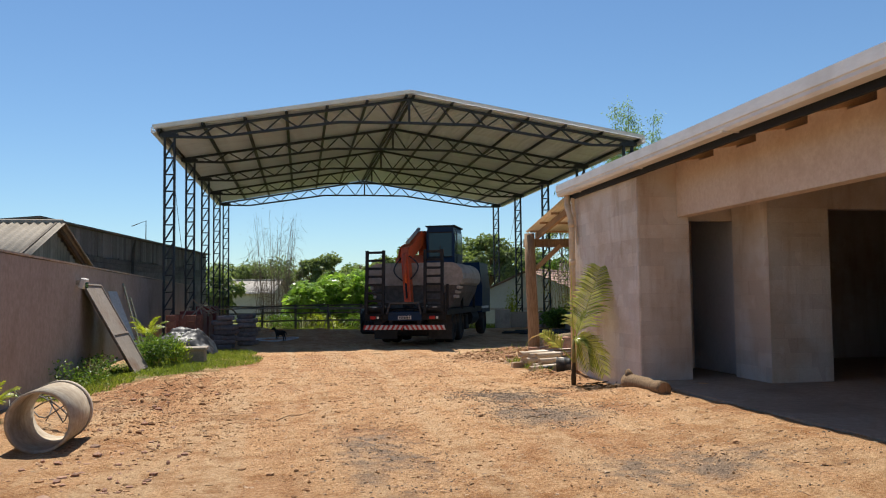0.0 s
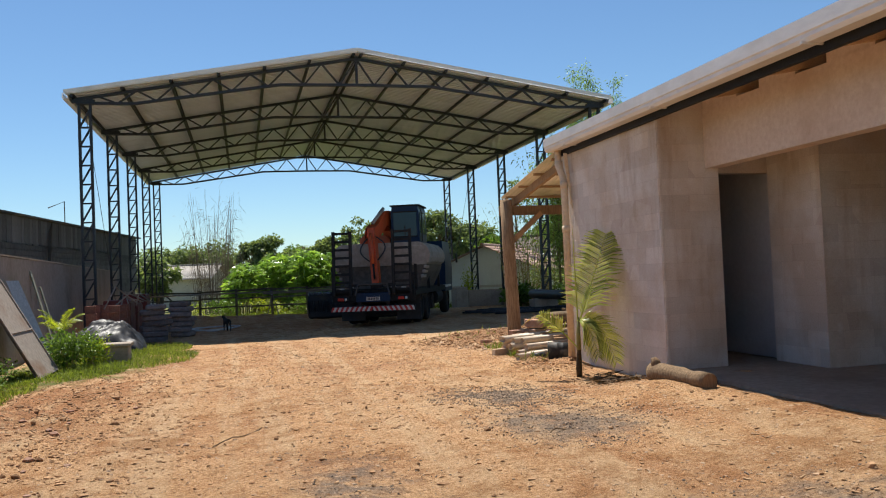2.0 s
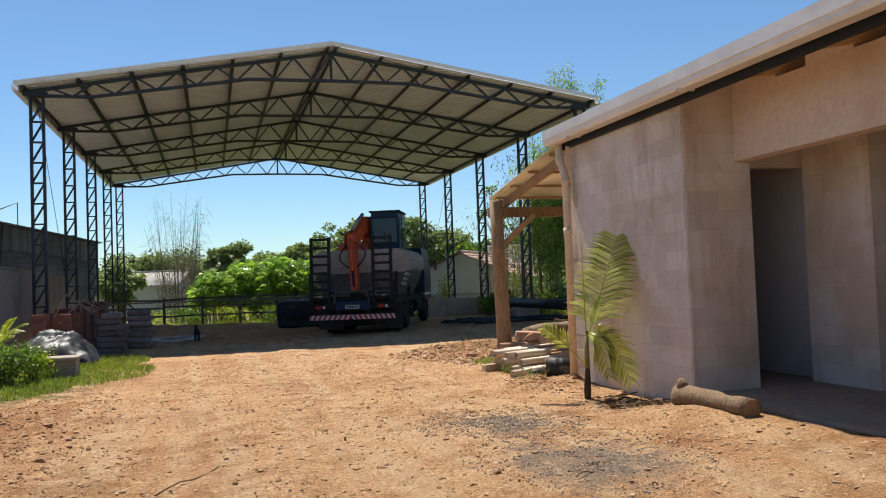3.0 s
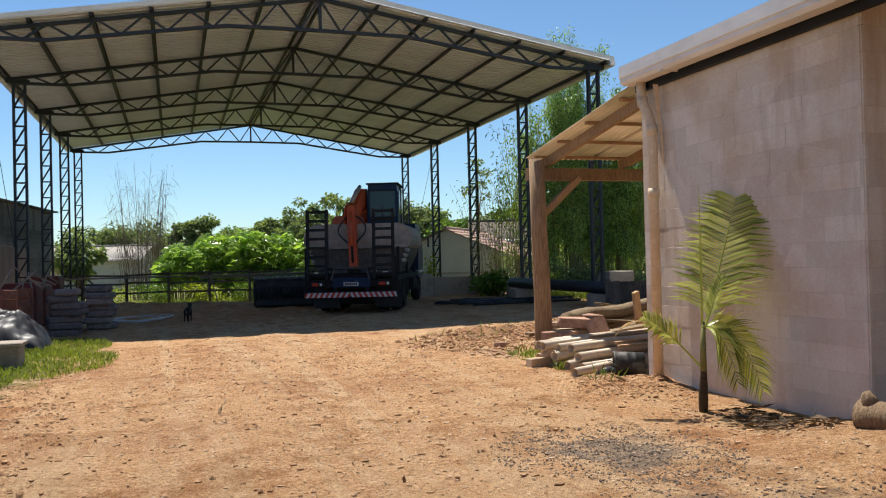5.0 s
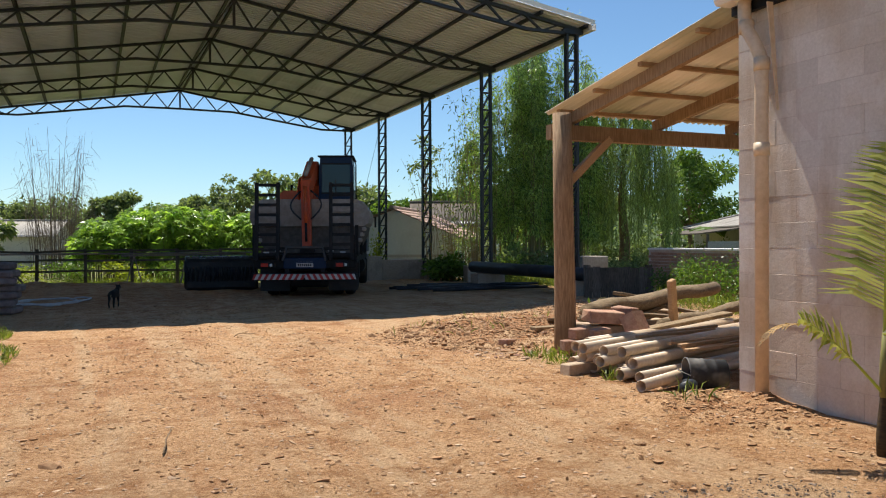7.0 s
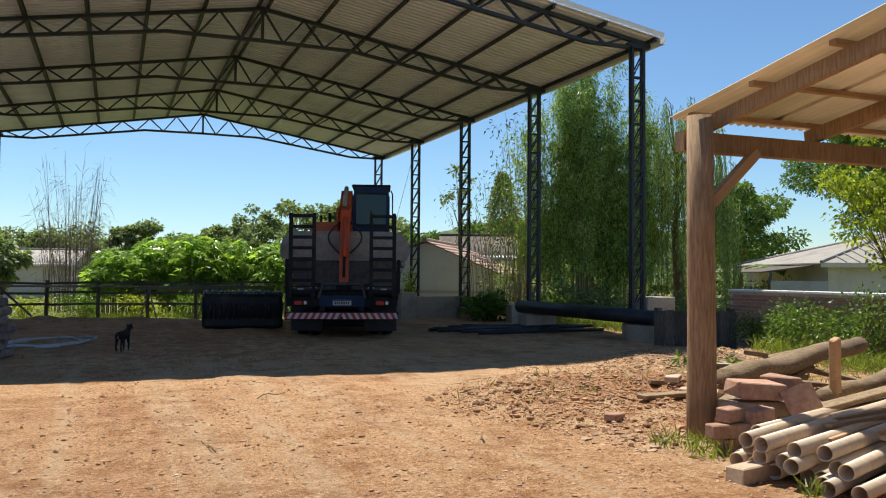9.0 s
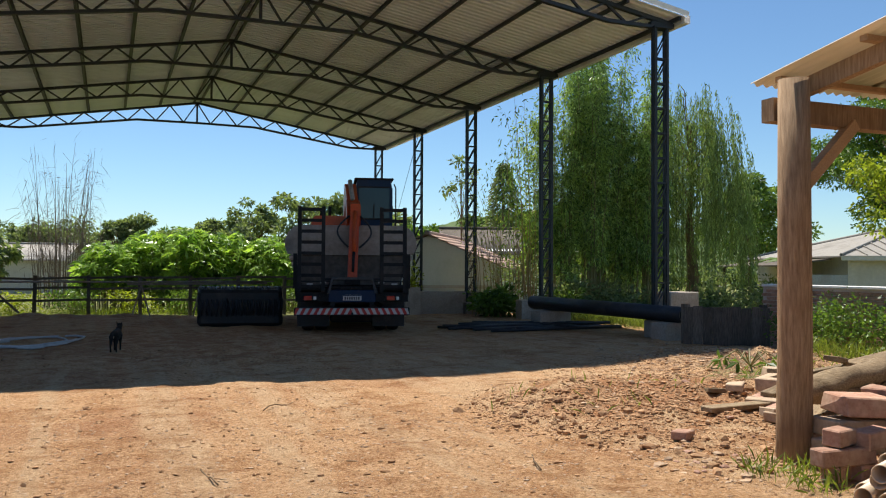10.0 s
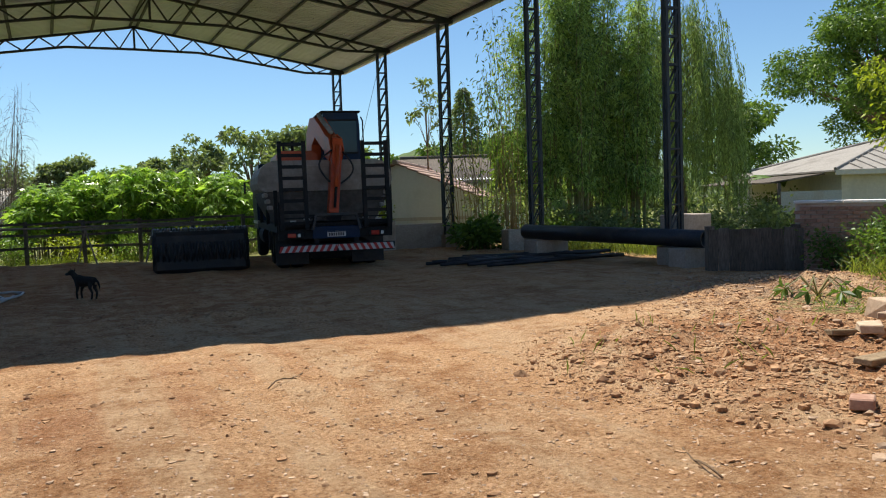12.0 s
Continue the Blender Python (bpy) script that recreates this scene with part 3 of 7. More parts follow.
        tagged(ob, "rough grey concrete footing block under a steel column", "footing", "column footings")


build_shed()

# house of concrete blocks with a deep porch
BLOCK_MESH = {}


def block_mesh(w, h):
    key = (round(w, 2), round(h, 2))
    if key not in BLOCK_MESH:
        BLOCK_MESH[key] = Shape().block(key[0] - 0.004, 0.03, key[1] - 0.004, 0.0015).mesh("concrete_block", BLOCK)
    return BLOCK_MESH[key]


def block_face(parent, origin, yaw, length, height, course=0.2, unit=0.4):
    """Courses of blocks on the face that runs from origin along yaw, looking to its right."""
    base = Matrix.Translation(origin) @ pose(0, 0, 0, 0, 0, yaw)
    rows = int(round(height / course))
    for r in range(rows):
        u = 0.0
        first = unit / 2 if r % 2 else unit
        while u < length - 0.03:
            w = min(first, length - u)
            first = unit
            piece("concrete_block", block_mesh(w, course), parent,
                  base @ pose(u + w / 2, rnd(-0.0015, 0.0015), r * course + course / 2, rnd(-0.2, 0.2), 0, rnd(-0.2, 0.2)))
            u += w


def build_house():
    w = Shape().box(5.065, 9.275, -0.15, 5.24, 12.285, 3.22)
    west = solid("wall_west", w, MORTAR, "mauve-grey concrete block house wall in shade", "wall", "", "structure")
    s = Shape().box(5.24, 9.275, -0.15, 5.85, 9.45, 3.38)
    south = solid("wall_porch_end", s, MORTAR, "shaded block wall end beside the porch", "wall", "", "structure")
    n = Shape().prism([(5.24, -0.15), (11.6, -0.15), (11.6, 4.36), (5.24, 3.36)], 12.11, 12.285)
    north = solid("wall_north", n, MORTAR, "block wall behind the lean-to roof", "wall", "", "structure")
    inner = Shape().box(6.6, 8.45, 0.05, 6.78, 9.4, 3.5)
    iw = solid("wall_inner_west", inner, MORTAR, "shaded inner block wall of the porch", "wall", "", "structure")
    back = Shape()
    # The wall right of the opening is unseen, set there to dim the room.
    back.box(6.78, 8.45, 0.05, 7.53, 8.62, 3.5).box(7.53, 8.45, 2.58, 11.6, 8.62, 3.6).box(8.75, 8.45, 0.05, 11.6, 8.62, 2.58)
    bw = solid("wall_inner_back", back, MORTAR, "block wall of the porch with a door opening, unseen right part added to dim it", "wall", "", "structure")
    rest = Shape()
    rest.box(11.6, -9.0, -0.15, 11.8, 12.285, 4.3).box(5.75, -9.2, -0.15, 11.8, -9.0, 3.4).box(5.85, 9.45, 2.5, 6.78, 9.6, 3.45)
    solid("wall_east", rest, MORTAR, "plain block walls closing the house", "wall", "", "structure")
    lin = Shape().box(5.67, -9.0, 2.54, 5.86, 9.27, 3.25)
    for k in range(17):
        y = 9.27 - 1.05 * k
        a, b = rnd(0.02, 0.1), rnd(0.6, 0.72)
        lin.prism([(5.68, 3.25), (5.85, 3.25), (5.85, 3.37 + rnd(-0.03, 0.0)), (5.68, 3.37 + rnd(-0.03, 0.0))], y - b, y - (a if k else 0.0))
    solid("porch_beam", lin, BEAM_RENDER, "rough rendered concrete beam over the open porch", "beam", "", "structure")
    post = Shape().block(0.3, 0.3, 2.5, 0.015, pose(5.85, -6, 1.29))
    solid("porch_pillar", post, BEAM_RENDER, "rendered concrete porch pillar", "pillar", "", "structure")
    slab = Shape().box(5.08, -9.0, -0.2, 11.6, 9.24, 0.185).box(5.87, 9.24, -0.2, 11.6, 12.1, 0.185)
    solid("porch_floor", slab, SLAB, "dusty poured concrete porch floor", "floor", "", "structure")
    door = thing("door_1", "plain grey metal door closed in the porch recess", "door", pose(6.70, 9.98, 0.187), "", "structure")
    part("door_leaf", Shape().block(0.05, 1.4, 2.45, 0.008, pose(0, 0.18, 1.24)), surface("grey_door_paint", (0.46, 0.45, 0.45), (0.54, 0.53, 0.53), 0.5, 0, 20, 1.0, None, None, 0.03, 0), door)
    part("door_frame", Shape().box(-0.06, -0.58, 0, 0.06, -0.53, 2.52).box(-0.06, 0.89, 0, 0.06, 0.94, 2.52).box(-0.06, -0.53, 2.47, 0.06, 0.89, 2.52), BEAM_RENDER, door)
    fill = Shape().box(6.66, 9.4, 2.72, 6.78, 12.1, 3.5).box(6.66, 10.94, 0.05, 6.78, 12.1, 2.72)
    solid("wall_over_door", fill, MORTAR, "block wall over the porch door", "wall", "", "structure")
    # roof, rafters, gutter
    roof = thing("house_roof", "low sheet roof with beige gutter and black fascia", "roof", None, "", "structure")
    sh = Shape()
    nseg = 60

    def ribbed(u, wv):
        x = 4.93 + 7.2 * wv
        return (x, -9.4 + 21.75 * u, 3.37 + 0.16 * (x - 4.93) + 0.02 * (1 if int(u * nseg * 2) % 2 else 0))
    sh.sheet(nseg * 2, 2, ribbed, 0.008)
    part("roof_sheet", sh, ROOF_STEEL, roof)
    g = Shape()
    prof = [(4.80, 3.39), (4.80, 3.27), (4.815, 3.26), (4.815, 3.225), (4.84, 3.19), (4.98, 3.19), (5.0, 3.23), (5.0, 3.36), (4.99, 3.36), (4.985, 3.235), (4.97, 3.205), (4.845, 3.205), (4.828, 3.235), (4.828, 3.265), (4.815, 3.275), (4.815, 3.39)]
    g.prism(prof, -9.4, 12.3)
    part("gutter", g, GUTTER, roof, "beige painted sheet gutter")
    lip = Shape()
    for k in range(8):
        lip.box(4.79, 11.5 - 2.6 * k, 3.178, 5.0, 11.525 - 2.6 * k, 3.2)
    part("gutter_strap", lip, WHITE_METAL, roof)
    part("fascia", Shape().box(5.0, -9.4, 3.12, 5.055, 12.3, 3.24), surface("black_fascia_paint", (0.012, 0.012, 0.013), (0.02, 0.02, 0.022), 0.6, 0, 20, 2, None, None, 0.1, 0), roof, "black steel fascia strip")
    for k in range(17):
        y = 8.6 - 1.05 * k
        r = Shape().bar((5.06, y, 3.25), (8.6, y, 3.25 + 0.16 * 3.54), 0.07, 0.13)
        part("rafter", r, WOOD_RAW, roof)
    down = thing("downpipe", "cream plastic downpipe with an offset bend at the house corner", "pipe", pose(4.93, 11.98, 0))
    dp = Shape()
    dp.tube([(0.02, 0.12, 3.2), (0.02, 0.12, 3.06), (0.01, 0.1, 2.98), (0.02, 0.0, 2.82), (0.03, -0.04, 2.72), (0.03, -0.05, 2.6), (0.03, -0.05, -0.05)], 0.052, 16)
    part("pipe", dp, CREAM_PLASTIC, down, "", True)
    for z in (2.98, 2.66, 2.0):
        part("pipe_collar", Shape().ring(0.05, 0.06, -0.05, 0.05, 16, pose(0.02 if z > 2.9 else 0.03, 0.1 if z > 2.9 else -0.05, z, 90)), CREAM_PLASTIC, down, "", True)
    # Tapering pale strip imitates the sunlit streak on the wall beside the pipe.
    part("outlet_strip", Shape().prism([(0.0, 3.12), (0.06, 3.12), (0.115, 2.3), (0.1, 2.3)], -0.14, -0.13), CREAM_PLASTIC, down)
    return west, south, north, iw, bw


HOUSE_WALLS = build_house()

# left boundary wall
def wall_x(y):
    return -3.62 - 0.05 * (y - 10.0)


def build_left_wall():
    s = Shape()
    y0, y1 = -14.0, 41.0
    n = 40
    v, f = [], []
    for k in range(n + 1):
        y = y0 + (y1 - y0) * k / n
        x = wall_x(y)
        zt = 2.07 + 0.008 * math.sin(k * 1.3)
        v += [(x, y, -0.6), (x, y, zt), (x - 0.16, y, zt), (x - 0.16, y, -0.6)]
    for k in range(n):
        for i in range(4):
            a, b = 4 * k + i, 4 * k + (i + 1) % 4
            f.append((a, b, b + 4, a + 4))
    f += [(0, 1, 2, 3), (4 * n + 3, 4 * n + 2, 4 * n + 1, 4 * n)]
    s.add(v, f)
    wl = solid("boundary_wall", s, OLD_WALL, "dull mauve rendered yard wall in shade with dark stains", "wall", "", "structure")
    c = Shape()
    for k in range(n):
        ya, yb = y0 + (y1 - y0) * k / n, y0 + (y1 - y0) * (k + 1) / n - 0.01
        c.bar((wall_x(ya) - 0.08, ya, 2.093), (wall_x(yb) - 0.08, yb, 2.093), 0.2, 0.03)
    part("coping", c, PALE_BLOCK, wl, "thin grey mortar coping")


build_left_wall()


# lean-to roof behind the house and the heaps under it
def corrugated(x0, x1, y0, y1, z0, z1, wave=0.09, amp=0.014, along="y", thick=0.004):
    """A wavy sheet; the waves run along y (or x), from height z0 at the start of that axis to z1 at its end."""
    n = max(8, int((x1 - x0 if along == "y" else y1 - y0) / wave * 8))

    def f(u, w):
        if along == "y":
            return (x0 + (x1 - x0) * u, y0 + (y1 - y0) * w, z0 + (z1 - z0) * w + amp * math.sin(2 * math.pi * (x1 - x0) * u / wave))
        return (x0 + (x1 - x0) * w, y0 + (y1 - y0) * u, z0 + (z1 - z0) * w + amp * math.sin(2 * math.pi * (y1 - y0) * u / wave))
    return Shape().sheet(n, 2, f, thick)


PALE_SHEET = leaf_material("pale_translucent_sheet", (0.70, 0.62, 0.52), (0.78, 0.70, 0.60), 0.5, 0.3, (1.0, 0.93, 0.82))


def build_leanto():
    lt = thing("lean_to", "raw timber lean-to with a pale corrugated sheet roof", "shelter")
    post = Shape().tube([(5.17, 15.17, -0.2), (5.165, 15.165, 0.25), (5.14, 15.13, 0.9), (5.10, 15.09, 1.7), (5.07, 15.06, 2.74)], [0.132, 0.126, 0.119, 0.114, 0.108], 20)
    part("post", post, WOOD_POST, lt, "knotty round timber post", True)
    part("post", Shape().tube([(8.9, 15.05, -0.2), (8.9, 15.05, 2.74)], 0.12, 16), WOOD_POST, lt, "", True)
    part("beam", Shape().bar((5.0, 15.24, 2.545), (9.3, 15.24, 2.545), 0.12, 0.17), WOOD_POST, lt)
    part("brace", Shape().bar((5.17, 15.12, 1.95), (5.80, 15.2, 2.49), 0.07, 0.09), WOOD_RAW, lt)
    for x in (5.33, 6.6, 7.75, 8.9):
        part("rafter", Shape().bar((x, 15.4, 2.70), (x, 12.3, 3.18), 0.065, 0.13), WOOD_POST, lt)
    for y in (12.9, 13.75, 14.55, 15.3):
        z = 2.785 + (15.4 - y) * 0.155
        part("batten", Shape().bar((5.16, y, z), (9.3, y, z), 0.06, 0.04), WOOD_RAW, lt)
    for k in range(4):
        s = corrugated(5.10 + 1.02 * k, 6.15 + 1.02 * k, 15.52, 12.3, 2.805, 3.31)
        part("roof_sheet", s, PALE_SHEET, lt, "", True, pose(0, 0, 0.004 * (k % 2)))


build_leanto()


def pipe_mesh(r, length):
    return Shape().ring(r - 0.006, r, 0, length, 18).mesh("plastic_pipe", CREAM_PLASTIC, True)


def build_heap():
    group = "plastic pipes under the lean-to"
    big = pipe_mesh(0.052, 3.0)
    for z, ys in ((0.07, [12.85 + 0.115 * i for i in range(10)]), (0.165, [12.95 + 0.13 * i for i in range(7)]), (0.26, [13.1 + 0.16 * i for i in range(5)])):
        for y in ys:
            ob = new("plastic_pipe", big)
            off = rnd(-0.16, 0.16)
            yy = y + 0.30
            ob.matrix_basis = pose(4.58 + off + (13.9 - y) * 0.10, yy, ground_z(5, yy) + z, rnd(-0.4, 0.6), 0, -90 + 23 + rnd(-2.5, 2.5))
            tagged(ob, "cream plastic drain pipe lying in a heap", "pipe", group)
    loose = pipe_mesh(0.05, 1.9)
    for x, y, rz in ((4.36, 12.66, -66), (4.75, 12.86, -70)):
        ob = new("plastic_pipe", loose)
        ob.matrix_basis = pose(x, y, ground_z(x, y) + 0.055, 1.2, 0, rz)
        tagged(ob, "cream plastic pipe lying loose on the earth", "pipe", group)
    for i in range(9):
        y = 12.8 + 0.13 * i + rnd(-0.03, 0.03)
        s = Shape().block(rnd(1.0, 2.0), 0.05, 0.03, 0.004)
        solid("wooden_batten", s, WOOD_RAW, "thin raw pine batten among the pipes", "board", "battens among the pipes", "", False,
              pose(5.9 + rnd(-0.3, 0.3), y + 0.3, ground_z(5.5, y) + 0.32 + rnd(-0.04, 0.03), 0, rnd(-2, 2), 12 + rnd(-9, 9)))
    # stone, brick and slab blocks round the post
    bricks = [
        (4.52, 13.62, 0.05, 0.42, 0.16, 0.12, 8, 0), (4.98, 14.42, 0.05, 0.25, 0.12, 0.1, 20, 1), (5.2, 14.38, 0.06, 0.27, 0.13, 0.11, 5, 1),
        (4.99, 14.38, 0.16, 0.42, 0.13, 0.11, -6, 1), (5.0, 14.42, 0.275, 0.2, 0.13, 0.11, 12, 1), (5.22, 14.36, 0.275, 0.24, 0.14, 0.12, 6, 1),
        (5.45, 14.3, 0.1, 0.3, 0.14, 0.1, 30, 1), (5.45, 14.75, 0.16, 0.5, 0.24, 0.12, 3, 2), (5.5, 14.72, 0.30, 0.55, 0.26, 0.12, -4, 2),
        (5.5, 14.7, 0.455, 0.40, 0.28, 0.13, -12, 3), (5.85, 14.72, 0.4, 0.14, 0.3, 0.26, 8, 3), (5.5, 15.9, 0.05, 0.3, 0.2, 0.09, 20, 2),
        (5.75, 15.7, 0.10, 0.4, 0.2, 0.1, 12, 2), (5.9, 16.1, 0.05, 0.34, 0.18, 0.08, -25, 2), (6.3, 16.3, 0.10, 0.4, 0.22, 0.12, 30, 2),
        (6.8, 16.2, 0.2, 0.5, 0.2, 0.12, -30, 2), (7.0, 16.4, 0.06, 0.36, 0.22, 0.12, 60, 2), (7.3, 16.6, 0.16, 0.4, 0.26, 0.1, 15, 2), (6.2, 15.7, 0.16, 0.6, 0.2, 0.08, 18, 2),
        (6.2, 16.5, 0.05, 0.42, 0.24, 0.07, -14, 2), (6.25, 16.75, 0.08, 0.42, 0.26, 0.17, 24, 2), (7.25, 17.55, 0.1, 0.5, 0.3, 0.2, -18, 2), (4.3, 15.72, 0.04, 0.2, 0.15, 0.07, 35, 3),
        (6.9, 17.3, 0.06, 0.55, 0.2, 0.06, 12, 2), (6.6, 17.0, 0.05, 0.4, 0.1, 0.05, 40, 1), (7.6, 17.2, 0.06, 0.36, 0.2, 0.1, -40, 1), (4.95, 13.95, 0.05, 0.25, 0.12, 0.1, -12, 1),
    ]
    kinds = [("stone_block", TAN_BLOCK, "dusty pale stone block lying on the earth", "block"), ("brick", BRICK, "worn pinkish clay brick stacked by the post", "brick"),
             ("concrete_slab_piece", TAN_BLOCK, "broken tan concrete slab piece in a heap", "slab"), ("clay_block", BRICK, "orange-red clay block on the heap", "brick")]
    for x, y, z, a, b, c, rz, k in bricks:
        y, x = (y + 0.2, x) if y < 15.3 else (y + 0.3, x + 0.55)
        n, mt, lab, cat = kinds[k]
        s = Shape().block(a, b, c, 0.009)
        if k != 1:
            for i, p in enumerate(s.v):
                q = [0.16 * noise.noise((p[0] * 3 + x * 5, p[1] * 3 + y * 5, p[2] * 3 + j * 7)) * c for j in range(3)]
                s.v[i] = (p[0] + 2 * q[0], p[1] + 2 * q[1], p[2] + q[2])
        solid(n, s, mt, lab, cat, "blocks by the lean-to", "", False, pose(x, y, ground_z(x, y) + z, rnd(-4, 4), rnd(-4, 4), rz))
    for i in range(24):
        x, y = 6.0 + rnd(0, 1.9), 15.6 + rnd(0, 1.5)
        a, b, c = rnd(0.16, 0.42), rnd(0.1, 0.24), rnd(0.04, 0.09)
        n, mt, lab, cat = kinds[1 if i % 5 == 0 else 2]
        s = Shape().block(a, b, c, 0.008)
        for j, p in enumerate(s.v):
            s.v[j] = tuple(p[q] + (0.05, 0.04, 0.012)[q] * noise.noise((p[0] * 5 + i * 3, p[1] * 5, p[2] * 5 + 9 * q)) for q in range(3))
        solid(n, s, mt, lab if i % 5 else "worn clay brick lying in the heap", cat, "blocks by the lean-to", "", False, pose(x, y, ground_z(x, y) + 0.03 + c / 2, rnd(-12, 12), rnd(-12, 12), rnd(0, 180)))
    hb = Shape()
    for i in range(4):
        for j in range(3):
            x0, z0 = i * 0.05, j * 0.06
            hb.box(x0, 0, z0, x0 + 0.006, 0.24, z0 + 0.06).box(x0, 0, z0, x0 + 0.05, 0.24, z0 + 0.006)
    hb.box(0.2, 0, 0, 0.206, 0.24, 0.186).box(0, 0, 0.18, 0.206, 0.24, 0.186)
    for x, y, rx, rz in ((5.62, 14.6, 62, 20),):
        solid("hollow_brick", hb, BRICK, "red hollow clay brick with square holes", "brick", "", "", False, pose(x, y, ground_z(x, y) + (0.22 if x > 5 else 0.0), rx, 0, rz))
    # old timbers
    timbers = [((5.7, 15.2, 0.40), (8.6, 16.3, 0.58), 0.13), ((6.6, 14.95, 0.22), (9.0, 15.7, 0.40), 0.10), ((5.9, 14.85, 0.12), (8.4, 15.2, 0.2), 0.09)]
    for a, b, r in timbers:
        a, b = Vector(a) + Vector((0, 0.3, 0.03)), Vector(b) + Vector((0, 0.3, 0.03))
        tb = Shape().tube([a.lerp(b, i / 24) + Vector((0, 0, 0.02 * math.sin(i * 0.5))) for i in range(25)], [r * (1 - 0.14 * i / 24) for i in range(25)], 14, True, 0.8)
        tb.v = [tuple(c + 0.012 * noise.noise((p[0] * 2.2 + 9 * q, p[1] * 7, p[2] * 7)) + 0.01 * noise.noise((p[0] * 9 + 5 * q, p[1] * 22, p[2] * 22)) for q, c in enumerate(p)) for p in tb.v]
        solid("old_timber", tb, WOOD_TIMBER,
              "grey weathered round timber lying on the heap", "timber", "timbers on the heap", "", True)
    solid("wooden_stake", Shape().block(0.11, 0.07, 0.75, 0.01), WOOD_RAW, "pale pointed wooden stake leaning on the timbers", "stake", "", "", False, pose(6.72, 15.2, 0.46, 8, -16, 15))
    for x, y, z, ln, rz, ry in ((6.5, 14.45, 0.36, 1.6, 12, -4), (6.9, 14.5, 0.30, 2.2, 14, -2), (5.5, 16.3, 0.05, 0.9, 4, 0), (5.7, 15.6, 0.14, 0.9, 32, -6), (6.2, 15.6, 0.25, 1.5, 22, -8), (6.0, 15.4, 0.30, 1.3, 8, 6), (6.5, 15.9, 0.22, 1.2, -12, 9), (6.1, 16.0, 0.16, 1.1, 48, -9), (6.9, 15.7, 0.34, 1.0, -30, 12), (5.6, 15.3, 0.24, 0.8, -8, 10),
                                (6.4, 16.6, 0.16, 1.1, 20, -6), (6.9, 16.9, 0.26, 1.3, 14, 5), (7.2, 16.5, 0.36, 1.4, -6, -8), (6.6, 16.2, 0.42, 1.2, 34, 7), (7.4, 17.1, 0.16, 1.2, 28, -4), (7.1, 16.1, 0.5, 1.3, 10, -5), (6.2, 17.0, 0.06, 0.9, -18, 2)):
        y, x = (y + 0.25, x + (0.45 if y > 15.2 else 0))
        solid("plank", Shape().block(ln, 0.14, 0.045, 0.006), WOOD_TIMBER, "rough sawn plank lying on the heap", "plank", "planks on the heap", "", False, pose(x, y, ground_z(x, y) + z, rnd(-10, 10), ry, rz))
    # bucket on its side, pipe elbow
    bk = thing("black_bucket", "dented black plastic bucket lying on its side, smeared with mortar", "bucket", pose(5.22, 12.62, ground_z(5.0, 12.7) + 0.15, -2, 0, 66))
    bk.scale = (0.78, 0.95, 0.78)
    sh = Shape()
    n = 24
    prof = [(0.0, 0.14), (0.0, 0.15), (0.1, 0.16), (0.105, 0.168), (0.12, 0.162), (0.2, 0.17), (0.205, 0.178), (0.22, 0.172), (0.34, 0.185), (0.345, 0.195), (0.36, 0.195), (0.36, 0.182), (0.01, 0.14)]
    v = [(r * math.cos(2 * math.pi * k / n), y, r * math.sin(2 * math.pi * k / n)) for y, r in prof for k in range(n)]
    f = [(i * n + k, i * n + (k + 1) % n, (i + 1) * n + (k + 1) % n, (i + 1) * n + k) for i in range(len(prof) - 1) for k in range(n)] + [tuple(range(n)), tuple(range((len(prof) - 1) * n, len(prof) * n))]
    part("pail", sh.add(v, f), surface("smeared_black_plastic", (0.02, 0.02, 0.022), (0.05, 0.05, 0.05), 0.6, 0, 7, 3.0, (0.3, 0.28, 0.25), None, 0.2, 0), bk, "", True)
    part("handle", Shape().tube([(0.19 * math.cos(a), 0.33 + 0.1 * math.sin(a), 0.19 * math.sin(a) * 0.3) for a in [math.pi * i / 10 for i in range(11)]], 0.005, 6), CABLE, bk)
    el = Shape().tube([(0, 0, 0), (0.12, 0.02, 0.01), (0.2, 0.06, 0.0), (0.24, 0.14, -0.01)], 0.05, 14)
    solid("pipe_elbow", el, BLACK_PLASTIC, "black plastic pipe elbow on the bare earth", "pipe", "", "", True, pose(4.5, 12.3, ground_z(4.5, 12.3) + 0.05, 0, 0, 15))


build_heap()


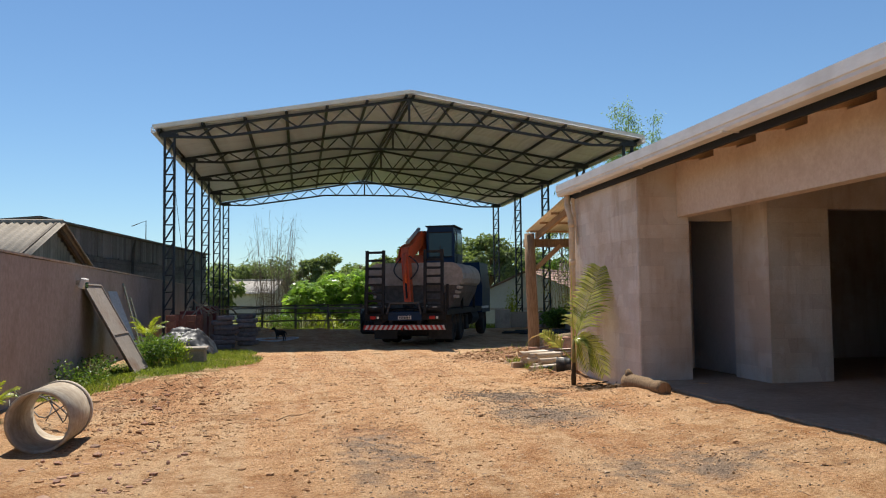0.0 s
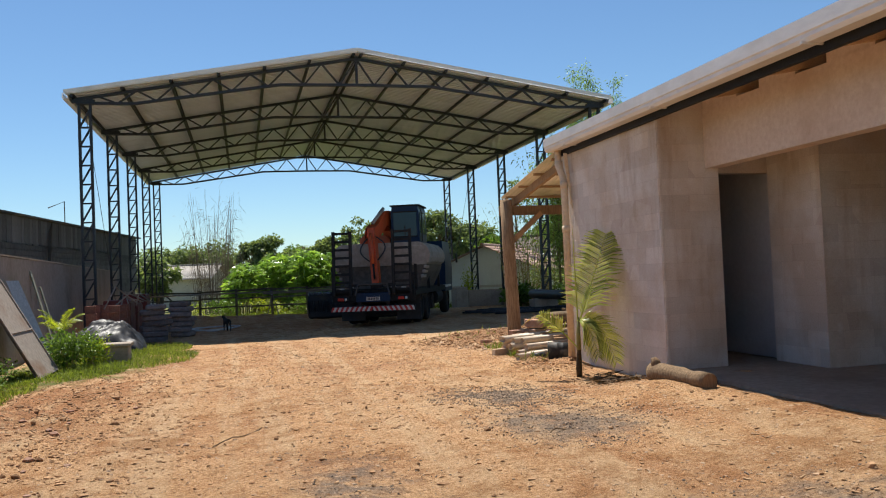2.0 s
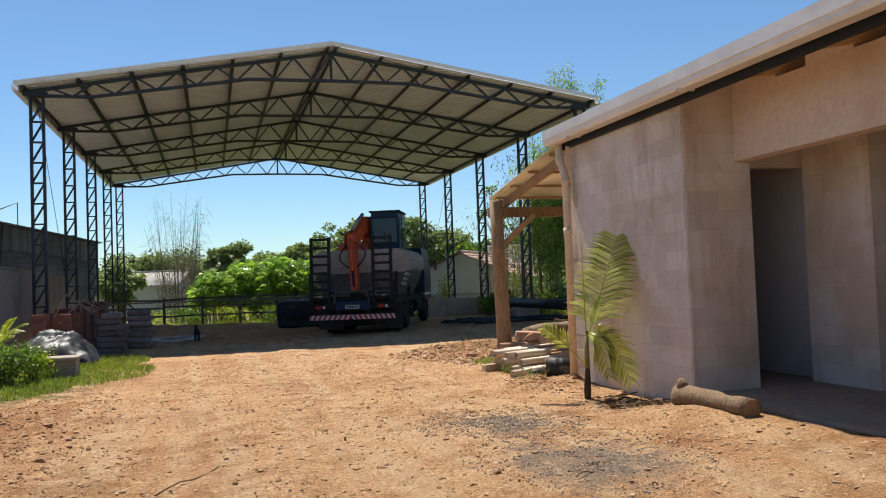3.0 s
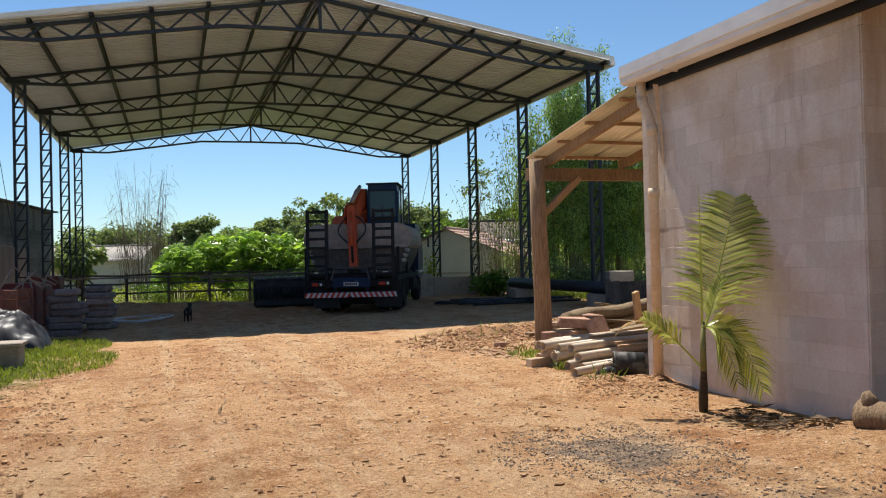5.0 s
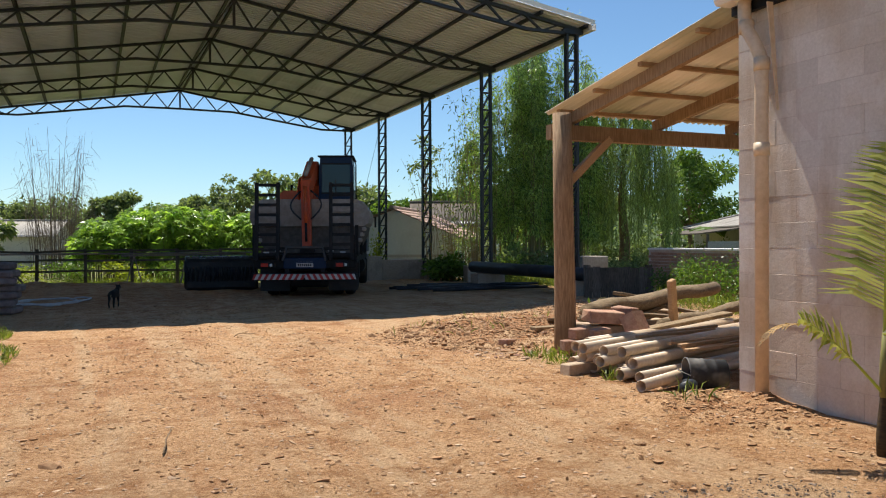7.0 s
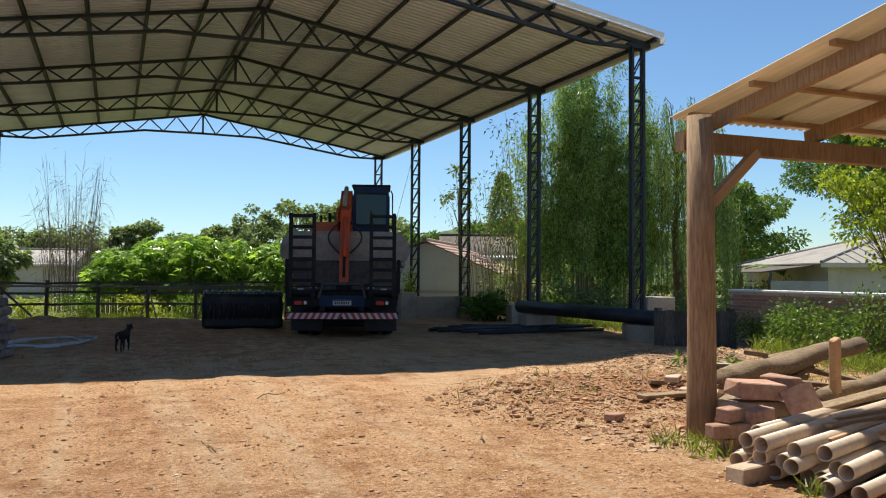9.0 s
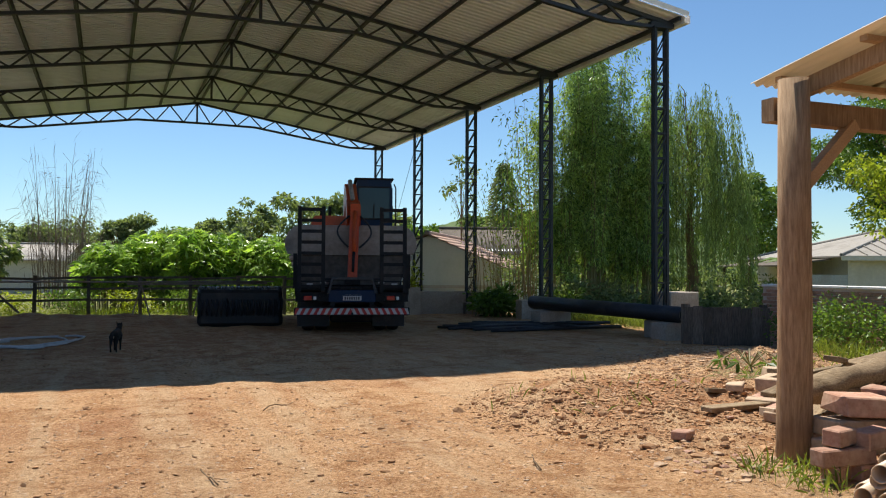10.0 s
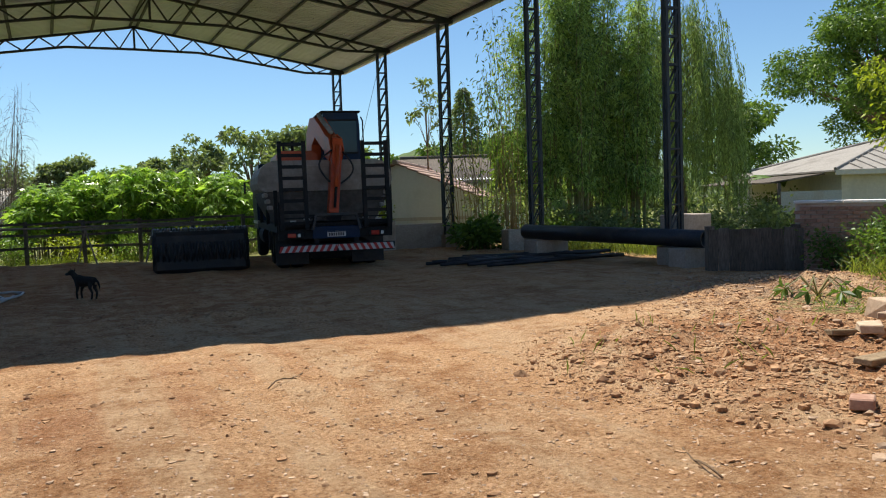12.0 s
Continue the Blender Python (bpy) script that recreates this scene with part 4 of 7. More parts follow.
# young palm by the wall
def frond(base, way, length, rise, droop, leaf_len, n=34, twist=0.0, up=0.9, sweep=0.62, start=0.12, full=False):
    """A feather leaf: rib and leaflets as two shapes. way: heading in degrees; droop: how far the tip falls."""
    rib, lf = Shape(), Shape()
    h = radians(way)
    fwd = Vector((math.sin(h), math.cos(h), 0))
    pts = []
    for i in range(n + 1):
        u = i / n
        pts.append(Vector(base) + fwd * length * u * (1 - 0.15 * u) + Vector((0, 0, rise * u - droop * u * u)))
    rib.tube(pts, [0.008 * (1 - 0.8 * i / n) + 0.002 for i in range(n + 1)], 6)
    for i in range(max(2, int(start * n)), n + 1):
        u = i / n
        t = (pts[i] - pts[i - 1]).normalized()
        side = t.cross(Vector((0, 0, 1)))
        side = (side.normalized() if side.length > 0.01 else Vector((1, 0, 0)))
        side = Matrix.Rotation(twist, 3, t) @ side
        nrm = side.cross(t)
        ln = leaf_len * (math.sin(math.pi * (0.30 + 0.48 * u)) if full else math.sin(math.pi * (0.18 + 0.74 * u)) ** 0.7) * rnd(0.9, 1.08)
        for sg in (-1, 1):
            d = (side * sg * 0.8 + t * sweep + nrm * rnd(0.05, 0.3) * up).normalized()
            a = pts[i]
            w = t * 0.0115
            m1 = a + d * ln * 0.5 + Vector((0, 0, -0.02 * ln))
            e = a + d * ln + Vector((0, 0, -ln * rnd(0.10, 0.3)))
            lf.add([a - w * 0.6, a + w * 0.6, m1 + w + nrm * 0.004, m1 - w + nrm * 0.004, e], [(0, 1, 2, 3), (3, 2, 4)])
    return rib, lf


def build_palm():
    z0 = ground_z(4.44, 10.44)
    pm = thing("young_palm", "young feather palm with yellow-green fronds beside the wall", "palm", pose(4.44, 10.44, z0))
    part("trunk", Shape().tube([(0, 0, -0.05), (0.0, 0, 0.10), (0.005, 0, 0.22), (0.01, 0.0, 0.32), (0.01, 0.0, 0.42)], [0.036, 0.041, 0.035, 0.027, 0.024], 12), surface("palm_stem", (0.03, 0.022, 0.014), (0.10, 0.065, 0.03), 0.7, 0, 10, 3, (0.12, 0.1, 0.03), (1, 1, 6), 0.4, 0), pm, "dark ringed stem", True)
    part("leaf_sheath", Shape().tube([(0.01, 0, 0.34), (0.01, 0.0, 0.54), (0.02, 0.0, 0.76)], [0.030, 0.027, 0.016], 10), surface("green_sheath", (0.16, 0.15, 0.05), (0.30, 0.28, 0.09), 0.5, 0, 12, 3, (0.14, 0.09, 0.04), (1, 1, 0.3), 0.1, 0), pm, "", True)
    # base, heading, length, rise, droop, leaflet length, leaflets, twist, lift, sweep, start, full
    specs = [
        ("frond", "broad upright frond leaning on the wall", (0.02, 0.0, 0.68), 66, 0.70, 1.27, 0.12, 0.50, 56, 0.15, 0.5, 0.36, 0.14, True),
        ("frond", "drooping frond with hanging leaflets", (0.02, 0, 0.71), 122, 0.54, 0.24, 0.76, 0.33, 44, 0.9, 0.4, 0.75, 0.10, False),
        ("frond", "", (0.0, 0, 0.71), 150, 0.36, 0.18, 0.62, 0.28, 34, 0.5, 0.4, 0.75, 0.10, False),
        ("frond", "short frond rising from the stem", (0.0, 0.0, 0.36), -64, 0.55, 0.66, 0.22, 0.26, 40, -0.5, 1.2, 0.5, 0.36, False),
        ("frond", "", (0.03, 0.0, 0.69), 95, 0.20, 0.50, 0.06, 0.16, 20, 0.4, 0.8, 0.9, 0.2, False),
    ]
    for name, label, base, way, ln, rise, droop, ll, n, tw, up, sw, st, full in specs:
        rib, lf = frond(base, way, ln, rise, droop, ll, n, tw, up, sw, st, full)
        fr = part(name, lf, LEAF_PALM, pm, label)
        part("rib", rib, LEAF_PALM, fr)
    part("spear_leaf", Shape().tube([(0.01, 0, 0.72), (-0.01, -0.03, 1.3), (-0.03, -0.06, 1.9)], [0.010, 0.008, 0.002], 6), LEAF_PALM, pm)
    rib, lf = frond((-0.40, 0.20, 0.76), -62, 0.30, 0.06, 0.16, 0.10, 14)
    part("dry_frond", lf, LEAF_DRY, pm, "withered brown frond tip")


build_palm()


def build_log():
    n = 18
    a, b = Vector((4.77, 9.05, 0.10)), Vector((4.85, 8.05, 0.10))
    s = Shape()
    pts, rs = [], []
    a.z, b.z = ground_z(a.x, a.y) + 0.075, ground_z(b.x, b.y) + 0.065
    for i in range(12):
        u = i / 11
        p = a.lerp(b, u) + Vector((0, 0, 0.008 * math.sin(5 * u)))
        pts.append(p)
        rs.append(0.094 + 0.006 * math.sin(7 * u) + (0.025 * (0.3 - u) / 0.3 if u < 0.3 else 0))
    s.tube(pts, rs, n)
    for i, p in enumerate(s.v):
        q = noise.noise((p[0] * 7, p[1] * 7, p[2] * 7)) * 0.02
        s.v[i] = (p[0] + q, p[1] + q * 0.5, p[2] + q)
    lg = solid("log", s, BARK, "rough barked log lying beside the porch floor", "log", "", "", True)
    d = (b - a).normalized()
    part("cut_end", Shape().tube([pts[-1] + d * 0.002, pts[-1] + d * 0.008], [0.088, 0.083], n), WOOD_POST, lg, "darkened sawn end")
    part("branch_stub", Shape().tube([pts[1], pts[1] + Vector((-0.03, 0.02, 0.12)), pts[1] + Vector((-0.05, 0.03, 0.17))], [0.07, 0.055, 0.03], 10), BARK, lg, "", True)


build_log()


def build_culvert():
    n = 36
    cv = thing("concrete_culvert", "short weathered concrete drain pipe lying on its side", "pipe", pose(-2.2, 6.47, 0.295 + ground_z(-2.2, 6.8), 0, 0, 2))
    part("pipe", Shape().ring(0.272, 0.302, 0, 0.9, n), surface("weathered_concrete_pipe", (0.33, 0.27, 0.20), (0.52, 0.45, 0.35), 0.9, 0, 14, 2.4, (0.2, 0.14, 0.09), None, 0.4, 0), cv, "", True)
    part("collar", Shape().ring(0.302, 0.315, 0.8, 0.9, n), PALE_BLOCK, cv, "", True)
    for j in range(4):
        pts = []
        for i in range(26):
            a = i / 25 * 5.5 + j
            pts.append((-2.95 + 0.33 * math.cos(a) + 0.05 * i * 0.4, 8.2 + 0.6 * math.sin(a * 0.7) + j * 0.1, ground_z(-2.5, 8.5) + 0.08 + 0.28 * abs(math.sin(a * 0.9 + j))))
        solid("cable_loop", Shape().tube(pts, 0.008, 6), CABLE, "tangled grey cable thrown beside the drain pipe", "cable", "cable tangle", "", True)


build_culvert()


# along the left wall
def build_left_things():
    # lamp on the wall
    wx = wall_x(14.2)
    lm = thing("wall_lamp", "small white floodlight on the yard wall", "lamp", pose(wx, 14.2, 1.76))
    part("bracket", Shape().box(0, -0.04, -0.04, 0.08, 0.04, 0.04), PALE_BLOCK, lm)
    part("housing", Shape().block(0.1, 0.26, 0.2, 0.02, pose(0.13, 0, -0.02, 0, 15, 0)), WHITE_METAL, lm)
    part("lens", Shape().box(0.183, -0.1, -0.11, 0.188, 0.1, 0.05), GLASS, lm)
    # rusty gate leaf leaning on the wall
    gt = thing("gate_leaf", "rusty sheet metal gate leaf leaning on the wall", "gate", pose(wall_x(15) + 0.03, 15.15, 0.0))
    h, out = 1.72, 0.95
    m = Matrix(((0.0, -0.0, 1.0, 0.0), (1.0, 0.0, 0.0, 0.0), (0.0, 1.0, 0.0, 0.0), (0, 0, 0, 1)))
    lean = math.atan2(out, h)
    ln = math.hypot(h, out)
    r = pose(out, 0, 0.02) @ Matrix.Rotation(-lean, 4, "Y")
    part("panel", Shape().box(-0.008, -0.5, 0, 0.008, 0.9, ln, r), RUST, gt)
    for y in (-0.5, 0.87):
        part("stile", Shape().box(-0.02, y, 0, 0.03, y + 0.035, ln, r), RUST, gt)
    for z in (0.0, ln * 0.42, ln - 0.035):
        part("rail", Shape().box(-0.02, -0.46, z, 0.03, 0.865, z + 0.035, r), RUST, gt)
    # zinc sheet behind it
    s = Shape()
    n = 64
    lean2 = pose(wall_x(16.6) + 0.8, 16.35, 0.02) @ Matrix.Rotation(-0.36, 4, "Y")
    v = [lean2 @ Vector((0.012 * math.sin(i * math.pi / 4) + dx, 0.85 * i / n, z)) for dx in (0, 0.004) for z in (0, 1.7) for i in range(n + 1)]
    f = [(i, i + 1, n + 2 + i, n + 1 + i) for i in range(n)] + [(2 * (n + 1) + i + 1, 2 * (n + 1) + i, 3 * (n + 1) + i, 3 * (n + 1) + i + 1) for i in range(n)]
    solid("zinc_sheet", s.add(v, f), ZINC, "blue-grey corrugated zinc sheet leaning on the wall", "sheet", "", "", True)
    # concrete box in the grass
    bx = thing("concrete_box", "small concrete inspection box with a lid in the grass", "box", pose(-2.1, 17.4, ground_z(-2.1, 17.4)))
    part("box_body", Shape().block(0.46, 0.46, 0.32, 0.015, pose(0, 0, 0.15)), PALE_BLOCK, bx)
    part("lid", Shape().block(0.54, 0.54, 0.06, 0.012, pose(0, 0, 0.34)), PALE_BLOCK, bx, "paler cement lid")
    # tarpaulin over a heap
    cx, cy = -2.75, 20.3

    def tarp(u, w):
        x, y = cx + (u - 0.5) * 1.7, cy + (w - 0.5) * 1.5
        e = max(0, 1 - (2 * u - 1) ** 2) * max(0, 1 - (2 * w - 1) ** 2)
        k = 0.10 * noise.noise((x * 3.2, y * 3.2, 1.0)) + 0.05 * abs(noise.noise((x * 7, y * 7, 3.0)))
        return (x + k * 0.5, y, ground_z(x, y) + 0.01 + e ** 0.55 * (0.62 + k * 2.2))
    solid("tarpaulin", Shape().sheet(44, 40, tarp, 0.006), TARP, "crumpled black tarpaulin over a heap, grey sheen painted on in patches", "tarpaulin", "", "", True)
    # stacked stones: two columns of grey slabs
    for (x, y, n, w, d, h) in ((-2.05, 23.9, 7, 0.62, 0.7, 0.145), (-1.42, 24.7, 7, 0.6, 0.7, 0.14)):
        for k in range(n):
            solid("stacked_block", Shape().block(w * rnd(0.8, 1.1), d * rnd(0.85, 1.1), h, 0.035), STACK, "mauve-grey cement block in an uneven stack", "block", "stacked grey blocks", "", False,
                  pose(x + rnd(-0.08, 0.08), y + rnd(-0.06, 0.06), ground_z(x, y) + h / 2 + k * (h - 0.002), rnd(-1, 1), rnd(-1.5, 1.5), rnd(-14, 14)))
    # heap of red bricks and a rusty drum shape against the wall
    g = "red bricks stacked by the wall"
    bm = Shape().block(0.24, 0.11, 0.17, 0.006).mesh("brick", surface("dark_red_brick", (0.22, 0.085, 0.06), (0.40, 0.18, 0.125), 0.9, 0, 22, 4.5, (0.3, 0.19, 0.14), None, 0.3, 0.4))
    for j in range(6):
        for i in range(12):
            if j > 3 and i % 4 == 1:
                continue
            ob = new("brick", bm)
            x = -3.25 + (i % 3) * 0.26 + rnd(-0.02, 0.02)
            y = 21.6 + (i // 3) * 0.62 + rnd(-0.05, 0.05)
            ob.matrix_basis = pose(x, y, ground_z(x, y) + 0.085 + j * 0.171, 0, 0, rnd(-7, 7))
            tagged(ob, "red clay brick in a stack by the wall", "brick", g)
    for y, w, h in ((25.9, 1.1, 1.1), (27.6, 1.4, 0.95), (30.0, 1.2, 1.2)):
        ob = thing("scrap_cabinet", "maroon painted scrap steel cabinet under the shed", "cabinet", pose(-3.2, y, ground_z(-3.2, y)))
        part("cabinet_body", Shape().block(0.7, w, h, 0.02, pose(0, 0, h / 2)), TERRACOTTA_PAINT, ob)
        part("cabinet_door", Shape().block(0.02, w * 0.45, h * 0.85, 0.005, pose(0.365, -w * 0.23, h / 2)), TERRACOTTA_PAINT, ob)
        part("cabinet_door", Shape().block(0.02, w * 0.45, h * 0.85, 0.005, pose(0.365, w * 0.23, h / 2)), TERRACOTTA_PAINT, ob)
    for k in range(5):
        y = 21.9 + 0.7 * k
        solid("scrap_bar", Shape().tube([(-3.0 + 0.1 * k, y, 0.9), (-2.7 + rnd(-0.2, 0.3), y + 0.4, 1.25 + rnd(-0.1, 0.2)), (-2.3, y + 0.5, 1.0)], 0.02, 6), RUST, "bent rusty steel bar on the brick stack", "bar", "scrap bars", "", True)
    # hose on the shaded earth
    for k in range(3):
        pts = [(-0.75 + 0.65 * math.cos(a) * (1 + 0.2 * k), 27.6 + 1.3 * math.sin(a + 0.4 * k), ground_z(-0.7 + 0.65 * math.cos(a), 27.6 + 1.3 * math.sin(a)) + 0.03) for a in [i * 0.29 + k for i in range(19)]]
        solid("hose_coil", Shape().tube(pts, 0.02, 7), HOSE, "pale hose lying in loose loops on the earth", "hose", "hose loops", "", True)
    # long weathered timber shed beyond the wall
    sh = thing("long_shed", "long dark weathered board shed beyond the yard wall", "shed")
    board = {}

    def shed_x(y):
        return -7.1 + 0.115 * (y - 22.6)

    y = 22.9
    while y < 43.0:
        w = rnd(0.2, 0.32)
        key = round(w, 2)
        if key not in board:
            board[key] = Shape().box(0, 0, 0, 0.03, key - 0.012, 0.86).mesh("board", SHED_BOARD)
        piece("board", board[key], sh, pose(shed_x(y) + rnd(-0.01, 0.01), y, 2.9 + rnd(-0.03, 0.03), 0, 0, -6.5))
        y += key
    for k in range(9):
        z = 1.35 + 0.18 * k
        part("plank", Shape().bar((shed_x(22.9) + 0.06, 22.9, z), (shed_x(43) + 0.06, 43, z), 0.025, 0.165), SHED_BOARD, sh)
    xa, xb = shed_x(22.9) - 0.05, shed_x(43) - 0.05
    part("inner_wall", Shape().add([(xa, 22.9, -0.5), (xb, 43, -0.5), (xb, 43, 3.7), (xa, 22.9, 3.7), (-13, 22.9, -0.5), (-13, 43, -0.5), (-13, 43, 3.2), (-13, 22.9, 3.2)],
                                   [(0, 1, 2, 3), (5, 4, 7, 6), (4, 0, 3, 7), (1, 5, 6, 2)]), SHED_BOARD, sh)
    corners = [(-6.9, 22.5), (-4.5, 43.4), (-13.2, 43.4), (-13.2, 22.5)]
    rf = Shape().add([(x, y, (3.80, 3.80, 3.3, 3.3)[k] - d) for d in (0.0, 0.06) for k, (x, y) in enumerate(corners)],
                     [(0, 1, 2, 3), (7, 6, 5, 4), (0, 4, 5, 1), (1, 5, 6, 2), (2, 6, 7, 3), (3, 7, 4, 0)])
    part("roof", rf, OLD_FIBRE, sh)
    part("lean_post", Shape().bar((-5.9, 30, 2.0), (-6.1, 31.4, 3.7), 0.1, 0.1), WOOD_OLD, sh)
    part("antenna", Shape().tube([(-5.95, 33, 3.7), (-5.95, 33, 4.62), (-6.5, 33, 4.4)], 0.022, 5), CABLE, sh)
    # small gabled shed by the wall
    gs = thing("small_gabled_shed", "small lichened board shed with a tan fibre cement roof", "shed", pose(-0.35, 0, -0.03))
    n = 0
    y = 15.0
    while y < 19.4:
        top = 3.05 - 0.34 * abs(y + 0.13 - 17.1)
        part("board", Shape().box(-4.75 + rnd(-0.01, 0.01), y, 0.3, -4.72, y + 0.24, top), LICHEN_BOARD, gs)
        y += 0.25
        n += 1
    for k in range(6):
        s = corrugated(-10.2 + 0.95 * k, -9.2 + 0.95 * k, 17.1, 14.6, 3.16, 2.28, 0.17, 0.022, "y", 0.008)
        part("roof_sheet", s, TAN_FIBRE, gs, "", True)
        s = corrugated(-10.2 + 0.95 * k, -9.2 + 0.95 * k, 17.1, 19.7, 3.16, 2.28, 0.17, 0.022, "y", 0.008)
        part("roof_sheet", s, TAN_FIBRE, gs, "", True)
    part("back_wall", Shape().box(-10, 14.95, -0.3, -4.76, 15.0, 2.35).box(-10, 19.2, -0.3, -4.76, 19.25, 2.35), WOOD_OLD, gs)
    part("bargeboard", Shape().bar((-4.62, 17.1, 3.12), (-4.62, 19.72, 2.22), 0.05, 0.12), WOOD_OLD, gs)
    part("bargeboard", Shape().bar((-4.62, 17.1, 3.12), (-4.62, 14.6, 2.26), 0.05, 0.12), WOOD_OLD, gs)
    part("ridge_tile", Shape().tube([(-10.2, 17.1, 3.15), (-4.5, 17.1, 3.15)], 0.08, 8), TAN_FIBRE, gs)


build_left_things()


# behind the shed and to its right
def build_rear_things():
    fence = thing("field_fence", "weathered rail fence along the edge of the yard", "fence")
    xs = [-5.2 + 1.72 * k for k in range(9)]
    for x in xs:
        z = ground_z(x, 42.2)
        part("fence_post", Shape().bar((x, 42.2, z - 0.2), (x + rnd(-0.04, 0.04), 42.2, 1.08), 0.12, 0.12), WOOD_OLD, fence)
    for z in (1.0, 0.62, 0.2):
        for a, b in zip(xs, xs[1:]):
            part("fence_rail", Shape().bar((a, 42.13, z + rnd(-0.05, 0.05)), (b, 42.13, z + rnd(-0.05, 0.05)), 0.05, 0.08), WOOD_OLD, fence)
    part("fence_brace", Shape().bar((-3.3, 42.0, 0.9), (-2.2, 42.0, -0.2), 0.06, 0.07), WOOD_OLD, fence)
    # long poles laid on trestles
    rack = thing("pole_rack", "rusty steel trestles holding long grey pipes", "rack")
    for x in (1.5, 3.2):
        for dx in (-0.25, 0.25):
            part("trestle_leg", Shape().bar((x, 36.6, 0.86), (x + dx, 36.6 + rnd(-0.2, 0.2), ground_z(x, 36.6) - 0.02), 0.04, 0.04), RUST, rack)
    part("trestle_top", Shape().bar((1.1, 36.6, 0.88), (5.2, 36.6, 0.9), 0.06, 0.06), RUST, rack)
    for k in range(5):
        y = 36.5 + 0.09 * k
        solid("steel_pipe", Shape().tube([(-4.4 + 0.9 * k, y, 0.955 + rnd(0, 0.01)), (0.5, y, 0.945), (5.4 - 0.2 * k, y, 0.955)], 0.025, 8), RUST, "long thin grey steel pipe laid across the trestles", "pipe", "pipes on the rack", "", True)
    # wrapped bale
    s = Shape().block(2.05, 1.2, 0.92, 0.09)
    bl = thing("black_bale", "bulky bale of black mesh beside the truck's way", "bale", pose(3.7, 32.0, ground_z(3.7, 32.0), 0, 0, -8))
    part("core", s, BLACK_PLASTIC, bl, "", False, pose(0, 0, 0.45))
    for k in range(34):
        x = -1.0 + 2.0 * k / 33 + rnd(-0.02, 0.02)
        pts = [(x + 0.015 * math.sin(i * 2 + k), 0.63 * math.cos(a) * (1 + 0.03 * math.sin(k * 3)), 0.46 + 0.49 * math.sin(a)) for i, a in enumerate([2 * math.pi * j / 20 for j in range(21)])]
        part("coil", Shape().tube(pts, 0.034, 6, False), BLACK_PLASTIC, bl, "", True)
    # thick black pipe on blocks, bundles of thin black pipes
    g = "black pipes by the columns"
    solid("black_pipe", Shape().ring(0.14, 0.165, 0, 5.0, 20), BLACK_PLASTIC, "thick black plastic pipe resting on concrete blocks", "pipe", g, "", True, pose(11.36, 24.2, 0.47, 0.9, 0, 9.2))
    solid("black_pipe", Shape().ring(0.12, 0.14, 0, 4.6, 20), BLACK_PLASTIC, "thick black plastic pipe resting on concrete blocks", "pipe", g, "", True, pose(11.68, 24.5, 0.445, 0.9, 0, 9.2))
    for y in (24.6, 28.6):
        solid("support_block", Shape().block(0.95, 0.4, 0.42, 0.015), PALE_BLOCK, "grey concrete block holding up black pipes", "block", "pipe support blocks", "", False, pose(11.42 - 0.16 * (y - 24.6), y, ground_z(11.2, y) + 0.14 + 0.014 * (y - 24.6), 0, 0, 9))
    for k in range(20):
        x, y, a = 9.9 + rnd(-0.7, 0.7), 28.0 + rnd(-0.5, 0.6), radians(rnd(-14, 16))
        dx, dy, ln = math.cos(a), math.sin(a), rnd(1.0, 1.9)
        pts = [(x + dx * ln * u + 0.08 * math.sin(3 * u + k), y + dy * ln * u, ground_z(x + dx * ln * u, y + dy * ln * u) + 0.035 + 0.02 * (k % 5)) for u in (-1, -0.5, 0, 0.5, 1)]
        solid("thin_black_pipe", Shape().tube(pts, 0.035, 8), BLACK_PLASTIC, "thin black plastic pipe lying in a tangle on the earth", "pipe", "bundle of thin black pipes", "", True)
    for x, y, w, d, h in ((12.6, 26.1, 0.9, 0.6, 1.0), (11.9, 31.8, 0.7, 0.5, 0.6), (9.4, 35.2, 0.55, 0.55, 0.9), (10.9, 35.6, 2.0, 0.5, 0.75)):
        solid("cement_tank", Shape().block(w, d, h, 0.02), PALE_BLOCK, "square grey cement tank standing by the columns", "tank", "cement tanks", "", False, pose(x, y, ground_z(x, y) + h / 2 - 0.03, 0, 0, rnd(-10, 10)))
    # low board gate between the column and the brick wall
    gt = thing("board_gate", "low grey board gate in the shade", "gate")
    a, b = Vector((11.05, 23.7, 0)), Vector((12.2, 22.85, 0))
    for k in range(9):
        p = a.lerp(b, k / 8)
        z = ground_z(p.x, p.y)
        part("board", Shape().block(0.178, 0.03, 0.74, 0.005, pose(p.x, p.y, z + 0.36 + rnd(-0.02, 0.03), 0, rnd(-2, 2), -35)), WOOD_OLD, gt)
    for z in (0.12, 0.5):
        part("gate_rail", Shape().bar(a + Vector((0.03, 0.04, z)), b + Vector((0.03, 0.04, z)), 0.04, 0.08), WOOD_OLD, gt)
    for k, p in enumerate((a, b)):
        part("gate_post", Shape().bar((p.x, p.y + 0.08, -0.4), (p.x, p.y + 0.08, 0.72), 0.12, 0.12), WOOD_OLD, gt)
    # brick yard wall with pale coping
    bw = solid("brick_wall", Shape().box(12.26, 13.0, -0.5, 12.41, 23.0, 1.07), MORTAR, "low red brick wall with a pale coping, overgrown with creeper", "wall", "", "structure")
    bm = Shape().block(0.03, 0.225, 0.058, 0.003).mesh("brick", BRICK)
    for j in range(16):
        for i in range(18):
            y = 18.9 + 0.235 * i + (0.117 if j % 2 else 0)
            if y < 22.95:
                piece("brick", bm, bw, pose(12.252 + rnd(-0.003, 0.003), y, -0.06 + 0.07 * j))
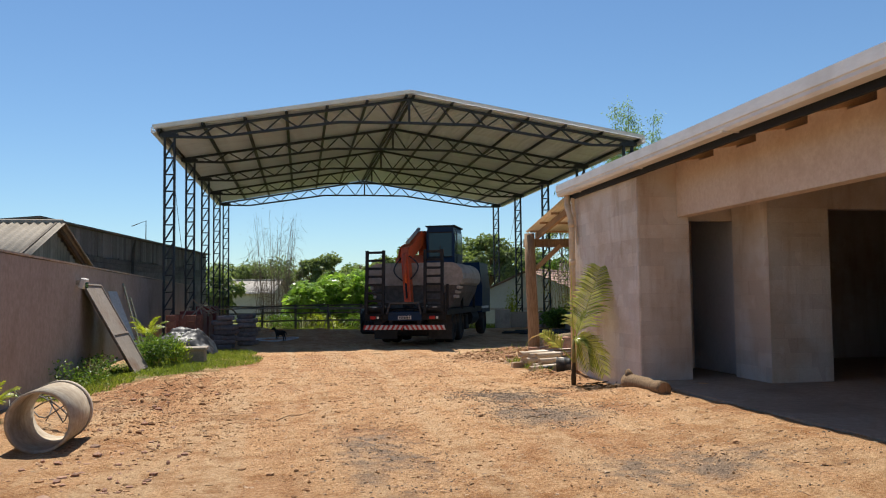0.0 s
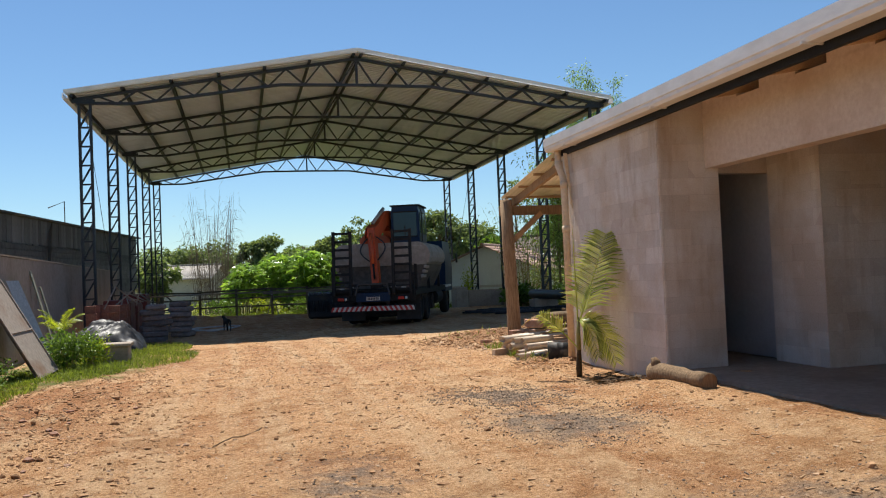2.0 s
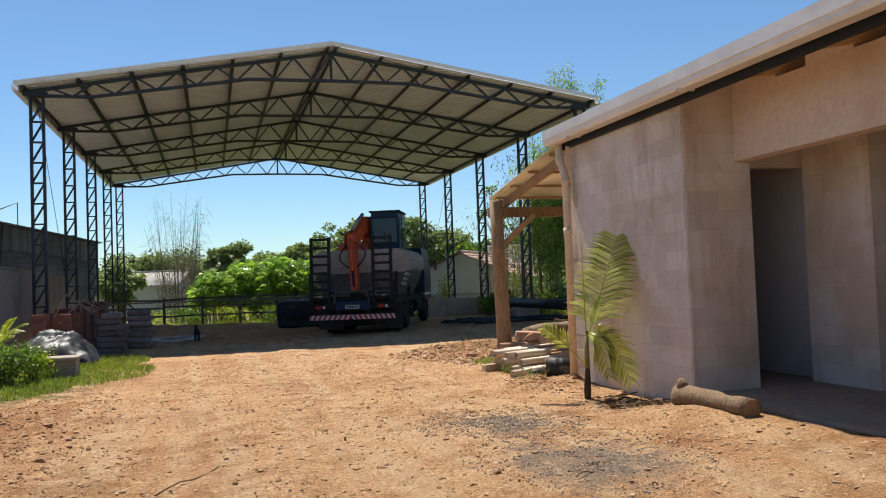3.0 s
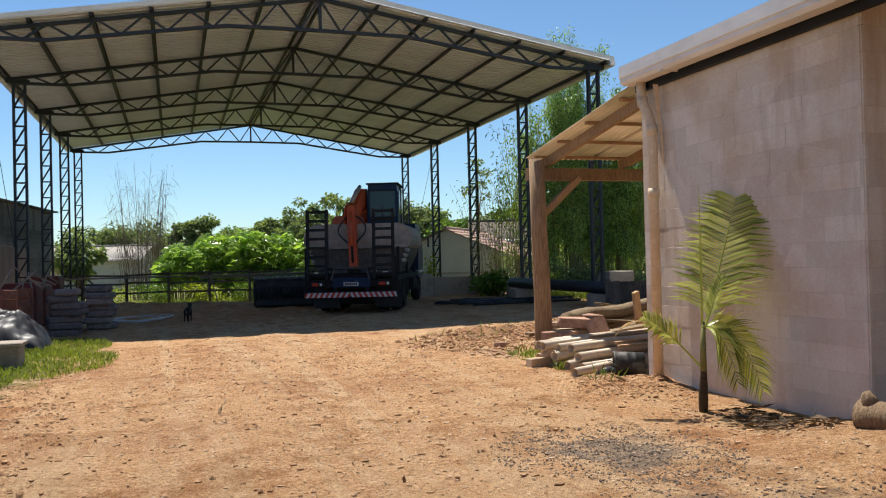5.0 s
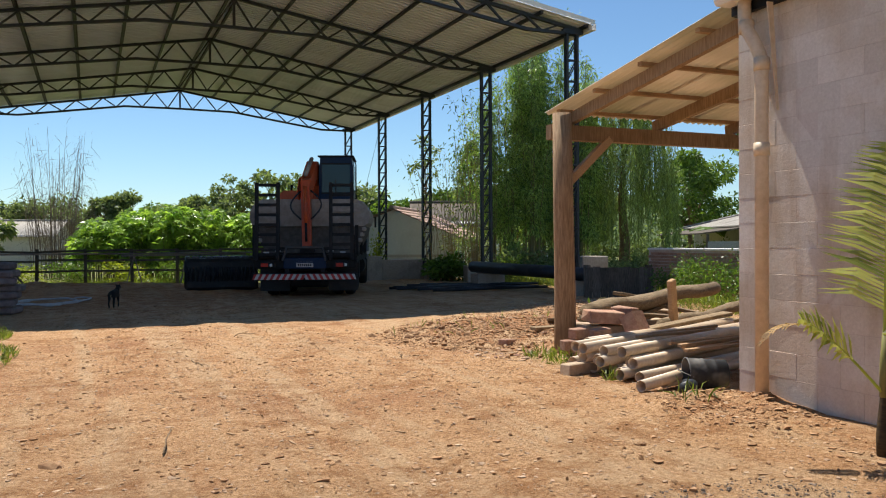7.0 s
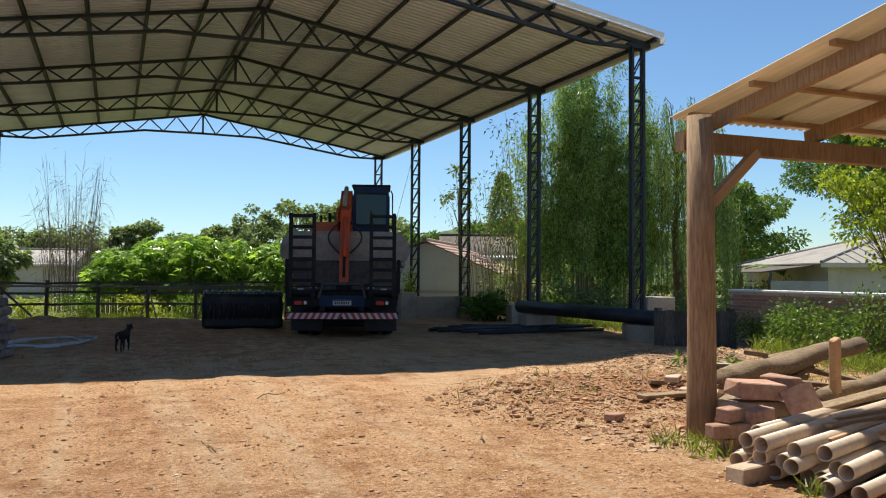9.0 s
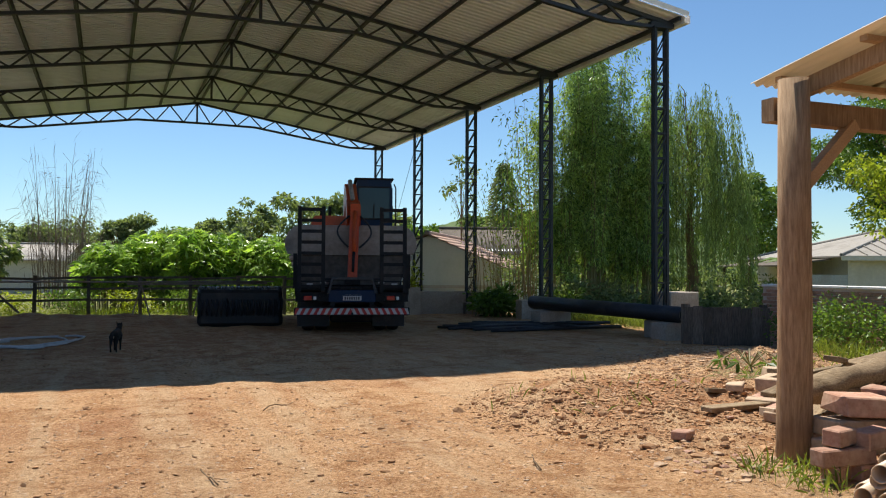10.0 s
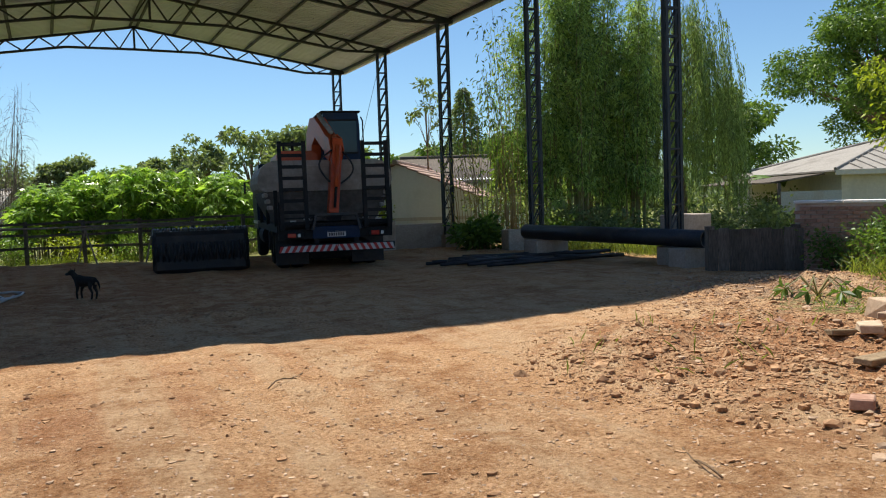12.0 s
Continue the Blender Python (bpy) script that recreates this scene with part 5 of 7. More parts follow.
    for k in range(10):
        part("coping_slab", Shape().block(0.26, 0.98, 0.05, 0.008, pose(12.33, 13.5 + k, 1.097, 0, rnd(-1, 1), 0)), WHITE_METAL, bw)
    pt = thing("leaning_fence_post", "grey wooden corner post with a leaning strut", "fence post", pose(12.4, 16.2, ground_z(12.4, 16.2)))
    part("post", Shape().bar((0, 0, -0.2), (0, 0, 1.5), 0.14, 0.14), WOOD_OLD, pt)
    part("strut", Shape().bar((0.1, -0.1, 1.2), (0.9, -1.2, 0.0), 0.09, 0.09), WOOD_OLD, pt)


build_rear_things()


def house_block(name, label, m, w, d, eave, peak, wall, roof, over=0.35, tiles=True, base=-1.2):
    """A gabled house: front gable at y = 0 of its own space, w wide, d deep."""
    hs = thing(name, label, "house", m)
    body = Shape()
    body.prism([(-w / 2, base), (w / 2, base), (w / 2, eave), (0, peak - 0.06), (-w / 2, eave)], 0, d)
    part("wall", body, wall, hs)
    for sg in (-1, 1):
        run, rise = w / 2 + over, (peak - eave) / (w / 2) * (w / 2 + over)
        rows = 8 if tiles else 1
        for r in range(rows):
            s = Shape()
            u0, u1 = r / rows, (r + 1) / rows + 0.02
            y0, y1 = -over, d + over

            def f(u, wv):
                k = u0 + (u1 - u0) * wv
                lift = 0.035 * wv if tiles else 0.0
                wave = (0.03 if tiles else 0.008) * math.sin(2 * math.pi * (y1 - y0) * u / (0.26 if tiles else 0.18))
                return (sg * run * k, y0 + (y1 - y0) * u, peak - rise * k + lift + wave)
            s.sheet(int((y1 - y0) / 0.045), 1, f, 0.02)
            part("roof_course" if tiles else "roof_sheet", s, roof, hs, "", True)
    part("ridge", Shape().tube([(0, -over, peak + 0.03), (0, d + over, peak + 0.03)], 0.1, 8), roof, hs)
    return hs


def window_on(hs, x, z, w, h, m=None):
    """A recessed barred window on the front gable."""
    win = part("window", Shape().box(x - w / 2, -0.03, z, x + w / 2, -0.004, z + h), WHITE_METAL, hs)
    part("pane", Shape().box(x - w / 2 + 0.05, -0.038, z + 0.05, x + w / 2 - 0.05, -0.032, z + h - 0.05), GLASS, win)
    for k in range(3):
        part("glazing_bar", Shape().box(x - w / 2 + 0.05, -0.045, z + h * (k + 1) / 4 - 0.012, x + w / 2 - 0.05, -0.039, z + h * (k + 1) / 4 + 0.012), WHITE_METAL, win)


hs = house_block("gabled_house", "pale green gabled house with a red tile roof", pose(12.3, 41.0, 0, 0, 0, -34), 5.6, 7.5, 1.55, 2.75, GREEN_WALL, TILE)
window_on(hs, 1.5, -0.35, 1.0, 0.85)
part("band", Shape().box(-2.8, -0.06, 0.62, 2.8, -0.004, 0.74), CREAM_WALL, hs)


def hip_house(m, w, d, eave, peak):
    """A low cream house under a hipped sheet roof, with a board awning at its end."""
    hs = thing("small_house", "small cream house with a pale hipped sheet roof among trees", "house", m)
    part("wall", Shape().box(0, 0, -0.6, w, d, eave), CREAM_WALL, hs)
    o = 0.4
    a, b, c, e = (-o, -o), (w + o, -o), (w + o, d + o), (-o, d + o)
    r0, r1 = (d / 2, d / 2), (w - d / 2, d / 2)
    ze = eave + 0.02
    for quad in (((*a, ze), (*b, ze), (*r1, peak), (*r0, peak)), ((*c, ze), (*e, ze), (*r0, peak), (*r1, peak)), ((*e, ze), (*a, ze), (*r0, peak)), ((*b, ze), (*c, ze), (*r1, peak))):
        n = len(quad)
        v = list(quad) + [(x, y, z - 0.05) for x, y, z in quad]
        part("roof_slope", Shape().add(v, [tuple(range(n)), tuple(range(2 * n - 1, n - 1, -1))] + [(i, i + n, (i + 1) % n + n, (i + 1) % n) for i in range(n)]), FIBRE, hs)
    for q, r in ((a, r0), (e, r0), (b, r1), (c, r1)):
        part("hip_cap", Shape().tube([(*q, ze + 0.03), (*r, peak + 0.03)], 0.05, 8), FIBRE, hs)
    k = 0.0
    while k < w - 0.1:
        t = min(k, w - k, d / 2)
        if t > 0.15:
            part("roof_rib", Shape().bar((k, -o + 0.02, ze + 0.035), (k, t, ze + 0.035 + (peak - ze) * (t + o) / (d / 2 + o)), 0.04, 0.03), FIBRE, hs)
        k += 0.45
    part("fascia", Shape().box(-o, -o - 0.03, ze - 0.16, w + o, -o - 0.004, ze - 0.01), CREAM_WALL, hs)
    aw = part("awning", Shape().bar((-2.1, d / 2 - 0.4, eave - 0.32), (-0.3, d / 2 - 0.4, eave - 0.08), d * 0.8, 0.05), WOOD_OLD, hs, "dark board awning")
    for y in (0.3, d - 1.4):
        part("awning_post", Shape().box(-1.9, y, -0.6, -1.8, y + 0.1, eave - 0.33), WOOD_OLD, aw)
    part("side_panel", Shape().box(-1.95, -0.05, 0.6, -0.02, -0.02, 1.25), ZINC, hs, "pale corrugated panel under the awning")
    win = part("window", Shape().box(3.4, -0.03, 0.5, 4.6, -0.004, 1.35), WHITE_METAL, hs)
    part("pane", Shape().box(3.45, -0.038, 0.55, 4.55, -0.032, 1.3), GLASS, win)
    for i in range(4):
        part("glazing_bar", Shape().box(3.45, -0.046, 0.68 + 0.16 * i, 4.55, -0.039, 0.70 + 0.16 * i), WHITE_METAL, win)


hip_house(pose(23.3, 30.9, 0, 0, 0, -24), 11.0, 8.6, 1.86, 3.15)
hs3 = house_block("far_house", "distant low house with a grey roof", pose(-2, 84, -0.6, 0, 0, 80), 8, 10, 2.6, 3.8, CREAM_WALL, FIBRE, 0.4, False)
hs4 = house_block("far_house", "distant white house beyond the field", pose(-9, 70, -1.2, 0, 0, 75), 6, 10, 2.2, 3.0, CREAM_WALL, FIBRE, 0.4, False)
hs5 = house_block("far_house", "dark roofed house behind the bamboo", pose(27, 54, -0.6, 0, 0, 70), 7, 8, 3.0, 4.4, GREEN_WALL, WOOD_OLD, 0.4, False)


# plants
def rng(seed):
    return np.random.default_rng(seed)


def leaves(shape, pos, way, length, width, r, bend=0.15):
    """Bent diamond leaves: positions and directions as arrays."""
    n = len(pos)
    way = way / (np.linalg.norm(way, axis=1, keepdims=True) + 1e-9)
    ref = r.normal(size=(n, 3))
    side = np.cross(way, ref)
    side /= np.linalg.norm(side, axis=1, keepdims=True) + 1e-9
    nrm = np.cross(side, way)
    ln = (length * r.uniform(0.6, 1.25, n))[:, None]
    wd = (width * r.uniform(0.7, 1.2, n))[:, None]
    mid = pos + way * ln * 0.45 + nrm * ln * bend * 0.5
    tip = pos + way * ln - np.array([0, 0, 1.0]) * ln * bend
    v = np.stack([pos, mid + side * wd * 0.5, tip, mid - side * wd * 0.5], 1).reshape(-1, 3)
    base = len(shape.v)
    shape.v.extend(map(tuple, v.tolist()))
    f = (np.arange(n)[:, None] * 4 + np.array([0, 1, 2, 3])[None] + base)
    shape.f.extend(map(tuple, f.tolist()))
    return shape


def tree(name, label, x, y, top, crown_r, crown_h, mat, seed, clumps=26, per=260, leaf=0.22, trunk=0.16, z0=None, bark=BARK, category="tree", flat=1.0, spread=0.3):
    """A tapered trunk, limbs to each clump and a crown of uneven leaf clumps."""
    r = rng(seed)
    zb = ground_z(x, y) if z0 is None else z0
    t = thing(name, label, category, pose(x, y, zb))
    h = top - zb
    cz = h - crown_h / 2
    tr = Shape()
    fork = max(0.3, h - crown_h * 0.95)
    lean = r.uniform(-0.15, 0.15, 2)
    tr.tube([(0, 0, -0.1), (lean[0] * 0.5, lean[1] * 0.5, fork * 0.5), (lean[0], lean[1], fork), (lean[0] * 1.5, lean[1] * 1.5, cz)], [trunk, trunk * 0.85, trunk * 0.7, trunk * 0.3], 9)
    cr = Shape()
    for k in range(clumps):
        d = r.normal(size=3)
        d /= np.linalg.norm(d)
        q = r.uniform(0.35, 1.0) ** 0.5
        c = np.array([d[0] * crown_r * q, d[1] * crown_r * q, cz + d[2] * crown_h * 0.5 * q])
        if c[2] < fork * 0.8:
            c[2] = fork * 0.8 + r.uniform(0, 0.4)
        mid = (lean[0] + c[0]) * 0.45, (lean[1] + c[1]) * 0.45, (fork + c[2]) * 0.52
        tr.tube([(lean[0], lean[1], fork), mid, tuple(c)], [trunk * 0.35, trunk * 0.2, 0.01], 5)
        n = int(per * r.uniform(0.6, 1.4))
        rad = crown_r * spread * r.uniform(0.7, 1.25)
        p = r.normal(size=(n, 3))
        p /= np.linalg.norm(p, axis=1, keepdims=True)
        p *= (r.uniform(0.2, 1.0, n) ** 0.5)[:, None] * rad
        p[:, 2] *= 0.65 * flat
        leaves(cr, p + c, p * 0.8 + r.normal(size=(n, 3)) * rad * 0.5 + np.array([0, 0, -0.15 * rad]), leaf, leaf * 0.5, r)
    part("trunk", tr, bark, t)
    part("crown", cr, mat, t)
    return t


def bamboo(name, label, x, y, n, base_r, height, lean, per, mat, seed, leaf=0.17, cane=0.022, cane_mat=None, low=0.2, ratio=0.3):
    r = rng(seed)
    zb = ground_z(x, y)
    t = thing(name, label, "bamboo", pose(x, y, zb))
    cn, lf = Shape(), Shape()
    for k in range(n):
        a, q = r.uniform(0, 2 * math.pi), base_r * math.sqrt(r.uniform(0, 1))
        bx, by = q * math.cos(a), q * math.sin(a)
        h = height * r.uniform(0.55, 1.0)
        out = lean * r.uniform(0.3, 1.2)
        aa = a + r.uniform(-0.5, 0.5)
        pts = []
        for i in range(9):
            u = i / 8
            pts.append((bx + math.cos(aa) * out * u ** 2, by + math.sin(aa) * out * u ** 2, h * (u - 0.06 * u ** 4)))
        cn.tube(pts, [cane * (1 - 0.8 * i / 8) for i in range(9)], 5, False)
        if per:
            P = np.array(pts)
            knots = max(5, int(h * 1.7))
            for c_ in range(knots):
                uu = low + (1 - low) * (c_ + r.uniform(0, 0.9)) / knots
                i_ = min(7, int(uu * 8))
                c = P[i_] * (1 - (uu * 8 - i_)) + P[i_ + 1] * (uu * 8 - i_)
                th = r.uniform(0, 2 * math.pi)
                reach = r.uniform(0.05, 0.56) * (1.2 - 0.8 * uu)
                c = c + np.array([math.cos(th) * reach, math.sin(th) * reach, r.uniform(-0.1, 0.1)])
                m = max(2, int(per / knots * r.uniform(0.4, 1.6)))
                off = r.normal(size=(m, 3)) * np.array([0.14, 0.14, 0.15])
                leaves(lf, c + off, off * 0.9 + np.array([0, 0, -0.2]) + r.normal(size=(m, 3)) * 0.16, leaf, leaf * ratio, r)
    tagged(part("cane_mass", cn, cane_mat or CANE, t), kind="stuff")
    if per:
        tagged(part("foliage", lf, mat, t), kind="stuff")
    return t


def willow(x, y, seed):
    r = rng(seed)
    zb = ground_z(x, y)
    t = thing("weeping_willow", "weeping willow with long hanging green strands", "tree", pose(x, y, zb))
    tr = Shape().tube([(0, 0, -0.1), (0.1, 0, 1.6), (0.0, 0.1, 3.4), (0.1, 0.0, 5.2)], [0.24, 0.2, 0.12, 0.03], 9)
    lf, st = Shape(), Shape()
    for k in range(470):
        a, q = r.uniform(0, 2 * math.pi), 2.0 * math.sqrt(r.uniform(0.04, 1))
        z1 = 8.3 - 1.1 * (q / 2.0) ** 2 * 1.6 - r.uniform(0, 2.8) * (0.4 + q / 2.6)
        ln = min(z1 - 0.4, r.uniform(1.6, 5.0))
        cx, cy = q * math.cos(a), q * math.sin(a)
        if k % 14 == 0:
            tr.tube([(0.05, 0.05, min(z1 - 0.9, 5.6)), (cx * 0.5, cy * 0.5, z1 - 0.2), (cx, cy, z1)], [0.03, 0.015, 0.006], 5)
        m = int(ln * 26)
        u = np.sort(r.uniform(0, 1, m))
        c = np.stack([cx + 0.22 * math.cos(a) * np.sin(u * 2.2) + 0.05 * np.sin(u * 9 + k), cy + 0.22 * math.sin(a) * np.sin(u * 2.2) + 0.05 * np.cos(u * 8 + k), z1 - u * ln], 1)
        leaves(lf, c + r.normal(size=(m, 3)) * 0.035, r.normal(size=(m, 3)) * 0.35 + np.array([0, 0, -1.0]), 0.16, 0.03, r, 0.05)
        st.tube([tuple(c[0]), tuple(c[m // 2]), tuple(c[-1])], 0.006, 3, False)
    part("trunk", tr, BARK, t)
    tagged(part("strand_mass", st, LEAF_WILLOW, t), kind="stuff")
    tagged(part("foliage", lf, LEAF_WILLOW, t), kind="stuff")


def cassava(x, y, w, d, top, n, seed):
    """A cassava bush: stems and palmate leaves of six lobes."""
    r = rng(seed)
    zb = ground_z(x, y)
    t = thing("cassava_bush", "dense bright green cassava bush with palmate leaves", "bush", pose(x, y, zb), "cassava bushes")
    sm, lf = Shape(), Shape()
    h = top - zb
    for k in range(n):
        u, v = r.uniform(-1, 1), r.uniform(-1, 1)
        dome = max(0.0, 1 - abs(u) ** 3.0 * 0.7 - abs(v) ** 3.0 * 0.7)
        z = h * (0.25 + 0.75 * r.uniform(0.0, 1.0) ** 0.45) * (0.35 + 0.65 * dome) + r.normal() * 0.08
        c = np.array([u * w / 2, v * d / 2, max(0.25, z)])
        if k % 9 == 0:
            sm.tube([(c[0] * 0.9, c[1] * 0.9, -0.1), (c[0], c[1], c[2] * 0.6), tuple(c)], [0.018, 0.014, 0.006], 4, False)
        nrm = np.array([r.normal() * 0.45 + u * 0.25, r.normal() * 0.45 - 0.35, 0.9])
        nrm /= np.linalg.norm(nrm)
        ax = np.cross(nrm, r.normal(size=3))
        ax /= np.linalg.norm(ax)
        ay = np.cross(nrm, ax)
        size = r.uniform(0.26, 0.46)
        pts = [tuple(c)]
        faces = []
        lobes = 6
        for j in range(lobes):
            th = (j - (lobes - 1) / 2) * 0.82
            dv = ax * math.cos(th) + ay * math.sin(th)
            sv = -ax * math.sin(th) + ay * math.cos(th)
            L = size * (1.0 - 0.12 * abs(j - 2.5))
            b = len(pts)
            pts += [tuple(c + dv * L * 0.5 + sv * L * 0.15 + nrm * 0.01), tuple(c + dv * L - np.array([0, 0, L * 0.25])), tuple(c + dv * L * 0.5 - sv * L * 0.15 + nrm * 0.01)]
            faces.append((0, b, b + 1, b + 2))
        lf.add(pts, faces)
    tagged(part("stem_mass", sm, CANE, t), kind="stuff")
    tagged(part("foliage", lf, LEAF_CASSAVA, t), kind="stuff")


def shrub(name, label, x, y, w, h, n, mat, seed, leaf=0.09, category="shrub", d=None, z0=None, low=0.05):
    r = rng(seed)
    d = d or w
    t = thing(name, label, category, pose(x, y, ground_z(x, y) if z0 is None else z0))
    st, lf = Shape(), Shape()
    for k in range(14):
        a, q = r.uniform(0, 2 * math.pi), r.uniform(0.3, 1.0)
        st.tube([(0.05 * math.cos(a), 0.05 * math.sin(a), -0.03), (w * 0.2 * q * math.cos(a), d * 0.2 * q * math.sin(a), h * 0.5), (w * 0.42 * q * math.cos(a), d * 0.42 * q * math.sin(a), h * r.uniform(0.6, 0.95))], [0.012, 0.009, 0.003], 5, False)
    for k in range(18):
        c = np.array([r.uniform(-0.4, 0.4) * w, r.uniform(-0.4, 0.4) * d, h * r.uniform(0.15, 0.85)])
        m = n // 18
        p = r.normal(size=(m, 3)) * np.array([w * 0.12, d * 0.12, h * 0.13])
        q = p + c
        q[:, 2] = np.maximum(q[:, 2], low)
        leaves(lf, q, p + r.normal(size=(m, 3)) * 0.1 + np.array([0, 0, 0.05]), leaf, leaf * 0.5, r)
    part("stem_mass", st, CANE, t)
    part("foliage", lf, mat, t)
    return t


def grass_patch(name, label, spots, count, mat, seed, height=0.16):
    """Grass blades over round spots (x, y, rx, ry)."""
    r = rng(seed)
    s = Shape()
    for x, y, rx, ry, *own in spots:
        n = own[0] if own else count
        a, q = r.uniform(0, 2 * math.pi, n), np.sqrt(r.uniform(0, 1, n))
        px, py = x + rx * q * np.cos(a), y + ry * q * np.sin(a)
        pz = np.array([ground_z(u, v) for u, v in zip(px, py)])
        P = np.stack([px, py, pz - 0.01], 1)
        leaves(s, P, r.normal(size=(n, 3)) * 0.45 + np.array([0, 0, 1.0]), height, 0.014, r, 0.2)
    solid(name, s, mat, label, "grass", "", "stuff")


def build_plants():
    for k, (x, w, top) in enumerate(((0.6, 2.6, 2.3), (2.2, 2.6, 2.8), (3.8, 2.8, 3.0), (5.4, 2.6, 2.85), (7.0, 2.6, 2.6))):
        cassava(x, 46.8 + 0.5 * (k % 2), w, 3.6, top, 950, 40 + k)
    cassava(9.6, 45.4, 2.2, 2.0, 1.4, 420, 47)
    bamboo("bare_bamboo", "leafless clump of thin dry canes", -1.4, 52.7, 40, 1.2, 8.2, 0.8, 26, CANE_DRY, 3, 0.8, 0.022, CANE_DRY, 0.3, 0.02)
    bamboo("bare_bamboo", "leafless twiggy clump of dry canes", -0.9, 52.2, 40, 1.4, 4.6, 0.7, 40, CANE_DRY, 4, 0.5, 0.014, CANE_DRY, 0.2, 0.03)
    for x, y, n, rad, h, seed in ((13.7, 33.2, 11, 0.4, 8.2, 5), (14.6, 32.8, 19, 0.5, 10.9, 15), (15.5, 33.3, 18, 0.5, 10.4, 16), (16.3, 32.6, 17, 0.5, 8.8, 17)):
        bamboo("bamboo_clump", "tall dense clump of green bamboo", x, y, n, rad, h, 0.55, 1150, LEAF_BAMBOO, seed, 0.16, 0.03, None, 0.25, 0.25)
    bamboo("bamboo_clump", "slender light bamboo with few leaves", 13.1, 33.6, 22, 0.7, 7.8, 0.9, 90, LEAF_BAMBOO, 7, 0.17, 0.016, CANE_TAN, 0.4)
    bamboo("bamboo_clump", "thin dry yellow canes with sparse leaves", 12.1, 34.0, 48, 1.0, 5.4, 0.9, 9, LEAF_LIME, 8, 0.13, 0.013, CANE_TAN, 0.4)
    willow(18.9, 33.4, 9)
    # right hand garden
    tree("broadleaf_tree", "large spreading green tree behind the small house", 36.0, 38.5, 11.0, 4.8, 7.6, LEAF_SHRUB, 11, 70, 800, 0.20, 0.3, None, BARK, "tree", 0.8, 0.29)
    tree("broadleaf_tree", "rounded light green tree behind the willow", 28.6, 41.0, 6.2, 2.6, 4.6, LEAF_SHRUB, 12, 26, 300, 0.25)
    tree("lime_tree", "young tree with yellow-green leaves", 19.2, 24.9, 5.4, 1.7, 4.2, LEAF_LIME, 13, 34, 130, 0.15, 0.06)
    for k, (x, y, h) in enumerate(((26.5, 33.5, 3.6), (25.3, 34.6, 3.2), (27.6, 34.5, 3.9))):
        r = rng(60 + k)
        zb = ground_z(x, y)
        t = thing("banana_plant", "banana plant with broad torn leaves", "plant", pose(x, y, zb), "banana plants")
        part("stem", Shape().tube([(0, 0, -0.1), (0.05, 0, h * 0.5)], [0.16, 0.1], 8), CANE, t)
        for j in range(9):
            a = j * 0.72 + r.uniform(-0.2, 0.2)
            L = r.uniform(1.5, 2.2)
            pts = [Vector((math.cos(a) * L * u * 0.8, math.sin(a) * L * u * 0.8, h * 0.5 + L * (1.0 * u - 0.75 * u * u))) for u in (0, 0.25, 0.5, 0.75, 1.0)]
            sd = Vector((-math.sin(a), math.cos(a), 0))
            s = Shape()
            v = []
            for i, p in enumerate(pts):
                w = (0.05, 0.26, 0.32, 0.25, 0.02)[i]
                v += [p + sd * w - Vector((0, 0, 0.08)), p, p - sd * w - Vector((0, 0, 0.08))]
            f = []
            for i in range(4):
                f += [(3 * i, 3 * i + 1, 3 * i + 4, 3 * i + 3), (3 * i + 1, 3 * i + 2, 3 * i + 5, 3 * i + 4)]
            part("leaf", s.add(v, f), LEAF_SHRUB, t)
    for k, (x, y, w, h) in enumerate(((11.85, 20.4, 1.0, 1.0), (11.95, 19.2, 1.1, 1.2), (11.8, 17.9, 1.1, 0.9), (12.1, 21.7, 0.5, 0.8))):
        shrub("creeper_mass", "green creeper hanging over the brick wall", x, y, w, h, 1500, LEAF_SHRUB, 70 + k, 0.085, "creeper", 1.5)
    shrub("spiky_bush", "spiky green bush between the columns", 11.6, 33.0, 1.4, 0.85, 1300, LEAF_SHRUB, 75, 0.22)
    shrub("spiky_bush", "green weeds beside a column footing", 12.9, 31.5, 1.2, 0.8, 900, LEAF_SHRUB, 76, 0.16)
    for k, (x, y, w, h) in enumerate(((13.4, 31.9, 1.6, 1.0), (14.8, 31.2, 1.8, 1.1), (16.4, 30.6, 1.8, 1.0), (18.2, 31.0, 2.0, 1.3), (19.8, 30.4, 2.2, 1.3), (14.6, 35.6, 3.4, 1.9), (17.6, 35.8, 3.6, 2.0), (20.8, 35.0, 3.2, 1.9), (23.4, 33.6, 2.6, 1.5))):
        shrub("undergrowth", "dense dark green undergrowth below the bamboo", x, y, w, h, 1900, LEAF_TREE, 140 + k, 0.15, "undergrowth", 1.6)
    shrub("vine", "light green vine climbing before the house", 10.6, 38.4, 0.7, 1.7, 500, LEAF_LIME, 77, 0.12, "vine", 0.4)
    for k in range(7):
        shrub("weed_clump", "low sunlit green weeds beyond the fence", -4.6 + 2.0 * k, 43.5 + 0.5 * (k % 2), 1.7, 0.95, 800, LEAF_LIME if k % 2 else LEAF_SHRUB, 80 + k, 0.12, "weeds", 1.2)
    # by the left wall
    shrub("leafy_shrub", "leafy green shrub beside the leaning gate leaf", -2.8, 16.6, 0.95, 0.66, 2300, LEAF_SHRUB, 90, 0.075)
    shrub("leafy_shrub", "yellow-flowering green weed in the grass", -2.5, 17.0, 0.55, 0.5, 800, LEAF_LIME, 91, 0.06)
    shrub("leafy_shrub", "dark green undergrowth along the wall foot", -3.45, 13.6, 0.7, 0.45, 1500, LEAF_SHRUB, 92, 0.07, "shrub", 2.6)
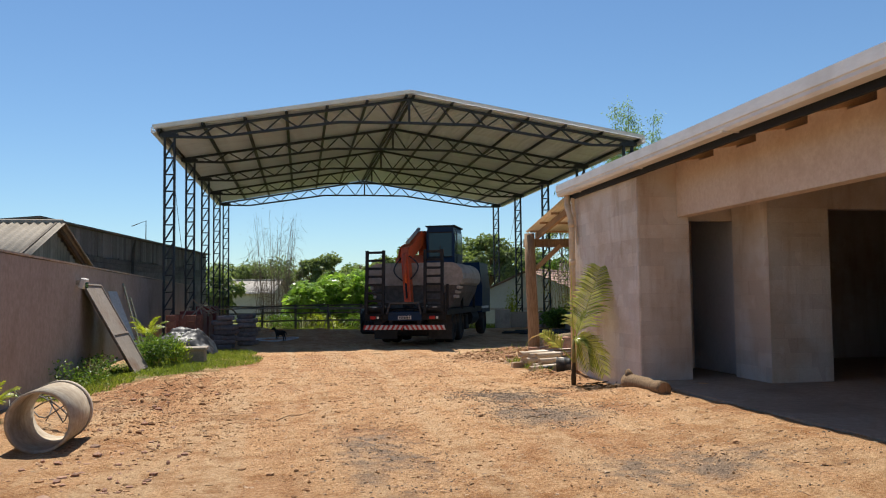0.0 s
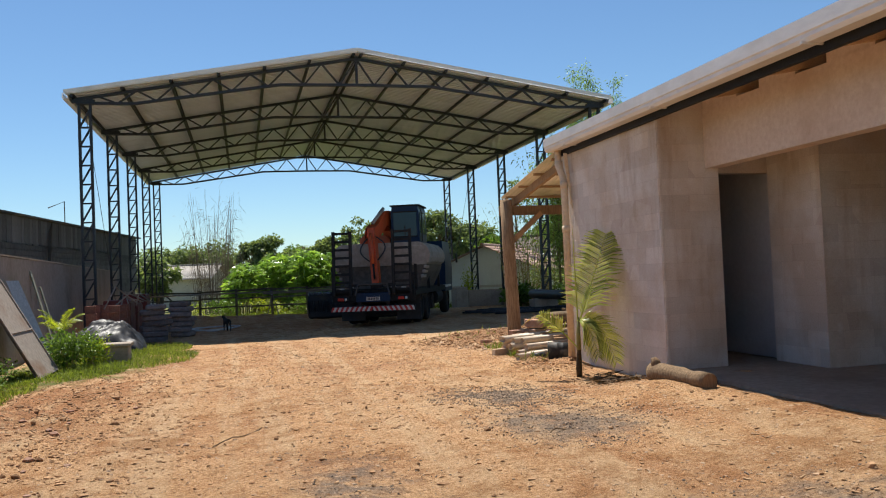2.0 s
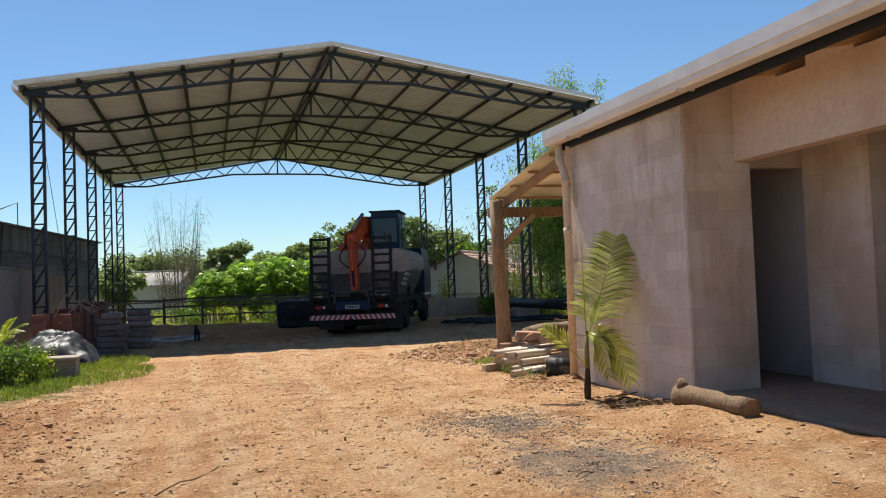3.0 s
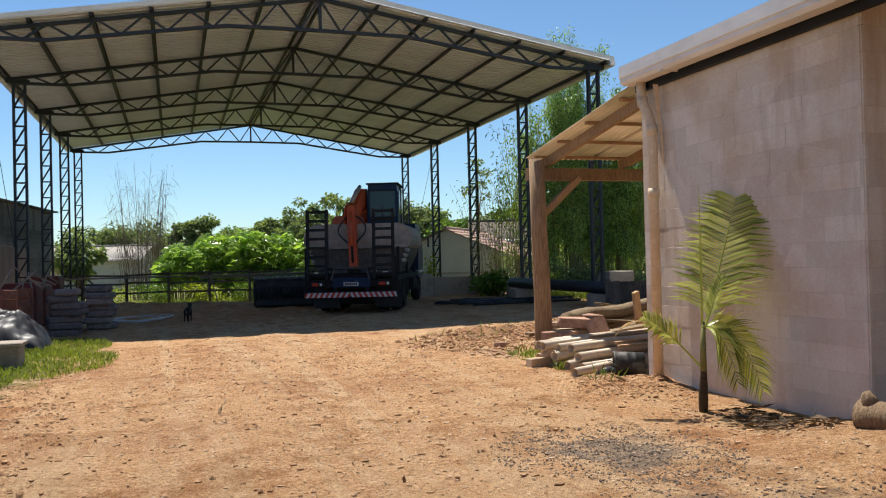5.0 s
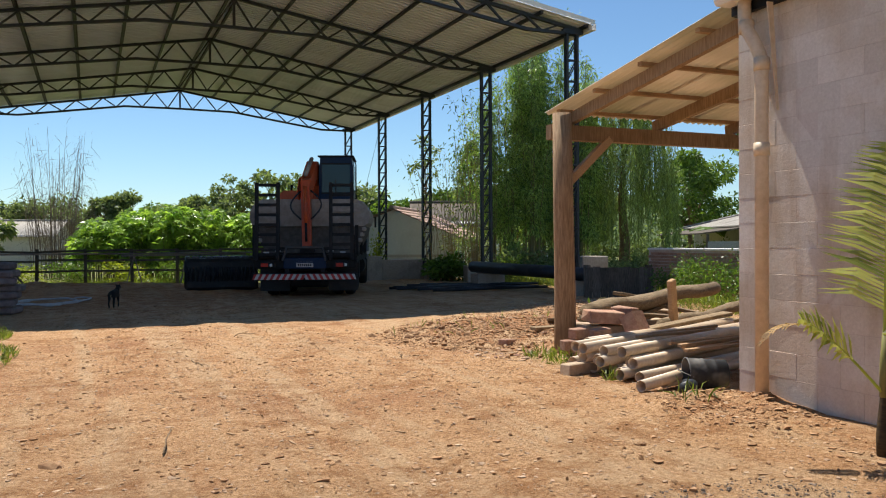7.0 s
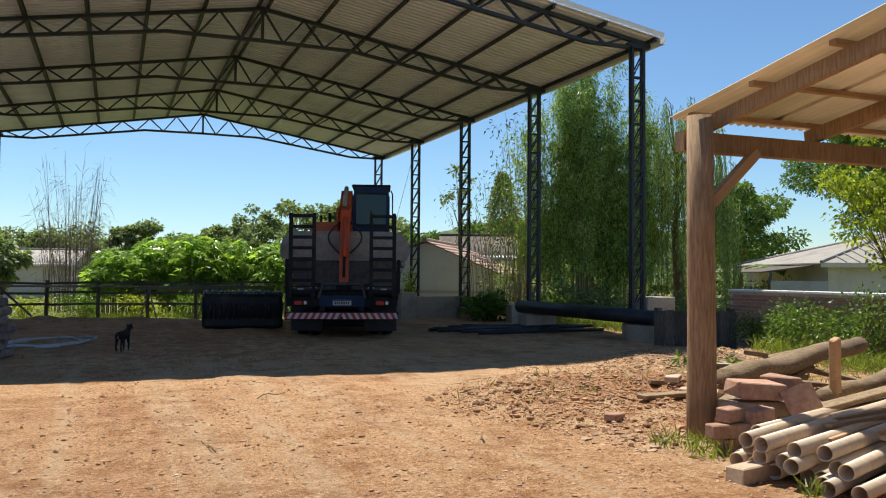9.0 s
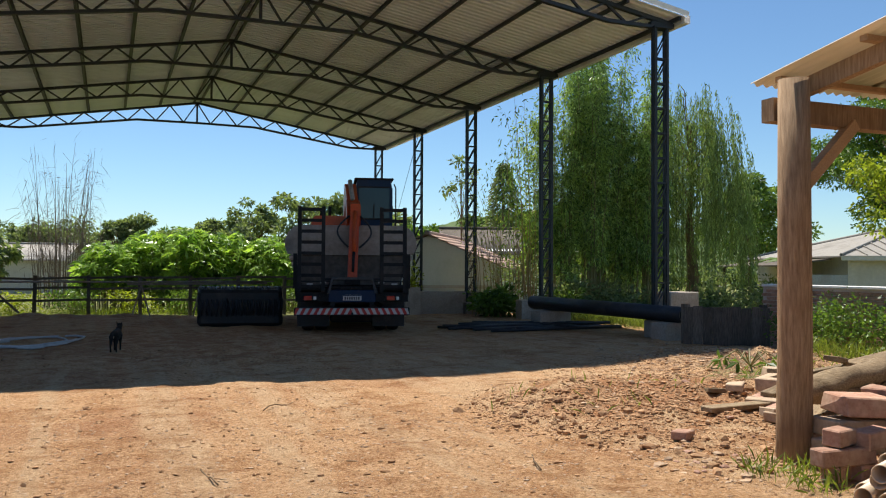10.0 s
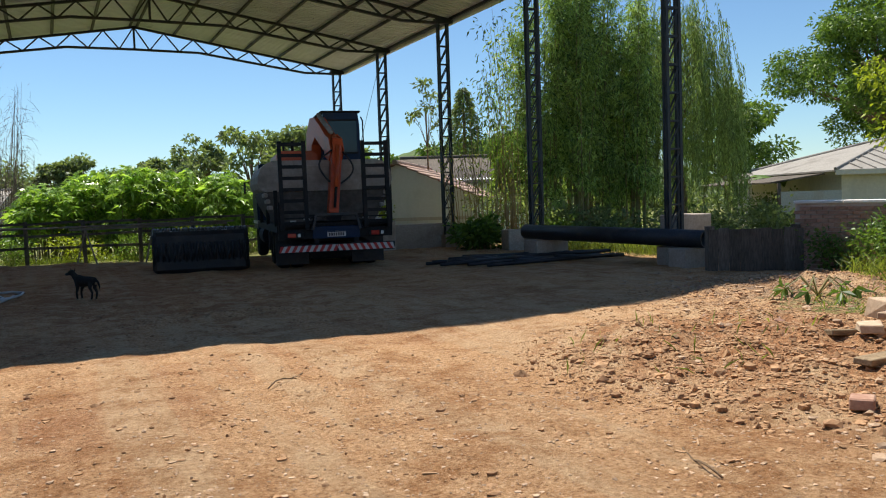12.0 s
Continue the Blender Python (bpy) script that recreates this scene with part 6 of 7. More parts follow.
    for k, (x, y, z, sc) in enumerate(((-3.3, 18.4, 0.55, 1.0), (-3.45, 8.75, 0.1, 0.8))):
        t = thing("palm_seedling", "small yellow-green palm by the wall", "palm", pose(x, y, ground_z(x, y)), "palm seedlings")
        part("stem", Shape().tube([(0, 0, -0.05), (0, 0, z + 0.06)], [0.05, 0.04], 8), BARK, t)
        for j in range(9):
            rib, lf = frond((0, 0, z), j * 40 + 10, (0.42 + 0.05 * (j % 3)) * sc, (0.45 + 0.12 * (j % 4)) * sc, 0.34 * sc, 0.20 * sc, 18, 0.2)
            fr = part("frond", lf, LEAF_LIME, t)
            part("rib", rib, LEAF_LIME, fr)
    grass_patch("grass", "bright sunlit grass along the wall", ((-1.6, 17.6, 0.95, 1.7), (-2.6, 15.6, 0.9, 1.3), (-1.7, 20.3, 0.8, 1.8), (-2.7, 18.6, 1.0, 1.5), (-3.2, 12.6, 0.6, 2.2)), 3200, GRASS, 20, 0.14)
    grass_patch("grass_tuft", "thin grass tufts round the lean-to post", ((4.75, 14.75, 0.28, 0.4, 170), (4.5, 13.3, 0.08, 0.08, 24), (9.4, 18.4, 1.3, 1.5, 420), (4.4, 12.0, 0.2, 0.15, 22), (5.3, 18.2, 1.4, 1.2, 60)), 100, GRASS, 21, 0.19)
    grass_patch("meadow_grass", "tall meadow grass beyond the yard", ((11.3, 18.6, 0.8, 2.6), (2.0, 43.6, 7.0, 0.9), (10.5, 38.5, 2.4, 2.0), (13.0, 29.0, 0.8, 3.0)), 2600, GRASS, 22, 0.42)
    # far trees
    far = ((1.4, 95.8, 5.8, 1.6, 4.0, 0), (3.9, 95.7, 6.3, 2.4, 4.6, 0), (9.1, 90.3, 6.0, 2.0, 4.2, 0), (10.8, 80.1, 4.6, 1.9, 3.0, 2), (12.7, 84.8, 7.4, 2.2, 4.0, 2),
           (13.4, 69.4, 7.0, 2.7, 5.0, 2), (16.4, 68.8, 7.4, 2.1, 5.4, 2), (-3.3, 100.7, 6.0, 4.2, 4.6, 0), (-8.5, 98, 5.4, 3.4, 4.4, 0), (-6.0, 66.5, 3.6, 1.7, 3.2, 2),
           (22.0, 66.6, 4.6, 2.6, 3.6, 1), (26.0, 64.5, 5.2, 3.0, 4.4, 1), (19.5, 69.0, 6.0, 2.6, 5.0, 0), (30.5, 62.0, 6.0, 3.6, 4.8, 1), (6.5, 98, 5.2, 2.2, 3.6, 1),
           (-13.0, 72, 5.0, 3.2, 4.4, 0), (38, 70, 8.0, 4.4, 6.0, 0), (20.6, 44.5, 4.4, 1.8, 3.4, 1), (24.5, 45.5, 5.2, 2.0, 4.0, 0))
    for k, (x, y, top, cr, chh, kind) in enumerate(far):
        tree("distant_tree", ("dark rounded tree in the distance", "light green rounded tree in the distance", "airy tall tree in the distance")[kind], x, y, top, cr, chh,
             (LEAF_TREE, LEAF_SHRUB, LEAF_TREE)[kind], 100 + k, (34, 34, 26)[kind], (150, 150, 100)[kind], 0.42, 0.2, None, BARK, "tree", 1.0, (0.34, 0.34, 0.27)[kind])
    # distant palm and pine
    zb = ground_z(6.7, 90.6)
    t = thing("distant_palm", "tall feather palm in the distance", "palm", pose(6.7, 90.6, zb))
    part("trunk", Shape().tube([(0, 0, 0), (0.1, 0, 5.6)], [0.2, 0.15], 8), BARK, t)
    for j in range(11):
        rib, lf = frond((0.1, 0, 5.5), j * 33, 1.5, 1.0, 1.9, 0.6, 16)
        part("frond", lf, LEAF_TREE, t)
    zb = ground_z(25.0, 60.1)
    t = thing("distant_pine", "dark pointed conifer in the distance", "tree", pose(25.0, 60.1, zb))
    r = rng(33)
    part("trunk", Shape().tube([(0, 0, 0), (0, 0, 9.4)], [0.2, 0.04], 7), BARK, t)
    lf = Shape()
    for k in range(46):
        z = 3.6 + 5.8 * k / 46
        w = 1.35 * (1 - (k / 46) ** 1.6) + 0.15
        m = 60
        th, q = r.uniform(0, 2 * math.pi, m), np.sqrt(r.uniform(0, 1, m)) * w
        P = np.stack([np.cos(th) * q, np.sin(th) * q, z - q * 0.25 + r.normal(size=m) * 0.05], 1)
        leaves(lf, P, np.stack([np.cos(th), np.sin(th), -0.3 + 0 * th], 1), 0.34, 0.12, r)
    part("crown", lf, LEAF_TREE, t)
    # wooded hill beyond
    def hill(u, w):
        x, y = 20 + 110 * u, 105 + 70 * w
        z = -1.5 + 13.0 * math.sin(math.pi * u) ** 1.2 * math.sin(math.pi * min(1, w * 0.9 + 0.05)) + 0.8 * noise.noise((x * 0.18, y * 0.18, 0)) + 0.5 * noise.noise((x * 0.6, y * 0.6, 2.0))
        return (x, y, z)
    solid("hill", Shape().sheet(120, 60, hill), HILL, "low wooded hill in the distance", "hill", "", "structure", True)
    # far woods along the horizon
    r = rng(34)
    lf = Shape()
    for k in range(150):
        a = r.uniform(-0.75, 1.3)
        D = r.uniform(120, 190)
        c = np.array([D * math.sin(a), 10 + D * math.cos(a), -0.8 + r.uniform(0.5, 3.6)])
        m = 170
        p = r.normal(size=(m, 3)) * np.array([2.6, 2.6, 1.2])
        leaves(lf, p + c, p, 1.0, 0.6, r)
    solid("far_woods", lf, LEAF_TREE, "belt of dark trees along the horizon", "woods", "", "stuff")
    tree("sapling", "thin sparse sapling behind the shed", 15.6, 45.3, 6.9, 0.9, 3.4, LEAF_TREE, 35, 10, 30, 0.24, 0.05)


build_plants()


# loose stones, clods and chips on the yard
def pebble_mesh(seed):
    r = rng(seed)
    bm = bmesh.new()
    bmesh.ops.create_icosphere(bm, subdivisions=1, radius=1.0)
    for v in bm.verts:
        v.co *= r.uniform(0.55, 1.3)
        v.co.z *= 0.8
    out = ([tuple(v.co) for v in bm.verts], [tuple(v.index for v in f.verts) for f in bm.faces])
    bm.free()
    return out


def scatter(name, label, category, mat, zones, seed, low, high, flat=1.0):
    """Many small lumps over zones (x, y, rx, ry, count)."""
    r = rng(seed)
    kinds = [pebble_mesh(seed + k) for k in range(5)]
    s = Shape()
    for x, y, rx, ry, n in zones:
        for k in range(n):
            a, q = r.uniform(0, 2 * math.pi), r.uniform(0, 1) ** 0.62
            px, py = x + rx * q * math.cos(a), y + ry * q * math.sin(a)
            if px > 5.0 and py < 12.35 or px < wall_x(py) + 0.05:
                continue
            sz = low + (high - low) * r.uniform(0, 1) ** 3.2
            c, sn = math.cos(r.uniform(0, 6.28)), math.sin(r.uniform(0, 6.28))
            v, f = kinds[k % 5]
            e, tall = r.uniform(0.55, 1.45), flat * r.uniform(0.5, 1.3)
            base = ground_z(px, py) + sz * 0.18 * flat
            n0 = len(s.v)
            s.v.extend((px + sz * (vx * c - vy * sn) * e, py + sz * (vx * sn + vy * c), base + sz * vz * tall) for vx, vy, vz in v)
            s.f.extend((i + n0, j + n0, l + n0) for i, j, l in f)
    return solid(name, s, mat, label, category, "", "stuff")


scatter("gravel", "loose dark gravel lying in patches on the earth", "gravel", GRAVEL, ((3.1, 9.6, 0.85, 0.95, 5500), (3.1, 7.8, 0.9, 1.3, 3200), (1.0, 5.6, 0.7, 2.4, 1300), (3.6, 4.4, 1.5, 1.1, 1500), (9.5, 20.8, 2.6, 1.9, 900), (-2.3, 9.8, 0.8, 1.8, 900)), 1, 0.003, 0.0115)
scatter("pebbles", "small pale stones and chips on the bare earth", "stones", STONE, ((1.5, 9.5, 4.4, 11.0, 17000), (1.6, 14.5, 3.0, 4.5, 5000), (5.8, 17.6, 2.4, 2.8, 3600), (2.5, 17.5, 4.6, 4.0, 2200), (9.6, 20.6, 2.4, 2.0, 1800), (4.0, 7.5, 1.0, 3.6, 1800), (4, 27, 6, 5, 900)), 2, 0.0028, 0.017, 0.6)
scatter("earth_clods", "crumbled red earth clods along the edges of the drive", "earth", CLOD, ((6.4, 17.3, 1.9, 1.8, 6000), (9.4, 20.4, 2.2, 1.4, 3500), (5.9, 17.4, 2.1, 2.7, 7500), (4.9, 17.4, 1.0, 1.7, 2600), (-1.7, 11.5, 1.1, 3.8, 3000), (1.5, 11.0, 4.2, 10.0, 9000), (2.4, 23.4, 1.3, 0.45, 1100), (1.4, 22.0, 3.5, 0.5, 700), (-1.2, 8.2, 1.3, 2.4, 1500), (4.6, 11.8, 0.6, 0.8, 1400), (2.0, 26.5, 5.0, 3.5, 2200), (8.8, 20.0, 2.8, 2.2, 3600), (4.6, 10.0, 0.5, 0.9, 500)), 3, 0.004, 0.026, 0.75)
scatter("rubble", "broken tan rubble and earth lumps heaped beside the drive", "rubble", CLOD, ((5.6, 17.2, 1.7, 1.9, 420), (1.6, 11.0, 3.8, 9.0, 60), (-1.6, 9.6, 1.0, 2.6, 90), (7.6, 17.3, 1.2, 1.2, 220), (9.8, 20.8, 2.2, 1.7, 260), (4.6, 15.6, 0.6, 0.9, 110), (4.6, 17.6, 0.9, 1.2, 260)), 4, 0.012, 0.048, 1.1)
scatter("stone_chips", "pale broken stone and mortar chips in the rubble", "rubble", STONE, ((6.6, 17.2, 1.9, 2.1, 100), (1.8, 11.5, 3.4, 9.0, 25), (9.6, 20.6, 2.6, 1.6, 260), (10.0, 22.5, 2.0, 1.5, 160), (4.6, 15.4, 0.6, 0.8, 60)), 15, 0.012, 0.045, 0.8)
scatter("brick_bits", "broken red brick bits in the rubble", "rubble", BRICK, ((6.2, 17.6, 1.8, 2.1, 90), (9.6, 20.6, 2.0, 1.5, 60), (4.5, 15.4, 0.5, 0.6, 20), (-1.5, 5.6, 0.9, 1.3, 90), (-1.6, 9.5, 0.8, 2.6, 40)), 14, 0.012, 0.05, 0.8)


def build_chips():
    r = rng(50)
    s = Shape()
    for k in range(260):
        x, y = (r.uniform(3.4, 4.98), r.uniform(4.4, 8.8)) if k < 80 else ((r.uniform(-1.5, 4.5), r.uniform(3, 19)) if k < 170 else (r.uniform(4, 8.5), r.uniform(15.5, 19.5)))
        if x > 4.98 and y < 9.3:
            continue
        a = r.uniform(0, 180)
        s.block(r.uniform(0.02, 0.09), r.uniform(0.008, 0.02), 0.006, 0.001, pose(x, y, ground_z(x, y) + 0.004, r.uniform(-6, 6), r.uniform(-6, 6), a))
    solid("wood_chips", s, WOOD_RAW, "splinters and chips of pale wood on the earth", "wood chips", "", "stuff")
    for k, (x, y, ln, a) in enumerate(((0.2, 8.4, 0.9, 60), (0.6, 12.6, 0.7, 80), (2.9, 7.2, 0.35, 30), (3.4, 15.8, 0.5, 70), (1.2, 16.2, 0.45, 100), (2.2, 19.0, 0.6, 50), (4.6, 10.2, 0.5, 70))):
        h = radians(a)
        pts = [(x + math.cos(h) * ln * (u - 0.5) + 0.015 * math.sin(u * 5 + k), y + math.sin(h) * ln * (u - 0.5), ground_z(x + math.cos(h) * ln * (u - 0.5), y + math.sin(h) * ln * (u - 0.5)) + 0.015 + 0.02 * math.sin(u * 6)) for u in [i / 6 for i in range(7)]]
        solid("twig", Shape().tube(pts, 0.006, 5), BARK, "dry twig lying on the bare earth", "twig", "twigs on the yard", "", True)


build_chips()


def build_litter():
    """Dry palm litter at the wall foot, planks on the yard wall, a pulled-up plant on the rubble."""
    r = rng(51)
    s = Shape()
    n = 260
    a, q = r.uniform(0, 2 * math.pi, n), np.sqrt(r.uniform(0, 1, n))
    px, py = 4.62 + 0.26 * q * np.cos(a), 9.75 + 0.55 * q * np.sin(a)
    pz = np.array([ground_z(u, v) for u, v in zip(px, py)]) + r.uniform(0.004, 0.05, n)
    leaves(s, np.stack([px, py, pz], 1), r.normal(size=(n, 3)) * np.array([1, 1, 0.12]), 0.14, 0.022, r, 0.05)
    # Leaflets get a darker copy of the dry tone to stand for shade.
    solid("palm_litter", s, leaf_material("shade_dark_leaflets", (0.05, 0.032, 0.02), (0.15, 0.10, 0.06), 0.8, 0.1), "dry brown palm leaflets littering the wall foot, shade painted into their colour", "leaf litter", "", "stuff")
    for y, ln, w in ((19.6, 1.95, 0.13), (20.2, 1.6, 0.1)):
        x = wall_x(y) + 0.5
        m = pose(x, y, ground_z(x, y)) @ Matrix.Rotation(-0.26, 4, "Y") @ pose(0, 0, ln / 2, 0, 0, 0)
        solid("leaning_plank", Shape().block(0.03, w, ln, 0.004, m), LICHEN_BOARD, "grey plank leaning on the yard wall", "plank", "planks on the wall")
    x, y = 9.1, 19.9
    t = thing("uprooted_plant", "limp green plant lying on the rubble edge", "plant", pose(x, y, ground_z(x, y)))
    st, lf = Shape(), Shape()
    for k in range(7):
        h = k * 0.9
        e = Vector((math.cos(h) * 0.42, math.sin(h) * 0.42, 0.1))
        st.tube([(0, 0, 0.02), (e.x * 0.5, e.y * 0.5, 0.24), tuple(e)], [0.012, 0.01, 0.006], 5)
        c = np.repeat(np.array([[e.x, e.y, e.z]]), 7, 0)
        leaves(lf, c, r.normal(size=(7, 3)) * 0.5 + np.array([e.x, e.y, -0.5]), 0.2, 0.06, r, 0.2)
    part("stem_mass", st, CANE, t)
    part("foliage", lf, LEAF_SHRUB, t)


build_litter()


# flatbed truck that carries an orange excavator; its own space: x right, y forward, rear bumper at y = 0
def wheel_shape():
    s = Shape()
    prof = [(0.30, -0.13), (0.42, -0.14), (0.48, -0.11), (0.50, -0.06), (0.50, 0.06), (0.48, 0.11), (0.42, 0.14), (0.30, 0.13)]
    n = 28
    v = [(x, r * math.cos(2 * math.pi * k / n), r * math.sin(2 * math.pi * k / n)) for r, x in prof for k in range(n)]
    f = [(i * n + k, i * n + (k + 1) % n, (i + 1) % len(prof) * n + (k + 1) % n, (i + 1) % len(prof) * n + k) for i in range(len(prof)) for k in range(n)]
    return s.add(v, f)


def build_truck():
    tk = thing("flatbed_truck", "dusty dark flatbed truck with raised loading ramps carrying an excavator", "truck")
    # chassis and deck
    ch = Shape()
    for x in (-0.42, 0.42):
        ch.box(x - 0.05, 0.1, 0.62, x + 0.05, 8.6, 0.86)
    for y in (0.3, 1.4, 2.8, 4.2, 5.6, 7.0):
        ch.box(-0.42, y, 0.66, 0.42, y + 0.1, 0.8)
    part("chassis", ch, TRUCK_STEEL, tk)
    dk = part("deck", Shape().box(-1.16, 0.3, 0.88, 1.16, 6.5, 0.978), TRUCK_STEEL, tk)
    for k in range(10):
        part("deck_board", Shape().box(-1.16 + 0.232 * k, 0.25, 0.98, -0.94 + 0.232 * k, 6.5, 1.04), TRUCK_STEEL, dk)
    for x in (-1.22, 1.162):
        part("side_rail", Shape().box(x, 0.2, 0.86, x + 0.058, 6.5, 1.02), TRUCK_STEEL, dk)
    rear = Shape()
    rear.box(-1.2, 0.12, 0.72, 1.2, 0.2, 0.92)
    for k in range(3):
        for x in (-1.1, 0.45):
            rear.box(x, 0.1, 0.97 + 0.085 * k, x + 0.66, 0.16, 1.0 + 0.085 * k)
    for x in (-1.2, 1.14):
        rear.box(x, 0.08, 0.9, x + 0.06, 0.18, 1.5)
    rear.bar((-0.42, 0.1, 1.2), (-0.55, 0.02, 0.9), 0.05, 0.05).bar((0.42, 0.1, 1.2), (0.55, 0.02, 0.9), 0.05, 0.05)
    rear.bar((-0.6, 0.1, 1.2), (0.6, 0.1, 1.2), 0.06, 0.05)
    part("tail_frame", rear, TRUCK_STEEL, tk)
    part("tail_panel", Shape().block(1.0, 0.03, 0.26, 0.01, pose(0, 0.11, 0.84)), CAB_BLUE, tk, "dark blue panel behind the plate")
    part("hitch_frame", Shape().bar((-0.42, 0.06, 1.24), (-0.5, 0.03, 0.9), 0.045, 0.05).bar((0.42, 0.06, 1.24), (0.5, 0.03, 0.9), 0.045, 0.05).bar((-0.44, 0.06, 1.22), (0.44, 0.06, 1.22), 0.045, 0.05), surface("worn_dark_steel", (0.04, 0.04, 0.042), (0.085, 0.083, 0.082), 0.6, 0.2, 14, 2.0, (0.1, 0.06, 0.035), None, 0.1, 0.0), tk, "worn dark trapezoid frame")
    for sg in (-1, 1):
        for k in range(2):
            part("side_reflector", Shape().block(0.13, 0.02, 0.03, 0.004, pose(sg * (0.62 + 0.28 * k), 0.075, 1.13 - 0.03 * k)), WHITE_PAINT, tk, "dull white reflector strip")
    bp = part("bumper", Shape().block(2.45, 0.08, 0.17, 0.012, pose(0, 0.04, 0.52)), TRUCK_STEEL, tk)
    for x in (-0.8, 0.8):
        part("bumper_bracket", Shape().bar((x, 0.08, 0.5), (x * 0.6, 0.5, 0.72), 0.07, 0.07), TRUCK_STEEL, tk)
    # slanted red and white bands, mirrored about the middle
    n = 17
    for k in range(2 * n):
        x0 = -1.215 + 2.43 * k / (2 * n)
        w = 2.43 / (2 * n)
        sl = 0.07 if x0 < -0.001 else -0.07
        xa, xb = x0, x0 + w
        lo, hi = [max(-1.22, min(1.22, q - sl / 2)) for q in (xa, xb)], [max(-1.22, min(1.22, q + sl / 2)) for q in (xa, xb)]
        s = Shape().add([(lo[0], -0.003, 0.455), (lo[1], -0.003, 0.455), (hi[1], -0.003, 0.585), (hi[0], -0.003, 0.585),
                         (lo[0], 0.002, 0.455), (lo[1], 0.002, 0.455), (hi[1], 0.002, 0.585), (hi[0], 0.002, 0.585)],
                        [(0, 1, 2, 3), (7, 6, 5, 4), (0, 4, 5, 1), (1, 5, 6, 2), (2, 6, 7, 3), (3, 7, 4, 0)])
        part("band", s, WHITE_PAINT if k % 2 else RED_PAINT, bp)
    for sg in (-1, 1):
        lamp = part("tail_light", Shape().block(0.34, 0.06, 0.13, 0.01, pose(sg * 0.86, 0.09, 0.80)), TRUCK_STEEL, tk)
        part("red_lens", Shape().block(0.17, 0.02, 0.09, 0.006, pose(sg * 0.88 - 0.06, 0.055, 0.80)), RED_LENS, lamp)
        part("white_lens", Shape().block(0.06, 0.02, 0.07, 0.006, pose(sg * 0.88 + 0.09, 0.055, 0.80)), CLEAR_LENS, lamp)
    pl = part("number_plate", Shape().block(0.40, 0.012, 0.13, 0.004, pose(0, 0.1, 0.81)), WHITE_PAINT, tk)
    part("plate_strip", Shape().box(-0.195, 0.09, 0.845, 0.195, 0.095, 0.87), CAB_BLUE, pl)
    for k in range(7):
        part("plate_bar", Shape().box(-0.165 + 0.048 * k, 0.089, 0.765, -0.132 + 0.048 * k, 0.094, 0.83), DARK_BAR, pl)
    # raised loading ramps
    for sg in (-1, 1):
        rp = part("loading_ramp", Shape().bar((sg * 0.87 - 0.25, 0.02, 0.92), (sg * 0.87 - 0.25, 0.14, 2.75), 0.08, 0.09)
                  .bar((sg * 0.87 + 0.25, 0.02, 0.92), (sg * 0.87 + 0.25, 0.14, 2.75), 0.08, 0.09), TRUCK_STEEL, tk)
        for k in range(8):
            z = 1.05 + 0.235 * k
            part("rung", Shape().box(sg * 0.87 - 0.21, 0.06 + 0.012 * k, z - 0.035, sg * 0.87 + 0.21, 0.12 + 0.012 * k, z + 0.035), TRUCK_STEEL, rp)
    # grey tapering load body with layered sides
    half = [(1.36, 1.74), (1.46, 1.82), (1.5, 1.95), (1.49, 2.1), (1.42, 2.26), (1.3, 2.37), (1.16, 2.42)]
    prof = half + [(-x, z) for x, z in reversed(half)]
    body = part("load_body", Shape().prism(prof, 1.3, 4.6), GREY_BODY, tk, "dusty grey steel body with tapering sides")
    low = [(-1.10, 1.06), (1.10, 1.06), (1.22, 1.3), (1.34, 1.52), (1.4, 1.735), (-1.4, 1.735), (-1.34, 1.52), (-1.22, 1.3)]
    # Lower half in a darker brown than the body above.
    part("load_belly", Shape().prism(low, 1.36, 4.5), surface("dark_brown_steel", (0.075, 0.06, 0.05), (0.15, 0.125, 0.105), 0.8, 0, 9, 1.4, (0.05, 0.04, 0.035), None, 0.1, 0.1), tk, "dark brown lower half of the grey body")
    for z in (1.9, 2.1, 2.3):
        part("seam_strip", Shape().box(-1.27, 1.28, z - 0.01, 1.27, 1.302, z + 0.01), GREY_BODY, body)
    for k in range(5):
        w = 1.30 - 0.05 * k
        part("side_layer", Shape().block(0.1, 0.5, 0.1, 0.02, pose(1.45 - 0.05 * k, 1.55, 1.95 - 0.14 * k)), GREY_BODY, body)
        part("side_layer", Shape().block(0.1, 0.5, 0.1, 0.02, pose(-1.45 + 0.05 * k, 1.55, 1.95 - 0.14 * k)), GREY_BODY, body)
    for sg in (-1, 1):
        for y in (0.3, 2.6, 4.8):
            part("stake", Shape().box(sg * 1.22 - 0.04, y, 1.0, sg * 1.22 + 0.04, y + 0.06, 1.75), TRUCK_STEEL, tk)
    # excavator: cab, hood, boom, arm
    cab = part("excavator_cab", Shape().prism([(0.12, 2.3), (1.02, 2.3), (1.02, 3.3), (0.98, 3.6), (0.16, 3.6), (0.12, 3.3)], 2.5, 3.9), CAB_BLUE, tk, "dark blue excavator cab with tinted glass")
    part("rear_window", Shape().box(0.2, 2.485, 2.65, 0.94, 2.497, 3.42), GLASS, cab)
    part("side_window", Shape().box(0.108, 2.65, 2.75, 0.117, 3.7, 3.42), GLASS, cab)
    part("side_window", Shape().box(1.023, 2.65, 2.75, 1.032, 3.7, 3.42), GLASS, cab)
    part("cab_roof", Shape().block(0.96, 1.46, 0.05, 0.02, pose(0.57, 3.2, 3.62)), TRUCK_STEEL, cab)
